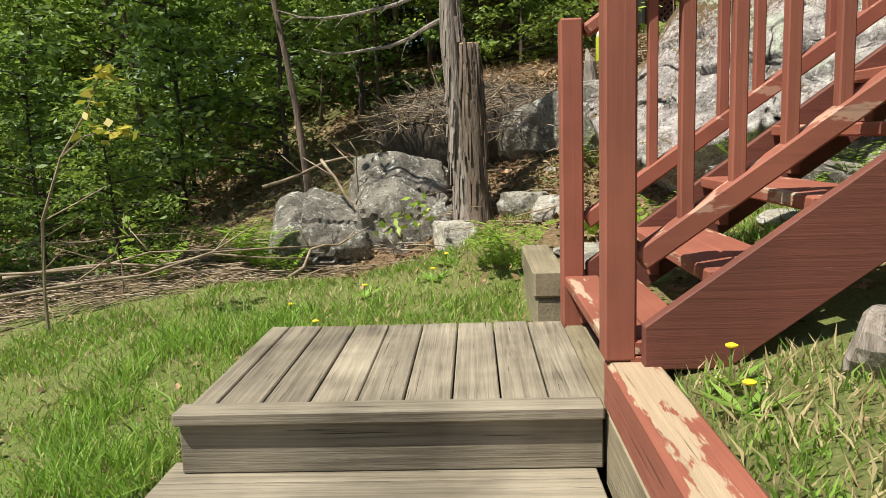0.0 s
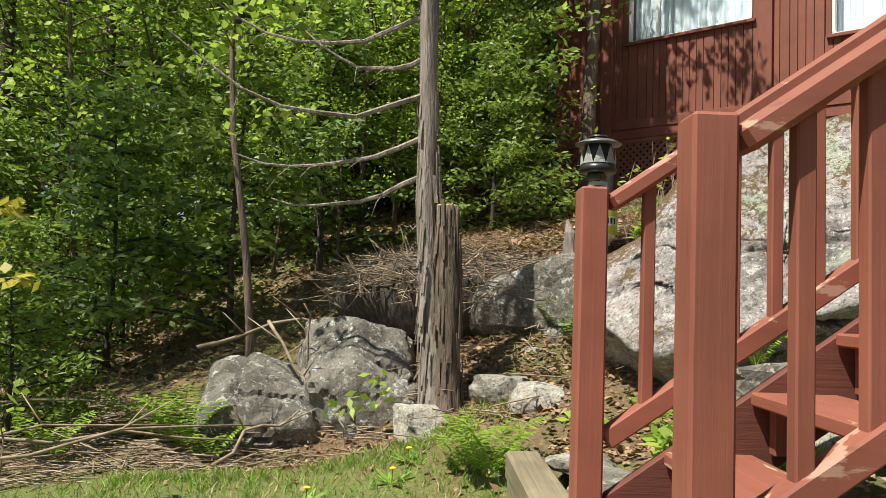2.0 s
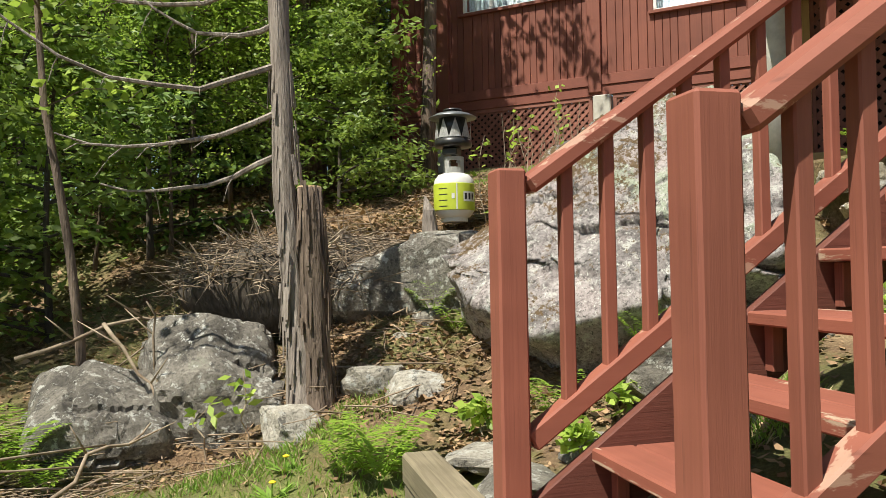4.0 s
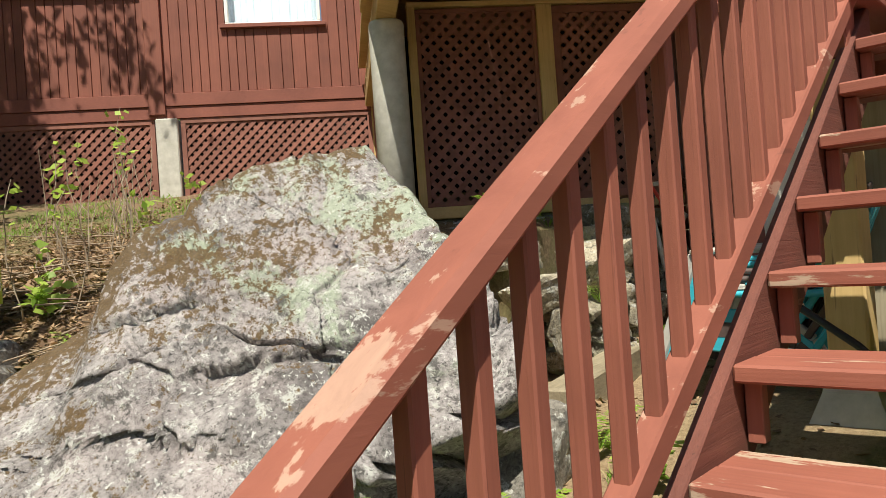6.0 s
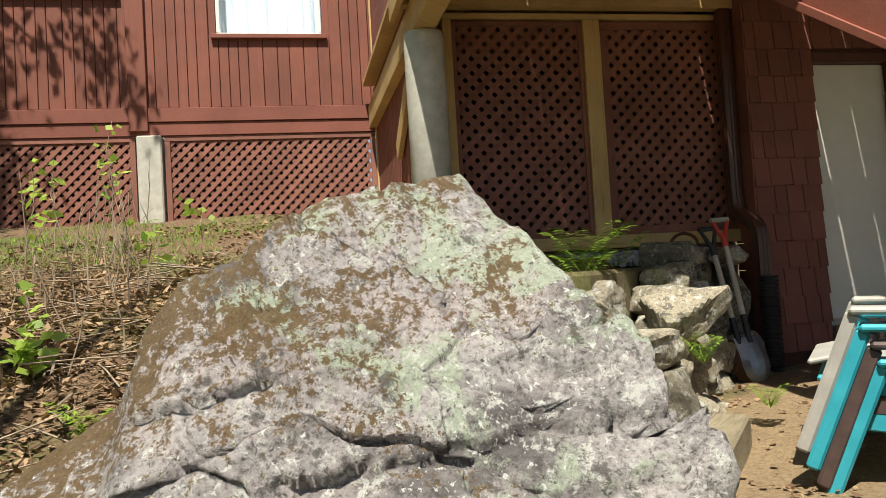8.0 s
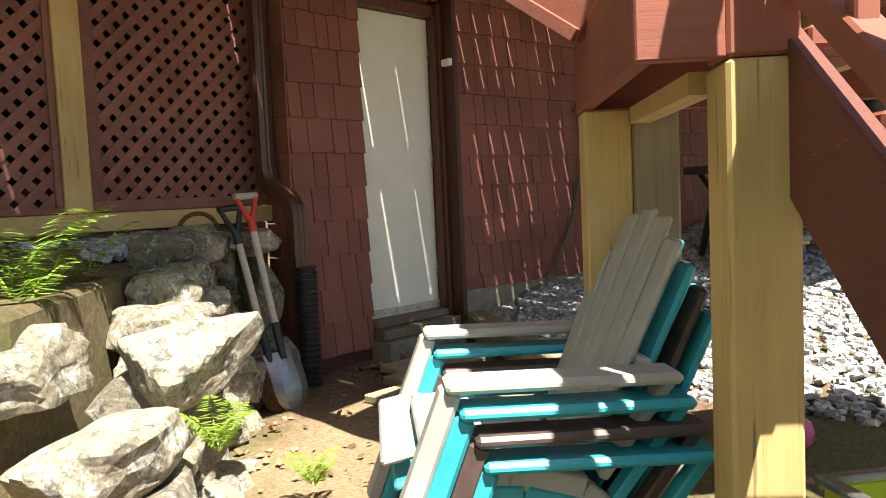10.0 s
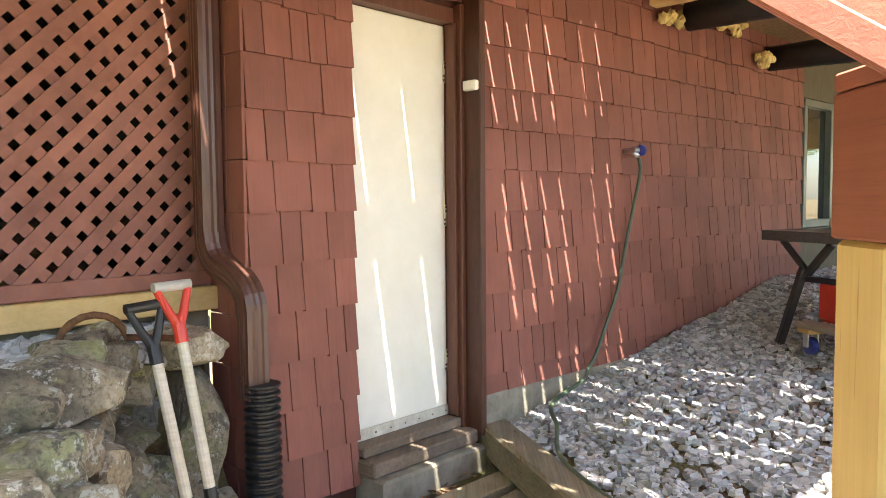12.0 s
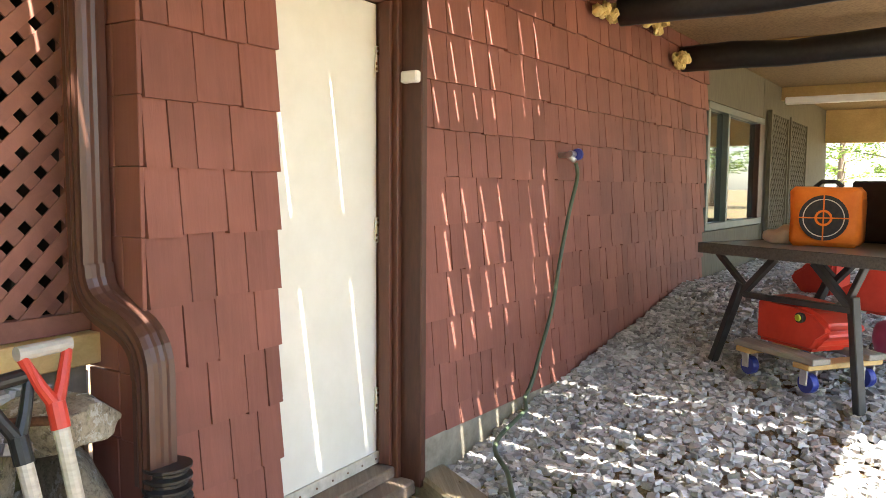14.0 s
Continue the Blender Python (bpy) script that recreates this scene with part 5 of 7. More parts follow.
part("sleeve", tube([(2.70, 3.56, 1.185), (2.66, 3.40, 1.08), (2.58, 3.15, 0.86), (2.50, 2.9, 0.52)], 0.012, 12), black_pipe, pl)
part("clamp", tube([(2.712, 3.607, 1.205), (2.706, 3.585, 1.195), (2.704, 3.575, 1.192), (2.700, 3.56, 1.185)], [0.016, 0.019, 0.024, 0.017], 12), white_trim, pl, "white plastic clamp")
pink = plain("pink_plastic", (0.50, 0.08, 0.20), (0.58, 0.12, 0.26), 9, 0.45)
single("toy", rock((4.45, 3.1, ground_height(4.45, 3.1) + 0.055), [((s * a, s * b, s * c), dd) for s in (1, -1) for a, b, c, dd in ((1, 0, 0, 0.08), (0, 1, 0, 0.11), (0, 0, 1, 0.06))], 3, 3, 0.02, 5, 4), pink, "pink plastic toy on the ground under the stairs", "toy", smooth=True)
single("toy", rock((4.62, 3.0, ground_height(4.62, 3.0) + 0.075), [((s * a, s * b, s * c), dd) for s in (1, -1) for a, b, c, dd in ((1, 0, 0, 0.07), (0, 1, 0, 0.07), (0, 0, 1, 0.08))], 3, 3, 0.02, 6, 4), blue_plastic, "dark blue plastic toy under the stairs", "toy", smooth=True)
single("pier_block", lathe([(0.2, 0.5), (0.2, 0.72), (0.13, 0.80)], 4, None, Matrix.Translation((4.25, 3.78, 0)) @ Matrix.Rotation(radians(45), 4, "Z")), concrete, "concrete pier block under the landing posts", "pier block")
single("pier_block", lathe([(0.2, 0.5), (0.2, 0.72), (0.13, 0.80)], 4, None, Matrix.Translation((4.35, 2.42, 0)) @ Matrix.Rotation(radians(45), 4, "Z")), concrete, "concrete pier block under the landing posts", "pier block")

# ---- propane heater on its tank ----
TX, TY, TZ = 1.42, 7.06, 1.26
TM = Matrix.Translation((TX, TY, TZ)) @ Matrix.Rotation(radians(-38), 4, "Z")
tank = thing("propane_tank", "white propane tank with a lime-green label", "propane tank", at=(TX, TY, TZ))
tank_white = plain("white_tank_paint", (0.60, 0.60, 0.57), (0.70, 0.70, 0.67), 9, 0.4, relief=0.04)
heater_black = plain("black_enamel", (0.012, 0.012, 0.012), (0.03, 0.03, 0.03), 20, 0.35)
heater_grey = plain("grey_enamel_cap", (0.12, 0.13, 0.14), (0.20, 0.21, 0.22), 16, 0.4, 0.4)
part("foot_ring", lathe([(0.10, 0.0), (0.105, 0.0), (0.105, 0.05), (0.10, 0.05)], 24, None, TM), tank_white, tank)
part("body", lathe([(0.06, 0.025), (0.12, 0.035), (0.152, 0.08), (0.157, 0.13), (0.157, 0.28), (0.150, 0.325), (0.12, 0.362), (0.06, 0.382)], 36, None, TM), tank_white, tank, smooth=True)
lab = part("label_band", lathe([(0.1585, 0.085), (0.1592, 0.09), (0.1592, 0.285), (0.1585, 0.29)], 36, None, TM), lime, tank, "lime-green printed label", True)
black_ink = plain("black_ink", (0.012, 0.012, 0.012), (0.02, 0.02, 0.02), 30, 0.6)


def on_tank(name, ang, z0, z1, width, mat, r, label=""):
    bm = bmesh.new()
    n = 10
    lo, hi = [], []
    for i in range(n + 1):
        a = radians(ang) + (i / n - 0.5) * width / r
        lo.append(bm.verts.new((r * math.cos(a), r * math.sin(a), z0)))
        hi.append(bm.verts.new((r * math.cos(a), r * math.sin(a), z1)))
    for i in range(n):
        bm.faces.new((lo[i], lo[i + 1], hi[i + 1], hi[i]))
    bmesh.ops.transform(bm, matrix=TM, verts=bm.verts)
    return part(name, bm, mat, lab, label)


on_tank("emblem", -18, 0.15, 0.225, 0.13, tank_white, 0.1602, "white oval emblem")
for k in range(3):
    on_tank("mark", -34 + 13 * k, 0.165, 0.212, 0.022, black_ink, 0.161, "dark mark on the emblem")
on_tank("sticker", -70, 0.17, 0.21, 0.022, tank_white, 0.1602)
for k in range(4):
    on_tank("print_line", -100, 0.11 + 0.045 * k, 0.117 + 0.045 * k, 0.075, black_ink, 0.1602)
on_tank("seam", -60, 0.09, 0.285, 0.01, tank_white, 0.1601)
for s in (0, 1):
    bm = bmesh.new()
    ring = []
    for i in range(13):
        a = radians(-60 + s * 180) + (i / 12 - 0.5) * 2.1
        ring.append([bm.verts.new((0.085 * math.cos(a), 0.085 * math.sin(a), z)) for z in (0.365, 0.42, 0.47, 0.50)])
    for i, (r0, r1) in enumerate(zip(ring, ring[1:])):
        for j in range(3):
            if j == 1 and 3 <= i <= 8:
                continue
            bm.faces.new((r0[j], r1[j], r1[j + 1], r0[j + 1]))
    bmesh.ops.solidify(bm, geom=list(bm.faces), thickness=0.005)
    bmesh.ops.transform(bm, matrix=TM, verts=bm.verts)
    part("collar", bm, tank_white, tank)
part("valve", lathe([(0.02, 0.38), (0.02, 0.47), (0.028, 0.48), (0.028, 0.50)], 12, None, TM), rust, tank)
heat = thing("patio_heater", "black camping heater with a white zigzag guard on the tank", "heater", at=(TX, TY, TZ + 0.5))
part("burner_tube", lathe([(0.022, 0.501), (0.022, 0.55), (0.05, 0.56)], 14, None, TM), heater_black, heat)
part("control_box", box(-0.075, 0.05, -0.05, 0.05, 0.52, 0.575, TM, 0.008), heater_black, heat)
part("base_ring", lathe([(0.09, 0.576), (0.142, 0.58), (0.145, 0.605), (0.138, 0.64), (0.11, 0.642)], 32, None, TM), heater_black, heat, smooth=True)
part("core", lathe([(0.118, 0.643), (0.108, 0.80), (0.09, 0.81)], 28, None, TM), heater_black, heat, smooth=True)
zz = plain("white_enamel_speckled", (0.50, 0.50, 0.49), (0.84, 0.84, 0.82), 60, 0.45)
for k in range(9):
    bm = bmesh.new()
    a0, a1 = k * math.tau / 9, (k + 1) * math.tau / 9
    am = (a0 + a1) / 2
    pts = [(a0, 0.643, 0.141), ((a0 + am) / 2, 0.643, 0.141), (am, 0.643, 0.141), ((am + a1) / 2, 0.643, 0.141), (a1, 0.643, 0.141)]
    base_v = [bm.verts.new((r * math.cos(a), r * math.sin(a), z)) for a, z, r in pts]
    rise_v = [bm.verts.new((0.135 * math.cos(a), 0.135 * math.sin(a), z)) for a, z in (((a0 + am) / 2, 0.72), (am, 0.79), ((am + a1) / 2, 0.72))]
    bm.faces.new((base_v[0], base_v[1], rise_v[0]))
    bm.faces.new((base_v[1], base_v[2], rise_v[1], rise_v[0]))
    bm.faces.new((base_v[2], base_v[3], rise_v[2], rise_v[1]))
    bm.faces.new((base_v[3], base_v[4], rise_v[2]))
    bmesh.ops.solidify(bm, geom=list(bm.faces), thickness=0.002)
    bmesh.ops.transform(bm, matrix=TM, verts=bm.verts)
    part("guard_tooth", bm, zz, heat, "white pointed guard plate")
part("cap", lathe([(0.184, 0.802), (0.186, 0.806), (0.13, 0.835), (0.075, 0.845), (0.075, 0.848)], 36, None, TM), heater_grey, heat, "grey conical cap", True)
part("top_vent", lathe([(0.05, 0.849), (0.05, 0.86), (0.078, 0.862), (0.07, 0.874), (0.03, 0.878)], 24, None, TM), heater_black, heat)
cw = thing("old_stump", "splintered grey stump beside the propane tank", "stump", at=(1.2, 7.0, 1.15))
bm = tube([(1.205, 6.98, 1.05), (1.20, 6.98, 1.2), (1.195, 6.98, 1.34), (1.18, 6.99, 1.45)], [0.075, 0.06, 0.05, 0.012], 9)
for v in bm.verts:
    v.co += Vector((noise.noise(v.co * 30), noise.noise(v.co * 31 + Vector((5, 0, 0))), 0.6 * noise.noise(v.co * 29))) * 0.02
part("wood", bm, bark_pale, cw)

# ---- under the house: table, fan, fuel cans, dolly ----
EX, EY = Vector((-0.94, -0.34, 0)).normalized(), Vector((0.34, -0.94, 0)).normalized()
T0 = Vector((7.30, 2.65, 0))
TBM = Matrix((EX, EY, Vector((0, 0, 1)))).transposed().to_4x4()
TBM.translation = T0
table_dark = plain("dark_wicker_edge", (0.035, 0.033, 0.030), (0.09, 0.085, 0.078), 90, 0.6, relief=0.8)
table_top_m = plain("brown_grey_tabletop", (0.10, 0.092, 0.08), (0.17, 0.155, 0.135), 6, 0.32)
iron = plain("black_iron", (0.02, 0.02, 0.022), (0.04, 0.04, 0.042), 16, 0.45)
tb = thing("patio_table", "dark patio table with a woven edge and splayed iron legs", "table", at=tuple(T0 + Vector((0, 0, 1.25))))
part("tabletop", box(0.0, 1.45, 0.0, 0.95, 1.895, 1.918, TBM, 0.004), table_top_m, tb)
for q in ((-0.015, 1.465, -0.02, -0.001), (-0.015, 1.465, 0.951, 0.97), (-0.02, -0.001, 0.0, 0.95), (1.451, 1.47, 0.0, 0.95)):
    part("edge", box(q[0], q[1], q[2], q[3], 1.865, 1.92, TBM, 0.003), table_dark, tb, "woven edge trim")
for x0, x1 in ((0.12, 0.02), (0.78, 0.86), (1.40, 1.43)):
    for y0 in (0.10, 0.85):
        zf = ground_height(*(TBM @ Vector((x1, y0, 0)))[:2])
        part("leg", beam(TBM @ Vector((x0 + (0.25 if x0 < 0.5 else -0.2), y0, 1.86)), TBM @ Vector((x0 + (0.06 if x0 < 0.5 else 0.0), y0, 1.66)), 0.035, 0.035, 0.004, up=(0, 1, 0)), iron, tb)
        part("leg", beam(TBM @ Vector((x0 - 0.10 if x0 < 0.5 else x0 + 0.05, y0, 1.863)), TBM @ Vector((x0 + 0.08 if x0 < 0.5 else x0 - 0.02, y0, 1.70)), 0.03, 0.03, 0.004, up=(0, 1, 0)), iron, tb)
        part("leg", beam(TBM @ Vector((x0 + 0.06 if x0 < 0.5 else x0, y0, 1.72)), TBM @ Vector((x1 - 0.02, y0, zf)), 0.045, 0.04, 0.004, up=(0, 1, 0)), iron, tb)
part("stretcher", beam(TBM @ Vector((0.2, 0.10, 1.66)), TBM @ Vector((0.78, 0.10, 1.66)), 0.04, 0.03, 0.004), iron, tb)

orange = plain("orange_fabric", (0.72, 0.16, 0.01), (0.85, 0.23, 0.02), 14, 0.7, relief=0.3)
fan = thing("target_cube", "orange foam target cube with a black bullseye on the table", "target", at=tuple(TBM @ Vector((0.5, 0.5, 1.92))))
FM = TBM @ Matrix.Translation((0.42, 0.43, 1.919)) @ Matrix.Rotation(radians(26), 4, "Z") @ Matrix.Scale(0.8, 4) @ Matrix.Translation((-0.2, -0.17, 0))
bm = box(0, 0.40, 0, 0.34, 0, 0.37, None, 0.03)
bmesh.ops.subdivide_edges(bm, edges=bm.edges, cuts=3, use_grid_fill=True)
for v in bm.verts:
    c = Vector((0.2, 0.17, 0.185))
    v.co += (v.co - c) * 0.05 * noise.noise(v.co * 9)
bmesh.ops.transform(bm, matrix=FM, verts=bm.verts)
part("cube", bm, orange, fan, smooth=True)
face = FM @ Matrix.Translation((0.2, -0.012, 0.18)) @ Matrix.Rotation(radians(90), 4, "X")
fab_black = plain("black_print", (0.02, 0.02, 0.02), (0.04, 0.038, 0.035), 40, 0.8)
white_print = plain("white_print", (0.55, 0.5, 0.42), (0.68, 0.62, 0.52), 40, 0.8)


def disc(r0, r1, z, mat, name):
    bm = bmesh.new()
    n = 40
    a = [bm.verts.new((r1 * math.cos(i * math.tau / n), r1 * math.sin(i * math.tau / n), z)) for i in range(n)]
    if r0:
        b = [bm.verts.new((r0 * math.cos(i * math.tau / n), r0 * math.sin(i * math.tau / n), z)) for i in range(n)]
        for i in range(n):
            bm.faces.new((a[i], a[(i + 1) % n], b[(i + 1) % n], b[i]))
    else:
        bm.faces.new(a)
    bmesh.ops.transform(bm, matrix=face, verts=bm.verts)
    part(name, bm, mat, fan)


disc(0, 0.14, 0.004, fab_black, "bullseye")
disc(0.112, 0.118, 0.006, white_print, "ring")
disc(0.036, 0.05, 0.008, orange, "ring")
part("cross_line", box(-0.14, 0.14, -0.004, 0.004, 0.0065, 0.0075, face), orange, fan)
part("cross_line", box(-0.004, 0.004, -0.14, 0.14, 0.0085, 0.0095, face), orange, fan)
part("strap", tube([FM @ Vector((0.12, 0.15, 0.37)), FM @ Vector((0.16, 0.15, 0.405)), FM @ Vector((0.24, 0.15, 0.405)), FM @ Vector((0.28, 0.15, 0.37))], 0.012, 8), heater_black, fan)
paper = plain("white_sacking", (0.55, 0.53, 0.50), (0.68, 0.66, 0.62), 9, 0.8, relief=0.5)
single("white_sack", rock(TBM @ Vector((0.98, 0.55, 2.045)), [((s * a, s * b, s * c), dd) for s in (1, -1) for a, b, c, dd in ((1, 0, 0, 0.22), (0, 1, 0, 0.2), (0, 0, 1, 0.14))], 8, 4, 0.03, 3, 6), paper, "white plastic sack on the patio table", "sack", smooth=True)
single("white_rag", rock(TBM @ Vector((0.22, 0.40, 1.955)), [((s * a, s * b, s * c), dd) for s in (1, -1) for a, b, c, dd in ((1, 0, 0, 0.13), (0, 1, 0, 0.1), (0, 0, 1, 0.045))], 4, 4, 0.03, 4, 9), paper, "crumpled white rag on the patio table", "rag", smooth=True)
single("black_bag", rock(TBM @ Vector((1.15, 0.62, 2.20)), [((s * a, s * b, s * c), dd) for s in (1, -1) for a, b, c, dd in ((1, 0, 0, 0.42), (0, 1, 0, 0.24), (0, 0, 1, 0.26))], 5, 4, 0.05, 7, 4), heater_black, "black bag heaped on the patio table", "bag", smooth=True)
single("dark_case", box(0.30, 1.1, 0.80, 0.93, 1.919, 2.25, TBM, 0.012), heater_black, "dark case standing at the back of the table", "case")

DX, DY = Vector((-0.985, -0.17, 0)), Vector((0.17, -0.985, 0))
DM = Matrix((DX, DY, Vector((0, 0, 1)))).transposed().to_4x4()
DM.translation = Vector((7.12, 2.56, 0))
dol = thing("furniture_dolly", "wooden furniture dolly on blue caster wheels", "dolly", at=(6.9, 2.4, 1.26))
grey_dol = wood("dolly_wood", (0.22, 0.20, 0.17), (0.40, 0.37, 0.32), (1, 30, 30))
for y0 in (0.0, 0.34):
    part("deck_board", box(0, 0.52, y0, y0 + 0.11, 1.405, 1.435, DM, 0.005), grey_dol, dol)
for x0 in (0.02, 0.40):
    part("cross_board", box(x0, x0 + 0.10, 0.0, 0.45, 1.378, 1.404, DM, 0.004), pt_x, dol)
for x0, y0 in ((0.07, 0.05), (0.45, 0.05), (0.07, 0.40), (0.45, 0.40)):
    zg = 1.262
    w = part("caster", lathe([(0.018, -0.02), (0.046, -0.018), (0.048, 0.0), (0.046, 0.018), (0.018, 0.02)], 18, None, DM @ Matrix.Translation((x0, y0, zg + 0.048)) @ Matrix.Rotation(radians(90), 4, "X")), blue_plastic, dol, "blue rubber caster wheel")
    part("fork", box(x0 - 0.022, x0 + 0.022, y0 - 0.034, y0 - 0.024, zg + 0.04, 1.377, DM, 0.003), steel, w)
    part("fork", box(x0 - 0.022, x0 + 0.022, y0 + 0.024, y0 + 0.034, zg + 0.04, 1.377, DM, 0.003), steel, w)


def fuel_can(m, label, size=(0.36, 0.22, 0.27)):
    th = thing("fuel_can", label, "fuel can", "red fuel cans")
    th.matrix_basis = m
    a, b, c = size
    bm = bmesh.new()
    prof = [(-a / 2, 0.0), (a / 2 - 0.03, 0.0), (a / 2, 0.05), (a / 2 + 0.07, 0.10), (a / 2 + 0.06, 0.14), (a / 2 - 0.04, 0.20), (a / 2 - 0.14, c - 0.01), (-a / 2 + 0.02, c), (-a / 2, c - 0.03)]
    lo = [bm.verts.new((x, -b / 2, z)) for x, z in prof]
    hi = [bm.verts.new((x, b / 2, z)) for x, z in prof]
    bm.faces.new(lo)
    bm.faces.new(hi[::-1])
    for i in range(len(prof)):
        j = (i + 1) % len(prof)
        bm.faces.new((lo[i], hi[i], hi[j], lo[j]))
    bmesh.ops.recalc_face_normals(bm, faces=bm.faces)
    bmesh.ops.bevel(bm, geom=list(bm.edges), offset=0.022, segments=3, affect="EDGES")
    bmesh.ops.transform(bm, matrix=m, verts=bm.verts)
    part("body", bm, red_plastic, th, smooth=False)
    part("cap", lathe([(0.024, 0), (0.026, 0.012), (0.024, 0.022)], 14, None, m @ Matrix.Translation((a / 2 - 0.09, -b / 2 - 0.004, 0.16)) @ Matrix.Rotation(radians(90), 4, "X")), black_pipe, th, "black vent ring")
    part("cap", lathe([(0.017, 0.0225), (0.015, 0.03)], 14, None, m @ Matrix.Translation((a / 2 - 0.09, -b / 2 - 0.004, 0.16)) @ Matrix.Rotation(radians(90), 4, "X")), lime, th, "yellow vent cap")


fuel_can(DM @ Matrix.Translation((0.24, 0.22, 1.437)), "red plastic fuel can lying on the dolly", (0.40, 0.24, 0.23))
for cx, cy, ang in ((7.75, 1.22, 40), (8.2, 0.75, 55), (8.35, 1.15, 20)):
    p = Vector((cx, cy, 0))
    fuel_can(Matrix.Translation((p.x, p.y, ground_height(p.x, p.y) + 0.01)) @ Matrix.Rotation(radians(ang), 4, "Z"), "red plastic fuel can standing on the gravel", (0.28, 0.2, 0.36))
p = Vector((7.03, 1.70, 0))
single("toy", rock((p.x, p.y, ground_height(p.x, p.y) + 0.11), [((s * a, s * b, s * c), dd) for s in (1, -1) for a, b, c, dd in ((1, 0, 0, 0.11), (0, 1, 0, 0.09), (0, 0, 1, 0.11))], 3, 3, 0.02, 8, 4), pink, "bright pink plastic toy beside the fuel cans", "toy", smooth=True)

# ---- trees and undergrowth ----
def blades(pos, axis, side, length, width, name, material, bend=None):
    """Many small leaves in one mesh: a tapered quad each, from its foot along its axis."""
    n = len(pos)
    L, Wd = length[:, None], width[:, None]
    v = np.empty((n, 4, 3))
    v[:, 0] = pos
    v[:, 1] = pos + axis * L * 0.45 + side * Wd
    v[:, 2] = pos + axis * L + (0 if bend is None else bend * L)
    v[:, 3] = pos + axis * L * 0.45 - side * Wd
    me = bpy.data.meshes.new(name)
    me.vertices.add(n * 4)
    me.vertices.foreach_set("co", v.reshape(-1))
    me.loops.add(n * 4)
    me.loops.foreach_set("vertex_index", np.arange(n * 4, dtype=np.int32))
    me.polygons.add(n)
    me.polygons.foreach_set("loop_start", np.arange(0, n * 4, 4, dtype=np.int32))
    me.update(calc_edges=True)
    me.materials.append(material)
    return me


def unit(a):
    return a / np.maximum(np.linalg.norm(a, axis=1, keepdims=True), 1e-6)


def leafy(branches, g, per, spread, length, width, name, material, droop=0.3):
    pos = []
    for pts in branches:
        pts = np.array(pts)
        t = g.random(per) ** 0.7 * (len(pts) - 1)
        i = np.minimum(t.astype(int), len(pts) - 2)
        f = (t - i)[:, None]
        pos.append(pts[i] * (1 - f) + pts[i + 1] * f + g.normal(0, spread, (per, 3)) * np.array([1, 1, 0.55]))
    pos = np.concatenate(pos)
    n = len(pos)
    axis = g.normal(0, 1, (n, 3))
    axis[:, 2] = axis[:, 2] * 0.35 - droop
    axis = unit(axis)
    side = unit(np.cross(axis, g.normal(0, 0.8, (n, 3)) + np.array([-0.25, -0.35, 0.8])))
    return blades(pos, axis, side, length * g.uniform(0.6, 1.3, n), width * g.uniform(0.7, 1.2, n), name, material)


def tree(name, label, height, base_r, crown_from, reach, n_branch, per, leaf, wide, material, bark_m, seed, droop=0.3, spread=0.12, lean=(0, 0), rise=0.3, group="woodland trees"):
    g = np.random.default_rng(seed)
    th = thing(name, label, "tree", group)
    pts, rad = [], []
    for i in range(9):
        t = i / 8
        pts.append((lean[0] * t + 0.06 * math.sin(seed + t * 5) * t, lean[1] * t + 0.06 * math.cos(seed * 2 + t * 4) * t, height * t - 0.15))
        rad.append(base_r * (1 - t * 0.88) * (1.35 if i == 0 else 1))
    part("trunk", tube(pts, rad, 9), bark_m, th, smooth=True)
    limbs = bmesh.new()
    branches = []
    for b in range(n_branch):
        t = crown_from + (0.98 - crown_from) * (b + g.random()) / n_branch
        a = g.uniform(0, math.tau)
        ln = reach * (1.05 - t) / (1.05 - crown_from) * g.uniform(0.6, 1.15) + 0.15
        i = min(int(t * 8), 7)
        f = t * 8 - i
        s = Vector(pts[i]).lerp(Vector(pts[i + 1]), f)
        q = [s]
        for k in range(1, 4):
            q.append(s + Vector((math.cos(a), math.sin(a), 0)) * ln * k / 3 + Vector((g.normal(0, 0.05), g.normal(0, 0.05), rise * ln * k / 3 - droop * 0.5 * ln * (k / 3) ** 2)))
        tube(q, [0.012 + base_r * 0.12, 0.012, 0.007, 0.003], 4, limbs, False)
        branches.append([tuple(v) for v in q])
    tagged(part("branchwork", limbs, bark_m, th), kind="stuff")
    me = leafy(branches, g, per, spread, leaf, wide, "crown", material, droop)
    ob = new("crown", me)
    ob.parent = th
    return th


hemlock = [tree("hemlock_tree", "tall dark green hemlock tree in the wood", 9.5 + i, 0.13, 0.06 + 0.05 * i, 1.9, 46, 110, 0.13, 0.022, needle_green, bark_dark, 50 + i, 0.35, 0.15) for i in range(2)]
cedar = [tree("cedar_tree", "yellow-green cedar tree in the wood", 8 + i, 0.12, 0.12, 1.5, 44, 150, 0.12, 0.028, cedar_green, bark, 70 + i, 0.15, 0.14) for i in range(2)]
maple = [tree("maple_tree", "slender tree with fresh spring leaves", 7.5 + i, 0.05, 0.22, 2.0, 40, 95, 0.085, 0.036, leaf_green, bark, 90 + i, 0.05, 0.22, (0.5 * (-1) ** i, 0.3), 0.35) for i in range(2)]
tall = [tree("maple_tree", "added tall maple out of view, its high crown shading the wood", 10.5 + i, 0.09, 0.46, 2.4, 40, 60, 0.10, 0.042, leaf_green, bark, 95 + i, 0.05, 0.26, (0.4 * (-1) ** i, 0.2), 0.3) for i in range(1)]
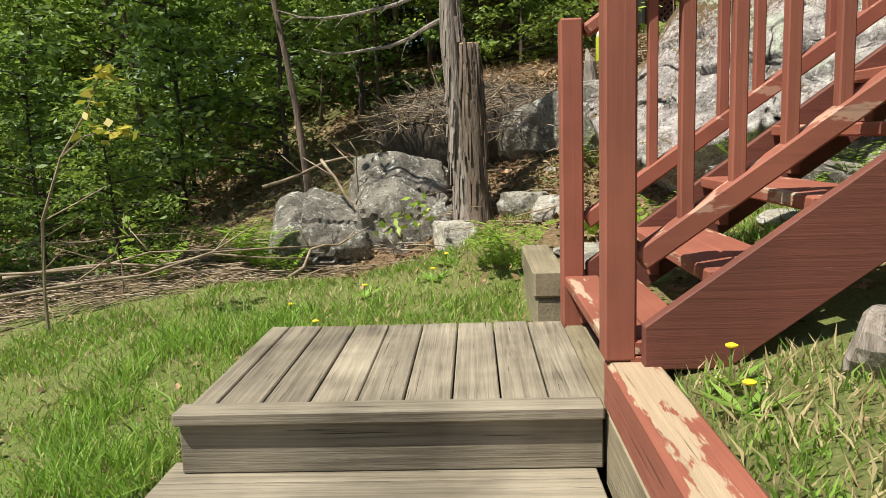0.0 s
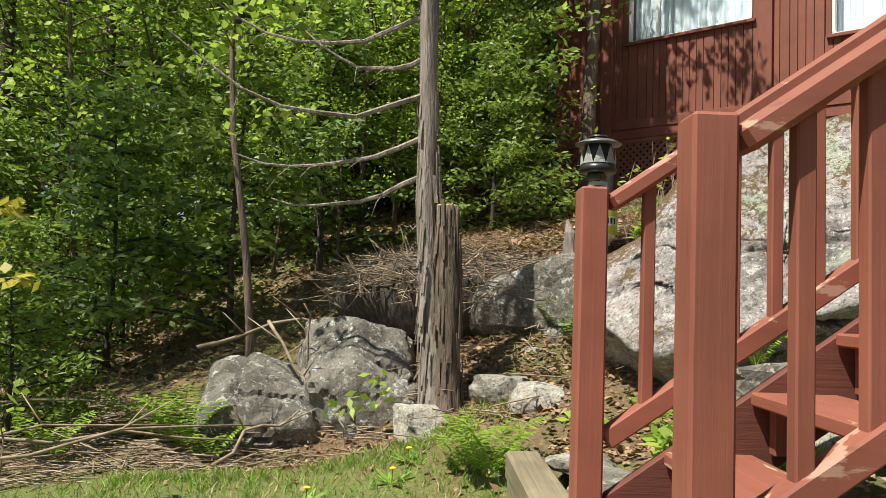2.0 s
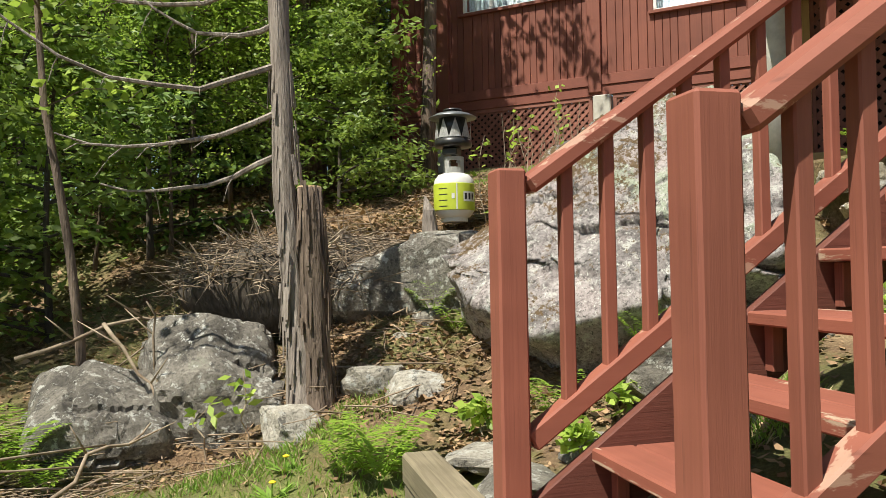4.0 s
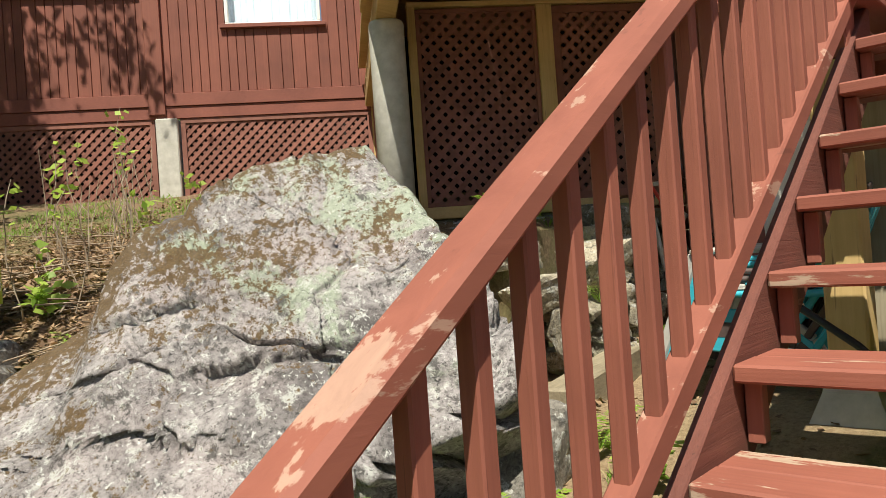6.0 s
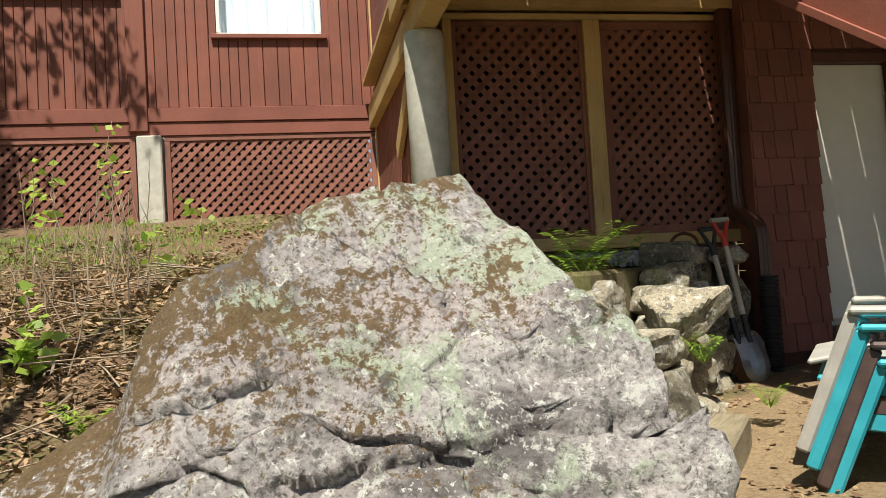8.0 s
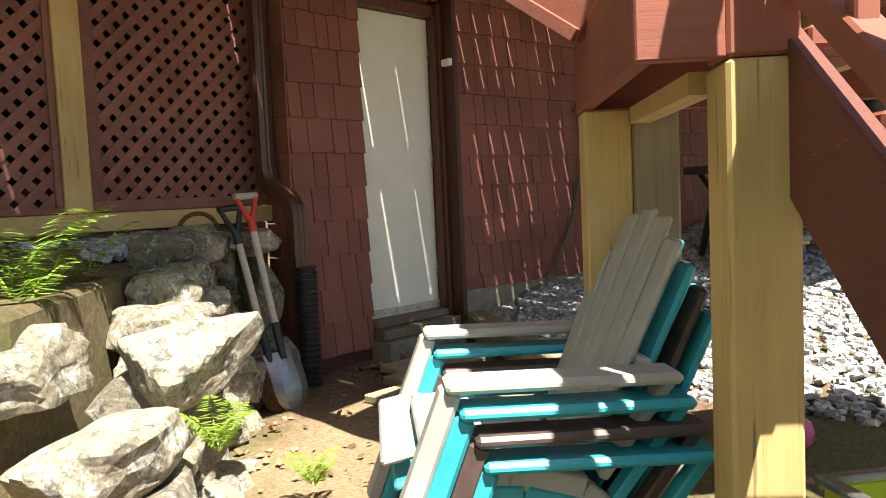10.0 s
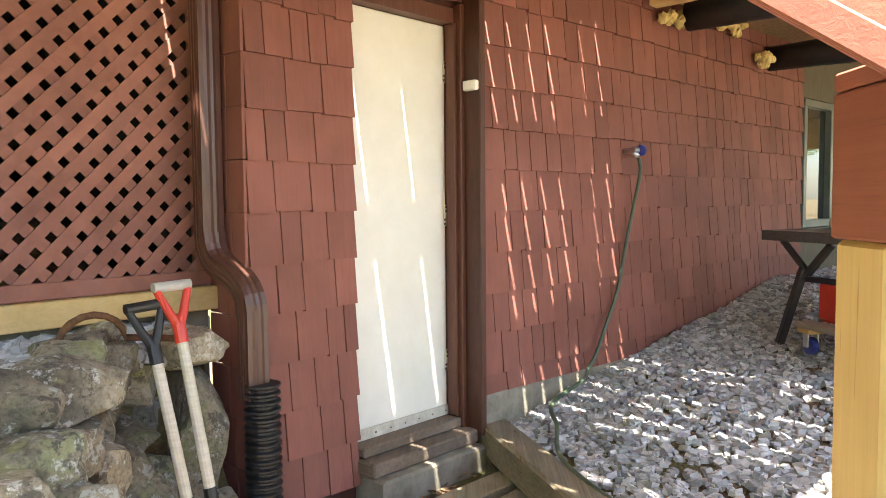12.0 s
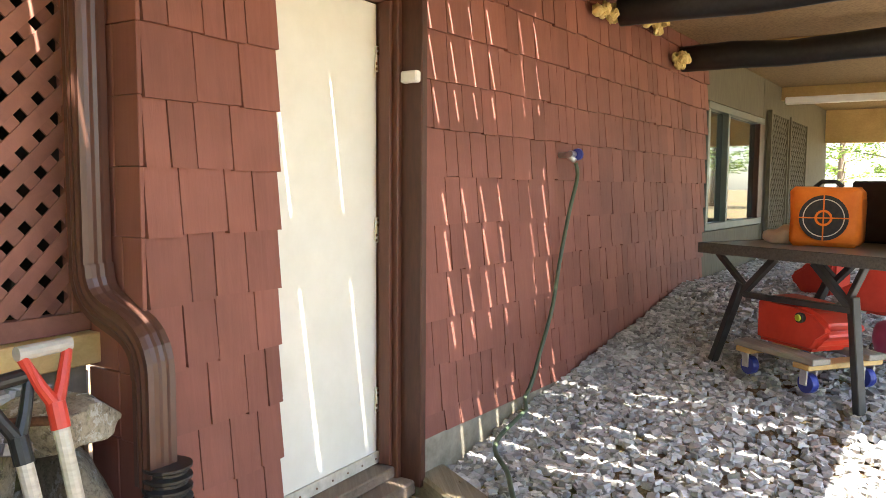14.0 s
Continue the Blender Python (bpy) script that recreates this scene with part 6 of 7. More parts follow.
young = [tree("young_hemlock", "young hemlock with low green sprays", 2.6, 0.03, 0.05, 1.0, 30, 120, 0.10, 0.02, needle_green if i else cedar_green, bark_dark, 110 + i, 0.3, 0.10) for i in range(2)]
slim = tree("slender_cedar", "crooked slender cedar before the house corner", 9.0, 0.10, 0.50, 1.5, 24, 75, 0.12, 0.03, cedar_green, bark, 131, 0.15, 0.14, (0.3, 0.2))
gt = random.Random(77)


def plant(src, x, y, s=1.0, first=False):
    m = Matrix.Translation((x, y, ground_height(x, y))) @ Matrix.Rotation(gt.uniform(0, math.tau), 4, "Z")
    if first:
        src.matrix_basis = m
        return src
    c = copy_thing(src, m)
    c.scale = (s, s, s)
    return c


spots = []


def free(x, y, gap):
    if any((x - a) ** 2 + (y - b) ** 2 < gap * gap for a, b in spots):
        return False
    u, w = in_house(x, y)
    return not (u > -7.2 and w > 9.3) and not (x > -1.2 and w < 10 and u > -6.0)


planted = {}
for kind, count, box_, gap in ((hemlock, 14, (-11, 1.5, 9.4, 19), 1.6), (cedar, 10, (-10, 2.5, 9.0, 18), 1.7), (maple, 26, (-9, 1.2, 9.4, 15), 0.9), (young, 16, (-7, 0.2, 7.4, 12), 0.9)):
    n = tries = 0
    while n < count and tries < 4000:
        tries += 1
        x, y = gt.uniform(box_[0], box_[1]), gt.uniform(box_[2], box_[3])
        if x > -1.5 and y < 8.3 or y < 7.0 and x > -2.6 or y < 5.8 + 0.0 * x:
            continue
        if free(x, y, gap):
            spots.append((x, y))
            src = kind[n % 2]
            plant(src, x, y, gt.uniform(0.75, 1.15), n < 2)
            n += 1
for i in range(10):
    x, y = gt.uniform(-6.8, -2.4), gt.uniform(7.8, 10.2)
    plant(maple[i % 2], x, y, gt.uniform(0.26, 0.5))
for i in range(16):
    x = -2.5 + i * 0.33
    y = gt.uniform(13.5, 16.5)
    if in_house(x, y)[0] < -7.6:
        plant((young + cedar)[i % 4], x, y, 1.4 if i % 4 < 2 else 0.7)
for src, x, y, s in ((maple[0], -0.8, 8.7, 0.4), (maple[1], 0.1, 9.3, 0.42), (maple[0], -0.3, 10.2, 0.5), (maple[1], 0.7, 9.9, 0.42), (maple[0], -1.5, 9.0, 0.38), (maple[1], 0.9, 11.0, 0.5), (young[0], 0.75, 8.9, 0.8), (young[0], 1.05, 9.7, 0.95), (young[0], 0.35, 9.5, 0.85), (maple[1], 1.15, 10.5, 0.55), (maple[0], 0.75, 10.9, 0.6), (maple[1], 0.35, 10.3, 0.5), (slim, 0.3, 10.6, 1.0), (slim, 0.2, 12.5, 1.2), (young[0], -2.3, 5.6, 0.55), (young[1], -3.0, 5.9, 0.7), (young[0], -3.9, 5.5, 0.8), (young[1], -2.9, 5.0, 0.45)):
    plant(src, x, y, s)
slim.matrix_basis = Matrix.Translation((2.01, 10.35, ground_height(2.01, 10.35)))
# a tall tree added out of view, its high crown keeps the wood floor in shade
plant(tall[0], -5.3, 5.3, 1.0, True)
# more trees added all round, mostly unseen, for the window panes to reflect
for i in range(95):
    a = radians(gt.uniform(20, 345))
    r = gt.uniform(19, 36)
    x, y = 2 + r * math.cos(a), 5 + r * math.sin(a)
    if -0.2 < in_house(x, y)[1] - 9 and in_house(x, y)[0] > -7:
        continue
    plant((hemlock + cedar)[i % 4], x, y, gt.uniform(0.9, 1.5))
for i in range(60):
    x, y = gt.uniform(-24, 6), gt.uniform(17, 32)
    if free(x, y, 0.8):
        spots.append((x, y))
        plant((hemlock + cedar + maple)[i % 6], x, y, gt.uniform(1.0, 1.5))

# the cut tree by the boulders, with dead boughs
ct = thing("dead_tree", "bare grey tree with peeling bark and one sawn-off stem", "tree", at=(0.17, 5.62, 0.15))
bm = tube([(0.17, 5.62, -0.05), (0.165, 5.62, 0.10), (0.15, 5.63, 0.3), (0.125, 5.65, 0.7), (0.095, 5.67, 1.05), (0.065, 5.69, 1.4), (0.055, 5.71, 2.0), (0.03, 5.73, 3.0), (0.0, 5.75, 5.0), (-0.05, 5.8, 7.5)], [0.16, 0.115, 0.085, 0.074, 0.068, 0.064, 0.058, 0.052, 0.04, 0.012], 18)
bmesh.ops.subdivide_edges(bm, edges=bm.edges, cuts=2)
for v in bm.verts:
    v.co += Vector((noise.noise(v.co * 9), noise.noise(v.co * 9 + Vector((7, 0, 0))), 0)) * 0.024
part("trunk", bm, bark_pale, ct, smooth=True)
bm = tube([(0.24, 5.60, -0.05), (0.235, 5.60, 0.12), (0.225, 5.59, 0.45), (0.205, 5.585, 0.95), (0.195, 5.58, 1.355)], [0.15, 0.105, 0.078, 0.07, 0.066], 16)
bmesh.ops.subdivide_edges(bm, edges=bm.edges, cuts=2)
for v in bm.verts:
    if v.co.z < 1.35:
        v.co += Vector((noise.noise(v.co * 11), noise.noise(v.co * 11 + Vector((7, 0, 0))), 0)) * 0.024
part("sawn_stem", bm, bark, ct, smooth=True)
rb1 = random.Random(29)
for x0, y0, z0, x1, y1, z1, r0, r1, count, mat in ((0.165, 5.62, 0.1, 0.055, 5.71, 2.0, 0.10, 0.058, 70, bark_pale), (0.235, 5.60, 0.1, 0.195, 5.58, 1.33, 0.095, 0.066, 60, bark)):
    bm = bmesh.new()
    for _ in range(count):
        t, a = rb1.random(), rb1.uniform(math.pi * 0.8, math.tau + 0.6)
        r = r0 + (r1 - r0) * t
        c = Vector((x0, y0, z0)).lerp(Vector((x1, y1, z1)), t) + Vector((math.cos(a) * r, math.sin(a) * r, 0))
        o = Vector((math.cos(a), math.sin(a), 0))
        h = rb1.uniform(0.04, 0.13)
        curl = rb1.uniform(0.004, 0.022)
        beam(c + o * curl - Vector((0, 0, h)), c + o * 0.002 + Vector((rb1.uniform(-0.01, 0.01), 0, h)), rb1.uniform(0.008, 0.024), 0.004, 0.0, bm, tuple(o))
    tagged(part("bark", bm, mat, ct, "peeling strips of bark"), kind="stuff")
part("cut_face", lathe([(0.066, 1.356), (0.062, 1.364)], 16, None, Matrix.Translation((0.194, 5.58, 0))), cut_wood, ct, "pale sawn end grain")
rb2 = random.Random(13)
for z, ln, up in ((1.56, 0.95, -0.1), (1.80, 1.15, -0.05), (2.06, 1.6, 0.25), (2.30, 0.8, 0.3), (2.56, 1.5, 0.2), (2.75, 0.9, 0.1), (1.25, 0.12, 0.1), (1.05, 0.1, 0.0)):
    q = [Vector((0.06, 5.71, z))]
    a = radians(rb2.uniform(165, 200))
    for k in range(1, 8):
        t = k / 7
        q.append(Vector((0.06 + math.cos(a) * ln * t, 5.71 + math.sin(a) * ln * t * 0.6, z + (-0.18 * math.sin(t * 2.6) + up * t * t) * ln)) + Vector((0, rb2.uniform(-0.02, 0.02), rb2.uniform(-0.015, 0.015))))
    bm = tube(q, [0.016 * (1 - 0.85 * k / 7) * min(1, ln + 0.2) + 0.002 for k in range(8)], 6)
    for k in range(2, 7):
        if ln > 0.5:
            d = Vector((rb2.uniform(-0.5, 0.1), rb2.uniform(-0.4, 0.4), rb2.uniform(-0.5, 0.2))) * 0.35
            tube([q[k], q[k] + d * 0.5, q[k] + d + Vector((0, 0, -0.04))], [0.004, 0.003, 0.0015], 4, bm)
    part("bough", bm, bark_pale, ct)

# slender saplings near the lawn
sp = thing("sapling", "slender bare-stemmed sapling with fresh leaves above", "sapling", at=(-1.12, 6.48, 0.2))
q = [(-1.11, 6.48, 0.0), (-1.13, 6.48, 0.5), (-1.19, 6.5, 1.05), (-1.24, 6.5, 1.4), (-1.33, 6.5, 1.95), (-1.38, 6.55, 2.6), (-1.36, 6.6, 3.6), (-1.3, 6.7, 4.6)]
part("stem", tube(q, [0.034, 0.03, 0.027, 0.025, 0.022, 0.018, 0.012, 0.005], 9), bark, sp, smooth=True)
g = np.random.default_rng(5)
br = []
bm = bmesh.new()
for k in range(26):
    z = g.uniform(1.9, 4.5)
    a = g.uniform(0, math.tau)
    p0 = Vector((-1.35, 6.55, z))
    p1 = p0 + Vector((math.cos(a), math.sin(a), 0.15)) * g.uniform(0.5, 1.4)
    br.append([tuple(p0), tuple(p0.lerp(p1, 0.5) + Vector((0, 0, 0.06))), tuple(p1)])
    tube(br[-1], [0.008, 0.005, 0.002], 4, bm)
part("twigs", bm, bark, sp)
ob = new("leaves", leafy(br, g, 60, 0.10, 0.085, 0.036, "leaves", leaf_green, 0.1))
ob.parent = sp
ob.matrix_parent_inverse = world_of(sp).inverted()
s2 = thing("seedling", "thin bent seedling with a few yellow-green leaves", "sapling", at=(-2.1, 4.3, -0.25))
q = [(-2.08, 4.3, -0.35), (-2.05, 4.25, 0.0), (-1.99, 4.2, 0.4), (-1.86, 4.2, 0.72), (-1.70, 4.2, 0.95), (-1.62, 4.2, 1.12)]
part("stem", tube(q, [0.011, 0.01, 0.008, 0.007, 0.005, 0.003], 6), twig_mat, s2)
part("twig", tube([q[3], (-1.70, 4.15, 0.82), (-1.50, 4.12, 0.85)], [0.005, 0.004, 0.002], 5), twig_mat, s2)
part("twig", tube([q[2], (-1.86, 4.3, 0.48), (-1.74, 4.4, 0.56)], [0.005, 0.004, 0.002], 5), twig_mat, s2)
yel = leaf_material("yellow_green_leaves", (0.35, 0.30, 0.04), (0.55, 0.45, 0.08))
ob = new("leaves", leafy([[q[4], q[5], (-1.58, 4.2, 1.16)], [(-1.62, 4.13, 0.84), (-1.50, 4.12, 0.85), (-1.47, 4.12, 0.85)]], g, 26, 0.035, 0.07, 0.024, "leaves", yel, 0.2))
ob.parent = s2
ob.matrix_parent_inverse = world_of(s2).inverted()


# ---- ferns, weeds, dandelions ----
def fern(x, y, z, size, fronds, seed):
    g = np.random.default_rng(seed)
    P, A, S, L, Wd = [], [], [], [], []
    for f in range(fronds):
        a = f * math.tau / fronds + g.uniform(-0.3, 0.3)
        ln = size * g.uniform(0.75, 1.1)
        out = np.array([math.cos(a), math.sin(a), 0])
        side = np.array([-math.sin(a), math.cos(a), 0])
        for k in range(17):
            t = 0.12 + 0.88 * k / 16
            c = np.array([x, y, z]) + out * ln * 0.62 * t + np.array([0, 0, ln * (1.35 * t - 0.72 * t * t)])
            wl = ln * 0.24 * math.sin(math.pi * min(1, 0.12 + 0.88 * t) ** 0.8) + 0.008
            for s in (1, -1):
                P.append(c)
                A.append(side * s + out * 0.45 + np.array([0, 0, g.uniform(-0.25, 0.15)]))
                S.append(out)
                L.append(wl)
                Wd.append(ln * 0.027)
        P.append(np.array([x, y, z]))
        A.append(out * 0.75 + np.array([0, 0, 0.7]))
        S.append(side)
        L.append(ln * 0.55)
        Wd.append(0.004)
    me = blades(np.array(P), unit(np.array(A, float)), np.array(S), np.array(L), np.array(Wd), "fern", fern_green)
    tagged(new("fern", me), "bright green fern with arching fronds", "fern", "ferns")


for i, (x, y, s, n) in enumerate(((0.40, 4.66, 0.46, 11), (0.28, 4.82, 0.34, 8), (-1.32, 5.72, 0.52, 13), (-1.62, 5.9, 0.46, 11), (-1.12, 5.55, 0.34, 9), (-1.9, 5.3, 0.4, 9), (1.20, 4.60, 0.36, 8), (0.98, 6.05, 0.34, 8), (1.05, 5.75, 0.28, 7), (2.05, 4.25, 0.3, 8), (1.75, 4.12, 0.24, 7), (2.75, 4.35, 0.26, 7), (1.72, 6.35, 0.3, 8), (2.95, 2.1, 0.3, 7), (3.0, 3.9, 0.2, 7))):
    fern(x, y, ground_height(x, y) - 0.01, s, n, 200 + i)
for i, (x, y, z, s) in enumerate(((3.72, 5.42, 1.46, 0.34), (4.02, 5.52, 1.54, 0.40), (4.25, 5.5, 1.55, 0.3), (3.86, 5.5, 1.54, 0.34), (3.72, 4.86, 1.12, 0.2), (4.12, 4.70, 0.86, 0.16), (1.62, 4.62, 0.55, 0.26))):
    fern(x, y, z, s, 8, 260 + i)


def weed(x, y, h, seed, leafy_n=15):
    g = np.random.default_rng(seed)
    z = ground_height(x, y)
    th = thing("weed", "tall thin weed with small green leaves", "plant", "weeds on the bank", at=(x, y, z))
    q = [(x, y, z - 0.03)]
    for k in range(1, 6):
        q.append((x + g.normal(0, 0.03) * k / 3, y + g.normal(0, 0.03) * k / 3, z + h * k / 5))
    part("stem", tube(q, [0.006, 0.005, 0.004, 0.004, 0.003, 0.0015], 5), twig_mat, th)
    ob = new("leaves", leafy([q[2:]], g, leafy_n, 0.035, 0.075, 0.024, "leaves", leaf_green, 0.1))
    ob.parent = th
    ob.matrix_parent_inverse = world_of(th).inverted()


for i, (x, y, h) in enumerate(((2.75, 8.1, 0.95), (2.35, 8.3, 0.75), (2.15, 7.7, 0.65), (3.1, 8.7, 0.8), (1.9, 7.9, 0.6), (2.6, 7.5, 0.5), (1.75, 7.1, 0.35), (3.3, 8.0, 0.4), (-0.15, 5.55, 0.42), (-0.35, 5.6, 0.35), (2.9, 9.2, 0.7), (-1.95, 4.9, 0.5))):
    weed(x, y, h, 300 + i)
for i, (x, y) in enumerate(((1.75, 6.95), (1.05, 4.05), (1.35, 4.3), (0.9, 4.75), (2.55, 4.05))):
    weed(x, y, 0.16, 330 + i, 60)

for i in range(26):
    x, y = 1.75 + 0.06 * i + gt.uniform(-0.2, 0.2), 7.0 + 0.07 * i + gt.uniform(-0.5, 0.5)
    z = ground_height(x, y)
    h = gt.uniform(0.3, 0.85)
    q = [Vector((x, y, z - 0.02))]
    for k in range(1, 5):
        q.append(q[-1] + Vector((gt.uniform(-0.045, 0.045), gt.uniform(-0.045, 0.045), h / 4)))
    bm = tube(q, [0.0045, 0.004, 0.0035, 0.003, 0.0015], 5)
    for k in (2, 3):
        tube([q[k], q[k] + Vector((gt.uniform(-0.08, 0.08), gt.uniform(-0.08, 0.08), 0.09))], [0.0025, 0.001], 4, bm)
    single("dry_stalk", bm, twig_mat, "dry upright weed stalk on the bank", "plant", "dry stalks on the bank")

petal = plain("dandelion_yellow", (0.75, 0.50, 0.01), (0.85, 0.62, 0.03), 80, 0.8)
for i, (x, y) in enumerate(((0.82, 2.30), (0.80, 2.12), (-0.42, 4.55), (0.02, 5.0), (-0.75, 4.2), (-0.05, 4.75), (-0.55, 3.85))):
    z = ground_height(x, y)
    h = 0.10 if i == 0 else 0.07
    th = thing("dandelion", "yellow dandelion flower in the grass", "flower", "dandelions", at=(x, y, z))
    part("stem", tube([(x, y, z - 0.02), (x + 0.005, y, z + h)], 0.003, 6), grass_green, th)
    part("flower_head", lathe([(0.005, -0.003), (0.015, 0.001), (0.016, 0.005), (0.008, 0.009)], 14, None, Matrix.Translation((x + 0.005, y, z + h))), petal, th)
    ga = np.random.default_rng(i)
    ang = ga.uniform(0, math.tau, 10)
    ax3 = np.stack([np.cos(ang), np.sin(ang), ga.uniform(0.2, 0.6, 10)], 1)
    ob = new("leaves", blades(np.repeat([[x, y, z]], 10, 0), unit(ax3), np.stack([-np.sin(ang), np.cos(ang), ang * 0], 1), ga.uniform(0.08, 0.14, 10), np.full(10, 0.014), "leaves", grass_green))
    ob.parent = th
    ob.matrix_parent_inverse = world_of(th).inverted()

# ---- grass, litter and twigs ----
gg = np.random.default_rng(9)


def scatter(n, x0, x1, y0, y1, keep):
    x, y = gg.uniform(x0, x1, n), gg.uniform(y0, y1, n)
    ok = np.array([keep(a, b) for a, b in zip(x, y)])
    x, y = x[ok], y[ok]
    return np.stack([x, y, np.array([ground_height(a, b) for a, b in zip(x, y)])], 1)


def grassy(x, y):
    if -0.70 < x < 0.70 and -4 < y < 3.53:
        return False
    if 0.42 < x < 0.6 and 3.5 < y < 4.4:
        return False
    c = noise.noise(Vector((x * 1.4, y * 1.4, 5))) + 0.5 * noise.noise(Vector((x * 5, y * 5, 1)))
    if x < 0.6:
        edge = 5.35 + 0.35 * x + 0.25 * noise.noise(Vector((x * 2, 0, 2)))
        return y < edge and (c > 0.02 or gg.random() < 0.2) and not (x < -1.1 and y > 4.1 + 0.9 * (x + 2.4) and gg.random() < 0.85)
    return (y < 2.42 and (c > 0.05 or gg.random() < 0.2)) or (3.6 < y < 4.3 and x < 2.6 and c > 0.12)


def grass(name, label, n, area, h, material, keep):
    p = scatter(n, *area, keep)
    k = len(p)
    a = unit(np.concatenate([gg.normal(0, 0.38, (k, 2)), np.ones((k, 1))], 1))
    s = unit(np.cross(a, gg.normal(0, 1, (k, 3))))
    bend = np.concatenate([gg.normal(0, 0.22, (k, 2)), np.full((k, 1), -0.08)], 1)
    me = blades(p - np.array([0, 0, 0.005]), a, s, h * gg.uniform(0.5, 1.4, k), np.full(k, 0.0028) * gg.uniform(0.7, 1.5, k), name, material, bend)
    tagged(new(name, me), label, "grass", kind="stuff")


grass("grass", "patchy green lawn grass", 140000, (-3.4, 2.8, 1.2, 6.0), 0.058, grass_green, grassy)
grass("grass", "tufts of longer grass along the platform", 3800, (-1.3, -0.6, 2.4, 4.2), 0.125, grass_green, grassy)
grass("dry_grass", "flattened straw-coloured dead grass", 60000, (-3.2, 3.2, 1.0, 6.2), 0.06, grass_dry, lambda x, y: grassy(x, y) or (0.72 < x < 3 and y < 2.42))


def house_bank(x, y):
    u, w = in_house(x, y)
    return 8.0 < w < 10.4 and -5.6 < u < -1.5 and noise.noise(Vector((x * 1.7, y * 1.7, 4))) > -0.15


grass("grass", "short green grass on the bank below the house", 22000, (1.2, 6.5, 5.5, 10.5), 0.05, grass_green, house_bank)


def bank(x, y):
    if -0.70 < x < 0.72 and y < 3.55 or (0.42 < x < 0.6 and 3.5 < y < 4.4):
        return False
    u, w = in_house(x, y)
    if w > 10.4 or (in_curb(x, y) > 0 and x > 4.6) or (u > -1.2 and w > 7.2):
        return False
    if x < 0.7 and y < 5.2 and gg.random() < 0.93:
        return False
    if 0.7 < x and y < 2.6 and gg.random() < 0.96 or x > 2.5 and y < 5.0 and gg.random() < 0.75:
        return False
    return noise.noise(Vector((x * 1.1, y * 1.1, 9))) > -0.35


def lay(name, label, n, area, size, mat, keep, wide=0.36):
    p = scatter(n, *area, keep)
    k = len(p)
    a = unit(np.concatenate([gg.normal(0, 1, (k, 2)), gg.normal(0, 0.28, (k, 1))], 1))
    s = unit(np.cross(a, gg.normal(0, 0.35, (k, 3)) + np.array([0, 0, 1.0])))
    L = size * gg.uniform(0.6, 1.4, k)
    me = blades(p + np.array([0, 0, 0.012]), a, s, L, L * wide, name, mat, np.concatenate([np.zeros((k, 2)), gg.normal(0.08, 0.15, (k, 1))], 1))
    tagged(new(name, me), label, "leaves", kind="stuff")


lay("leaf_litter", "brown dead leaves on the bank and wood floor", 30000, (-4.5, 5.5, 1.0, 9.5), 0.036, litter, bank)
lay("leaf_litter", "brown dead leaves under the trees", 16000, (-11, 2, 7, 15), 0.07, litter, lambda x, y: in_house(x, y)[1] < 10 or in_house(x, y)[0] < -7)
lay("needle_litter", "rust-brown needles on the brush pile and bank", 34000, (-1.2, 3.4, 5.3, 9.0), 0.07, litter, bank, 0.03)
lay("leaf_litter", "rust-brown dead leaves and needles heaped between the stones", 12000, (0.2, 3.4, 4.3, 8.2), 0.042, litter, bank)
lay("step_leaves", "dead leaves gathered before the door step", 420, (5.6, 6.6, 4.0, 5.1), 0.06, litter, lambda x, y: 7.2 < in_house(x, y)[1] < 7.5 and 1.2 < in_house(x, y)[0] < 2.2)

bp = thing("brush_pile", "mound of brown brush and twigs on the boulders", "brush pile", at=(0.4, 6.7, 0.6))
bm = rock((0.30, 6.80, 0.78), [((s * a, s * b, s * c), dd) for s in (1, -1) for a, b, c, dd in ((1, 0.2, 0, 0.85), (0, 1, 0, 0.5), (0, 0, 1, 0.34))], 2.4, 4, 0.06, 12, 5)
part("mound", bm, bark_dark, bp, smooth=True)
bm = bmesh.new()
rt = random.Random(17)
for _ in range(900):
    a, r = rt.uniform(0, math.tau), math.sqrt(rt.random())
    c = Vector((0.3 + 0.95 * r * math.cos(a), 6.75 + 0.6 * r * math.sin(a), 0.72 + 0.40 * math.sqrt(max(0, 1 - r * r)) + rt.uniform(-0.02, 0.05)))
    d = Vector((rt.gauss(0, 1), rt.gauss(0, 0.6), rt.gauss(-0.1, 0.35))).normalized() * rt.uniform(0.12, 0.5)
    w = rt.uniform(0.002, 0.006)
    tube([c - d * 0.5, c + Vector((0, 0, rt.uniform(-0.01, 0.03))), c + d * 0.5], [w, w * 0.8, w * 0.3], 4, bm, False)
tagged(part("brushwood", bm, twig_mat, bp), kind="stuff")

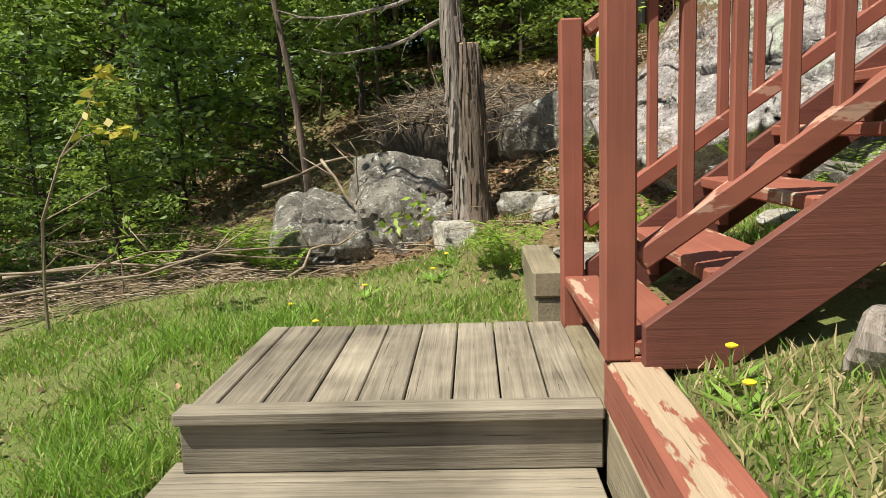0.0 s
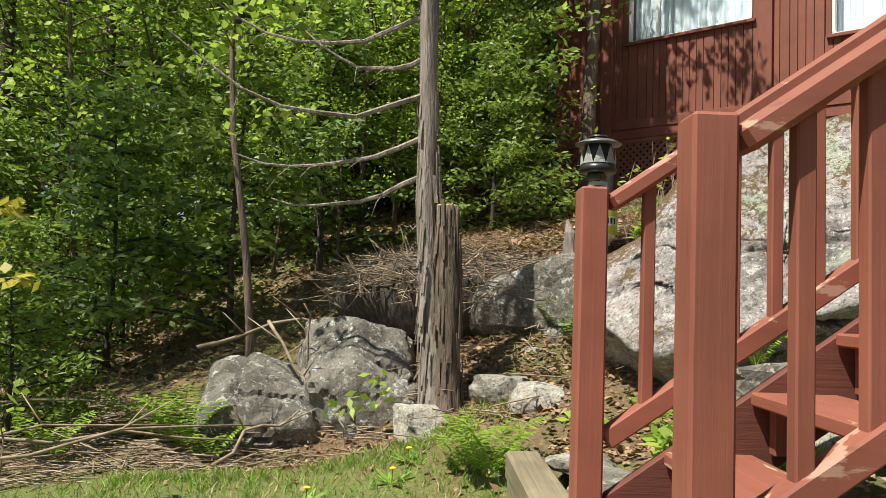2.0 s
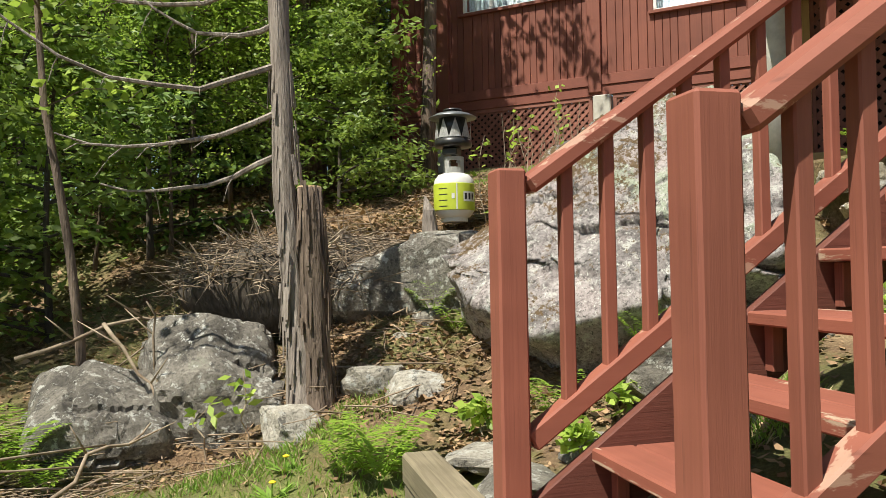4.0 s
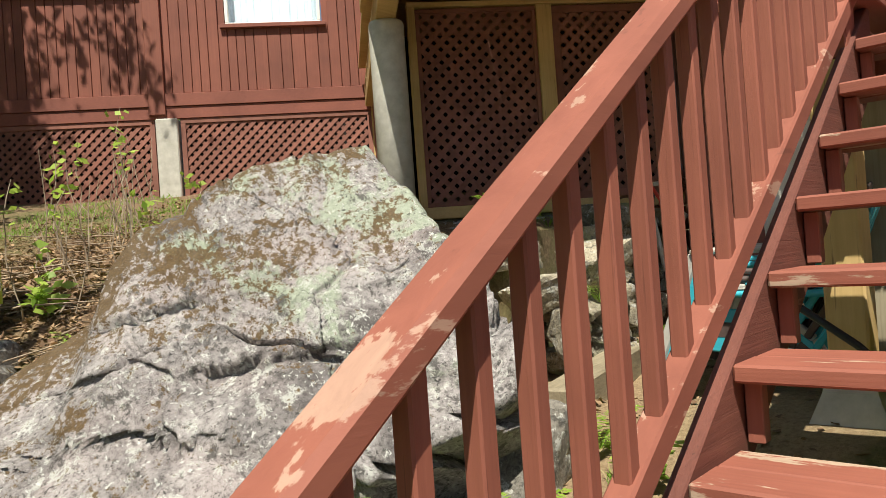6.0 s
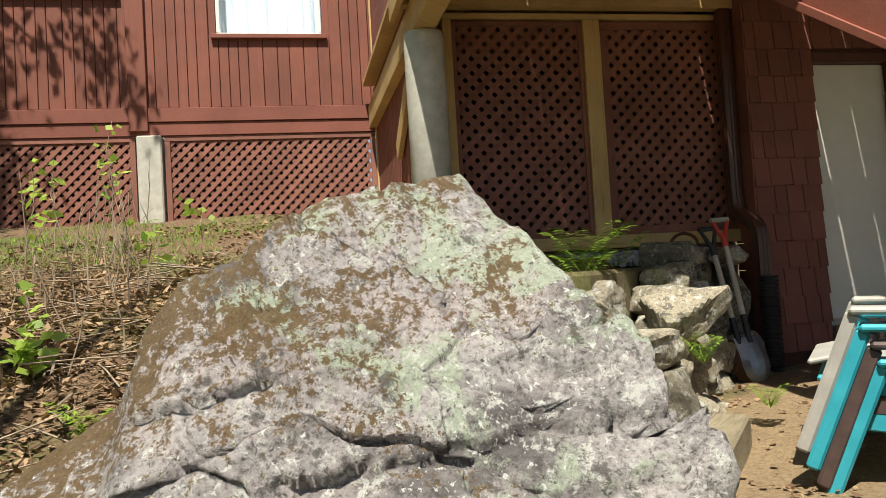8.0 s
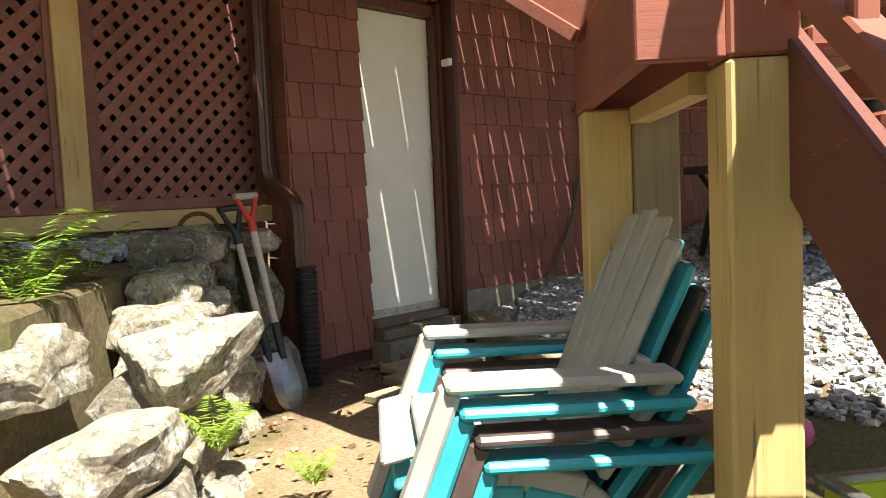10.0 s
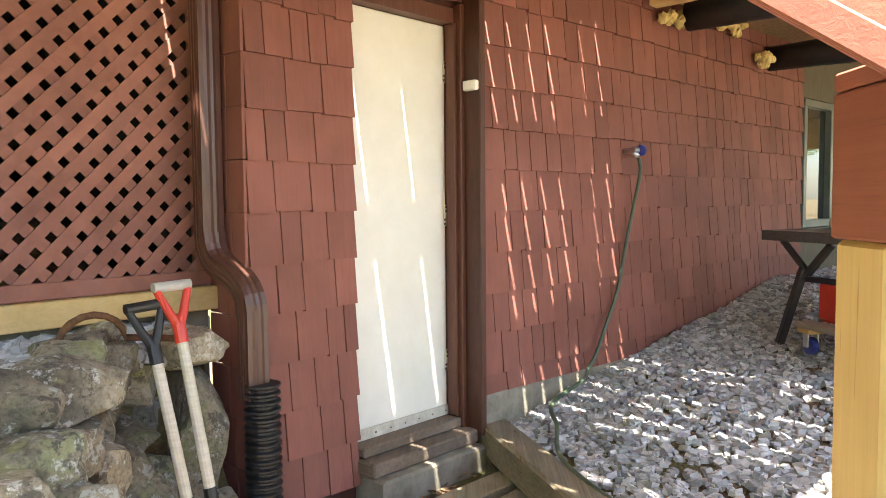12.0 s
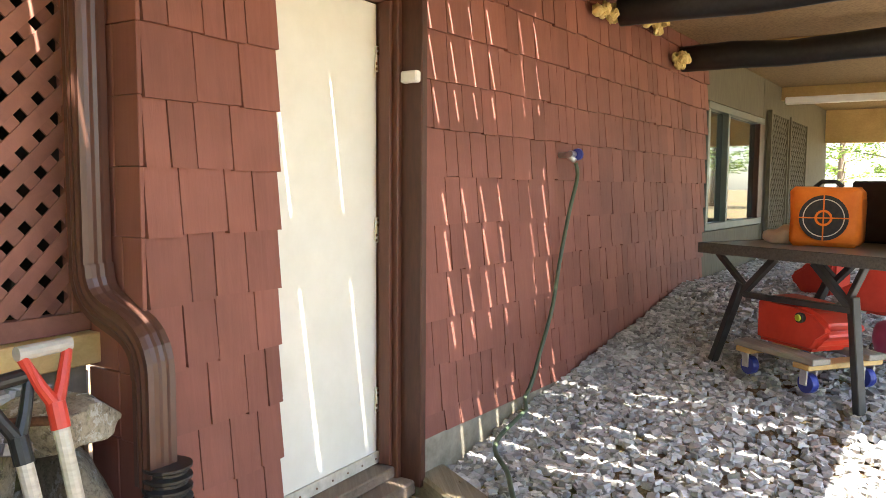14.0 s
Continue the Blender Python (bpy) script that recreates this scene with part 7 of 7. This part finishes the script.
bm = bmesh.new()
for _ in range(1700):
    if rt.random() < 0.72:
        x, y = rt.uniform(-3.6, -0.6), rt.uniform(3.9, 6.3)
        if y < 4.4 + 0.55 * (x + 2.4):
            continue
    else:
        x, y = rt.uniform(-0.4, 3.4), rt.uniform(5.2, 8.5)
    c = Vector((x, y, ground_height(x, y) + rt.uniform(0.005, 0.10) * rt.random()))
    a = rt.gauss(0.5, 0.7)
    d = Vector((math.cos(a), math.sin(a), rt.gauss(0, 0.10))).normalized() * rt.uniform(0.15, 0.75)
    w = rt.uniform(0.002, 0.0055)
    tube([c - d * 0.5, c + Vector((rt.uniform(-0.02, 0.02), 0, rt.uniform(0, 0.02))), c + d * 0.5], [w, w, w * 0.3], 4, bm, False)
single("twig_litter", bm, twig_mat, "dry grey twigs scattered over the ground", "twigs", kind="stuff")
for p0, p1, r in (((-2.75, 4.15, -0.05), (-0.85, 5.55, 0.05), 0.013), ((-2.9, 4.5, 0.0), (-1.3, 5.3, 0.08), 0.011), ((-2.6, 4.75, 0.02), (-0.9, 5.35, 0.0), 0.012), ((-3.1, 4.9, 0.1), (-1.6, 5.7, 0.12), 0.010), ((-1.45, 6.35, 0.42), (-0.45, 6.5, 0.62), 0.016), ((-0.95, 6.15, 0.62), (-0.55, 5.85, 0.05), 0.013), ((-1.0, 5.2, -0.1), (-0.6, 5.55, 0.14), 0.012), ((-0.1, 6.9, 0.8), (-0.9, 6.3, 0.35), 0.012), ((0.2, 7.0, 0.95), (-0.75, 6.6, 0.45), 0.009), ((-0.62, 6.0, 0.0), (-0.66, 5.98, 0.75), 0.011)):
    p0, p1 = Vector(p0), Vector(p1)
    q = [p0.lerp(p1, k / 6) + Vector((rt.uniform(-0.03, 0.03), rt.uniform(-0.03, 0.03), 0.10 * math.sin(k / 6 * math.pi) * rt.random())) for k in range(7)]
    bm = tube(q, [r * (1 - 0.6 * k / 6) for k in range(7)], 7)
    for k in (2, 4):
        d = Vector((rt.uniform(-0.3, 0.3), rt.uniform(-0.3, 0.3), 0.15))
        tube([q[k], q[k] + d * 0.6, q[k] + d], [r * 0.5, r * 0.35, r * 0.15], 5, bm)
    single("fallen_branch", bm, twig_mat, "dry fallen branch lying at the edge of the lawn", "branch", "fallen branches", smooth=True)
rg = thing("weathered_stump", "low grey weathered stump in the grass by the stairs", "stump", at=(1.15, 2.2, 0.15))
part("wood", some_stone(rk, (1.16, 2.22, 0.22), (0.24, 0.2, 0.24), 99, 3), bark_pale, rg)
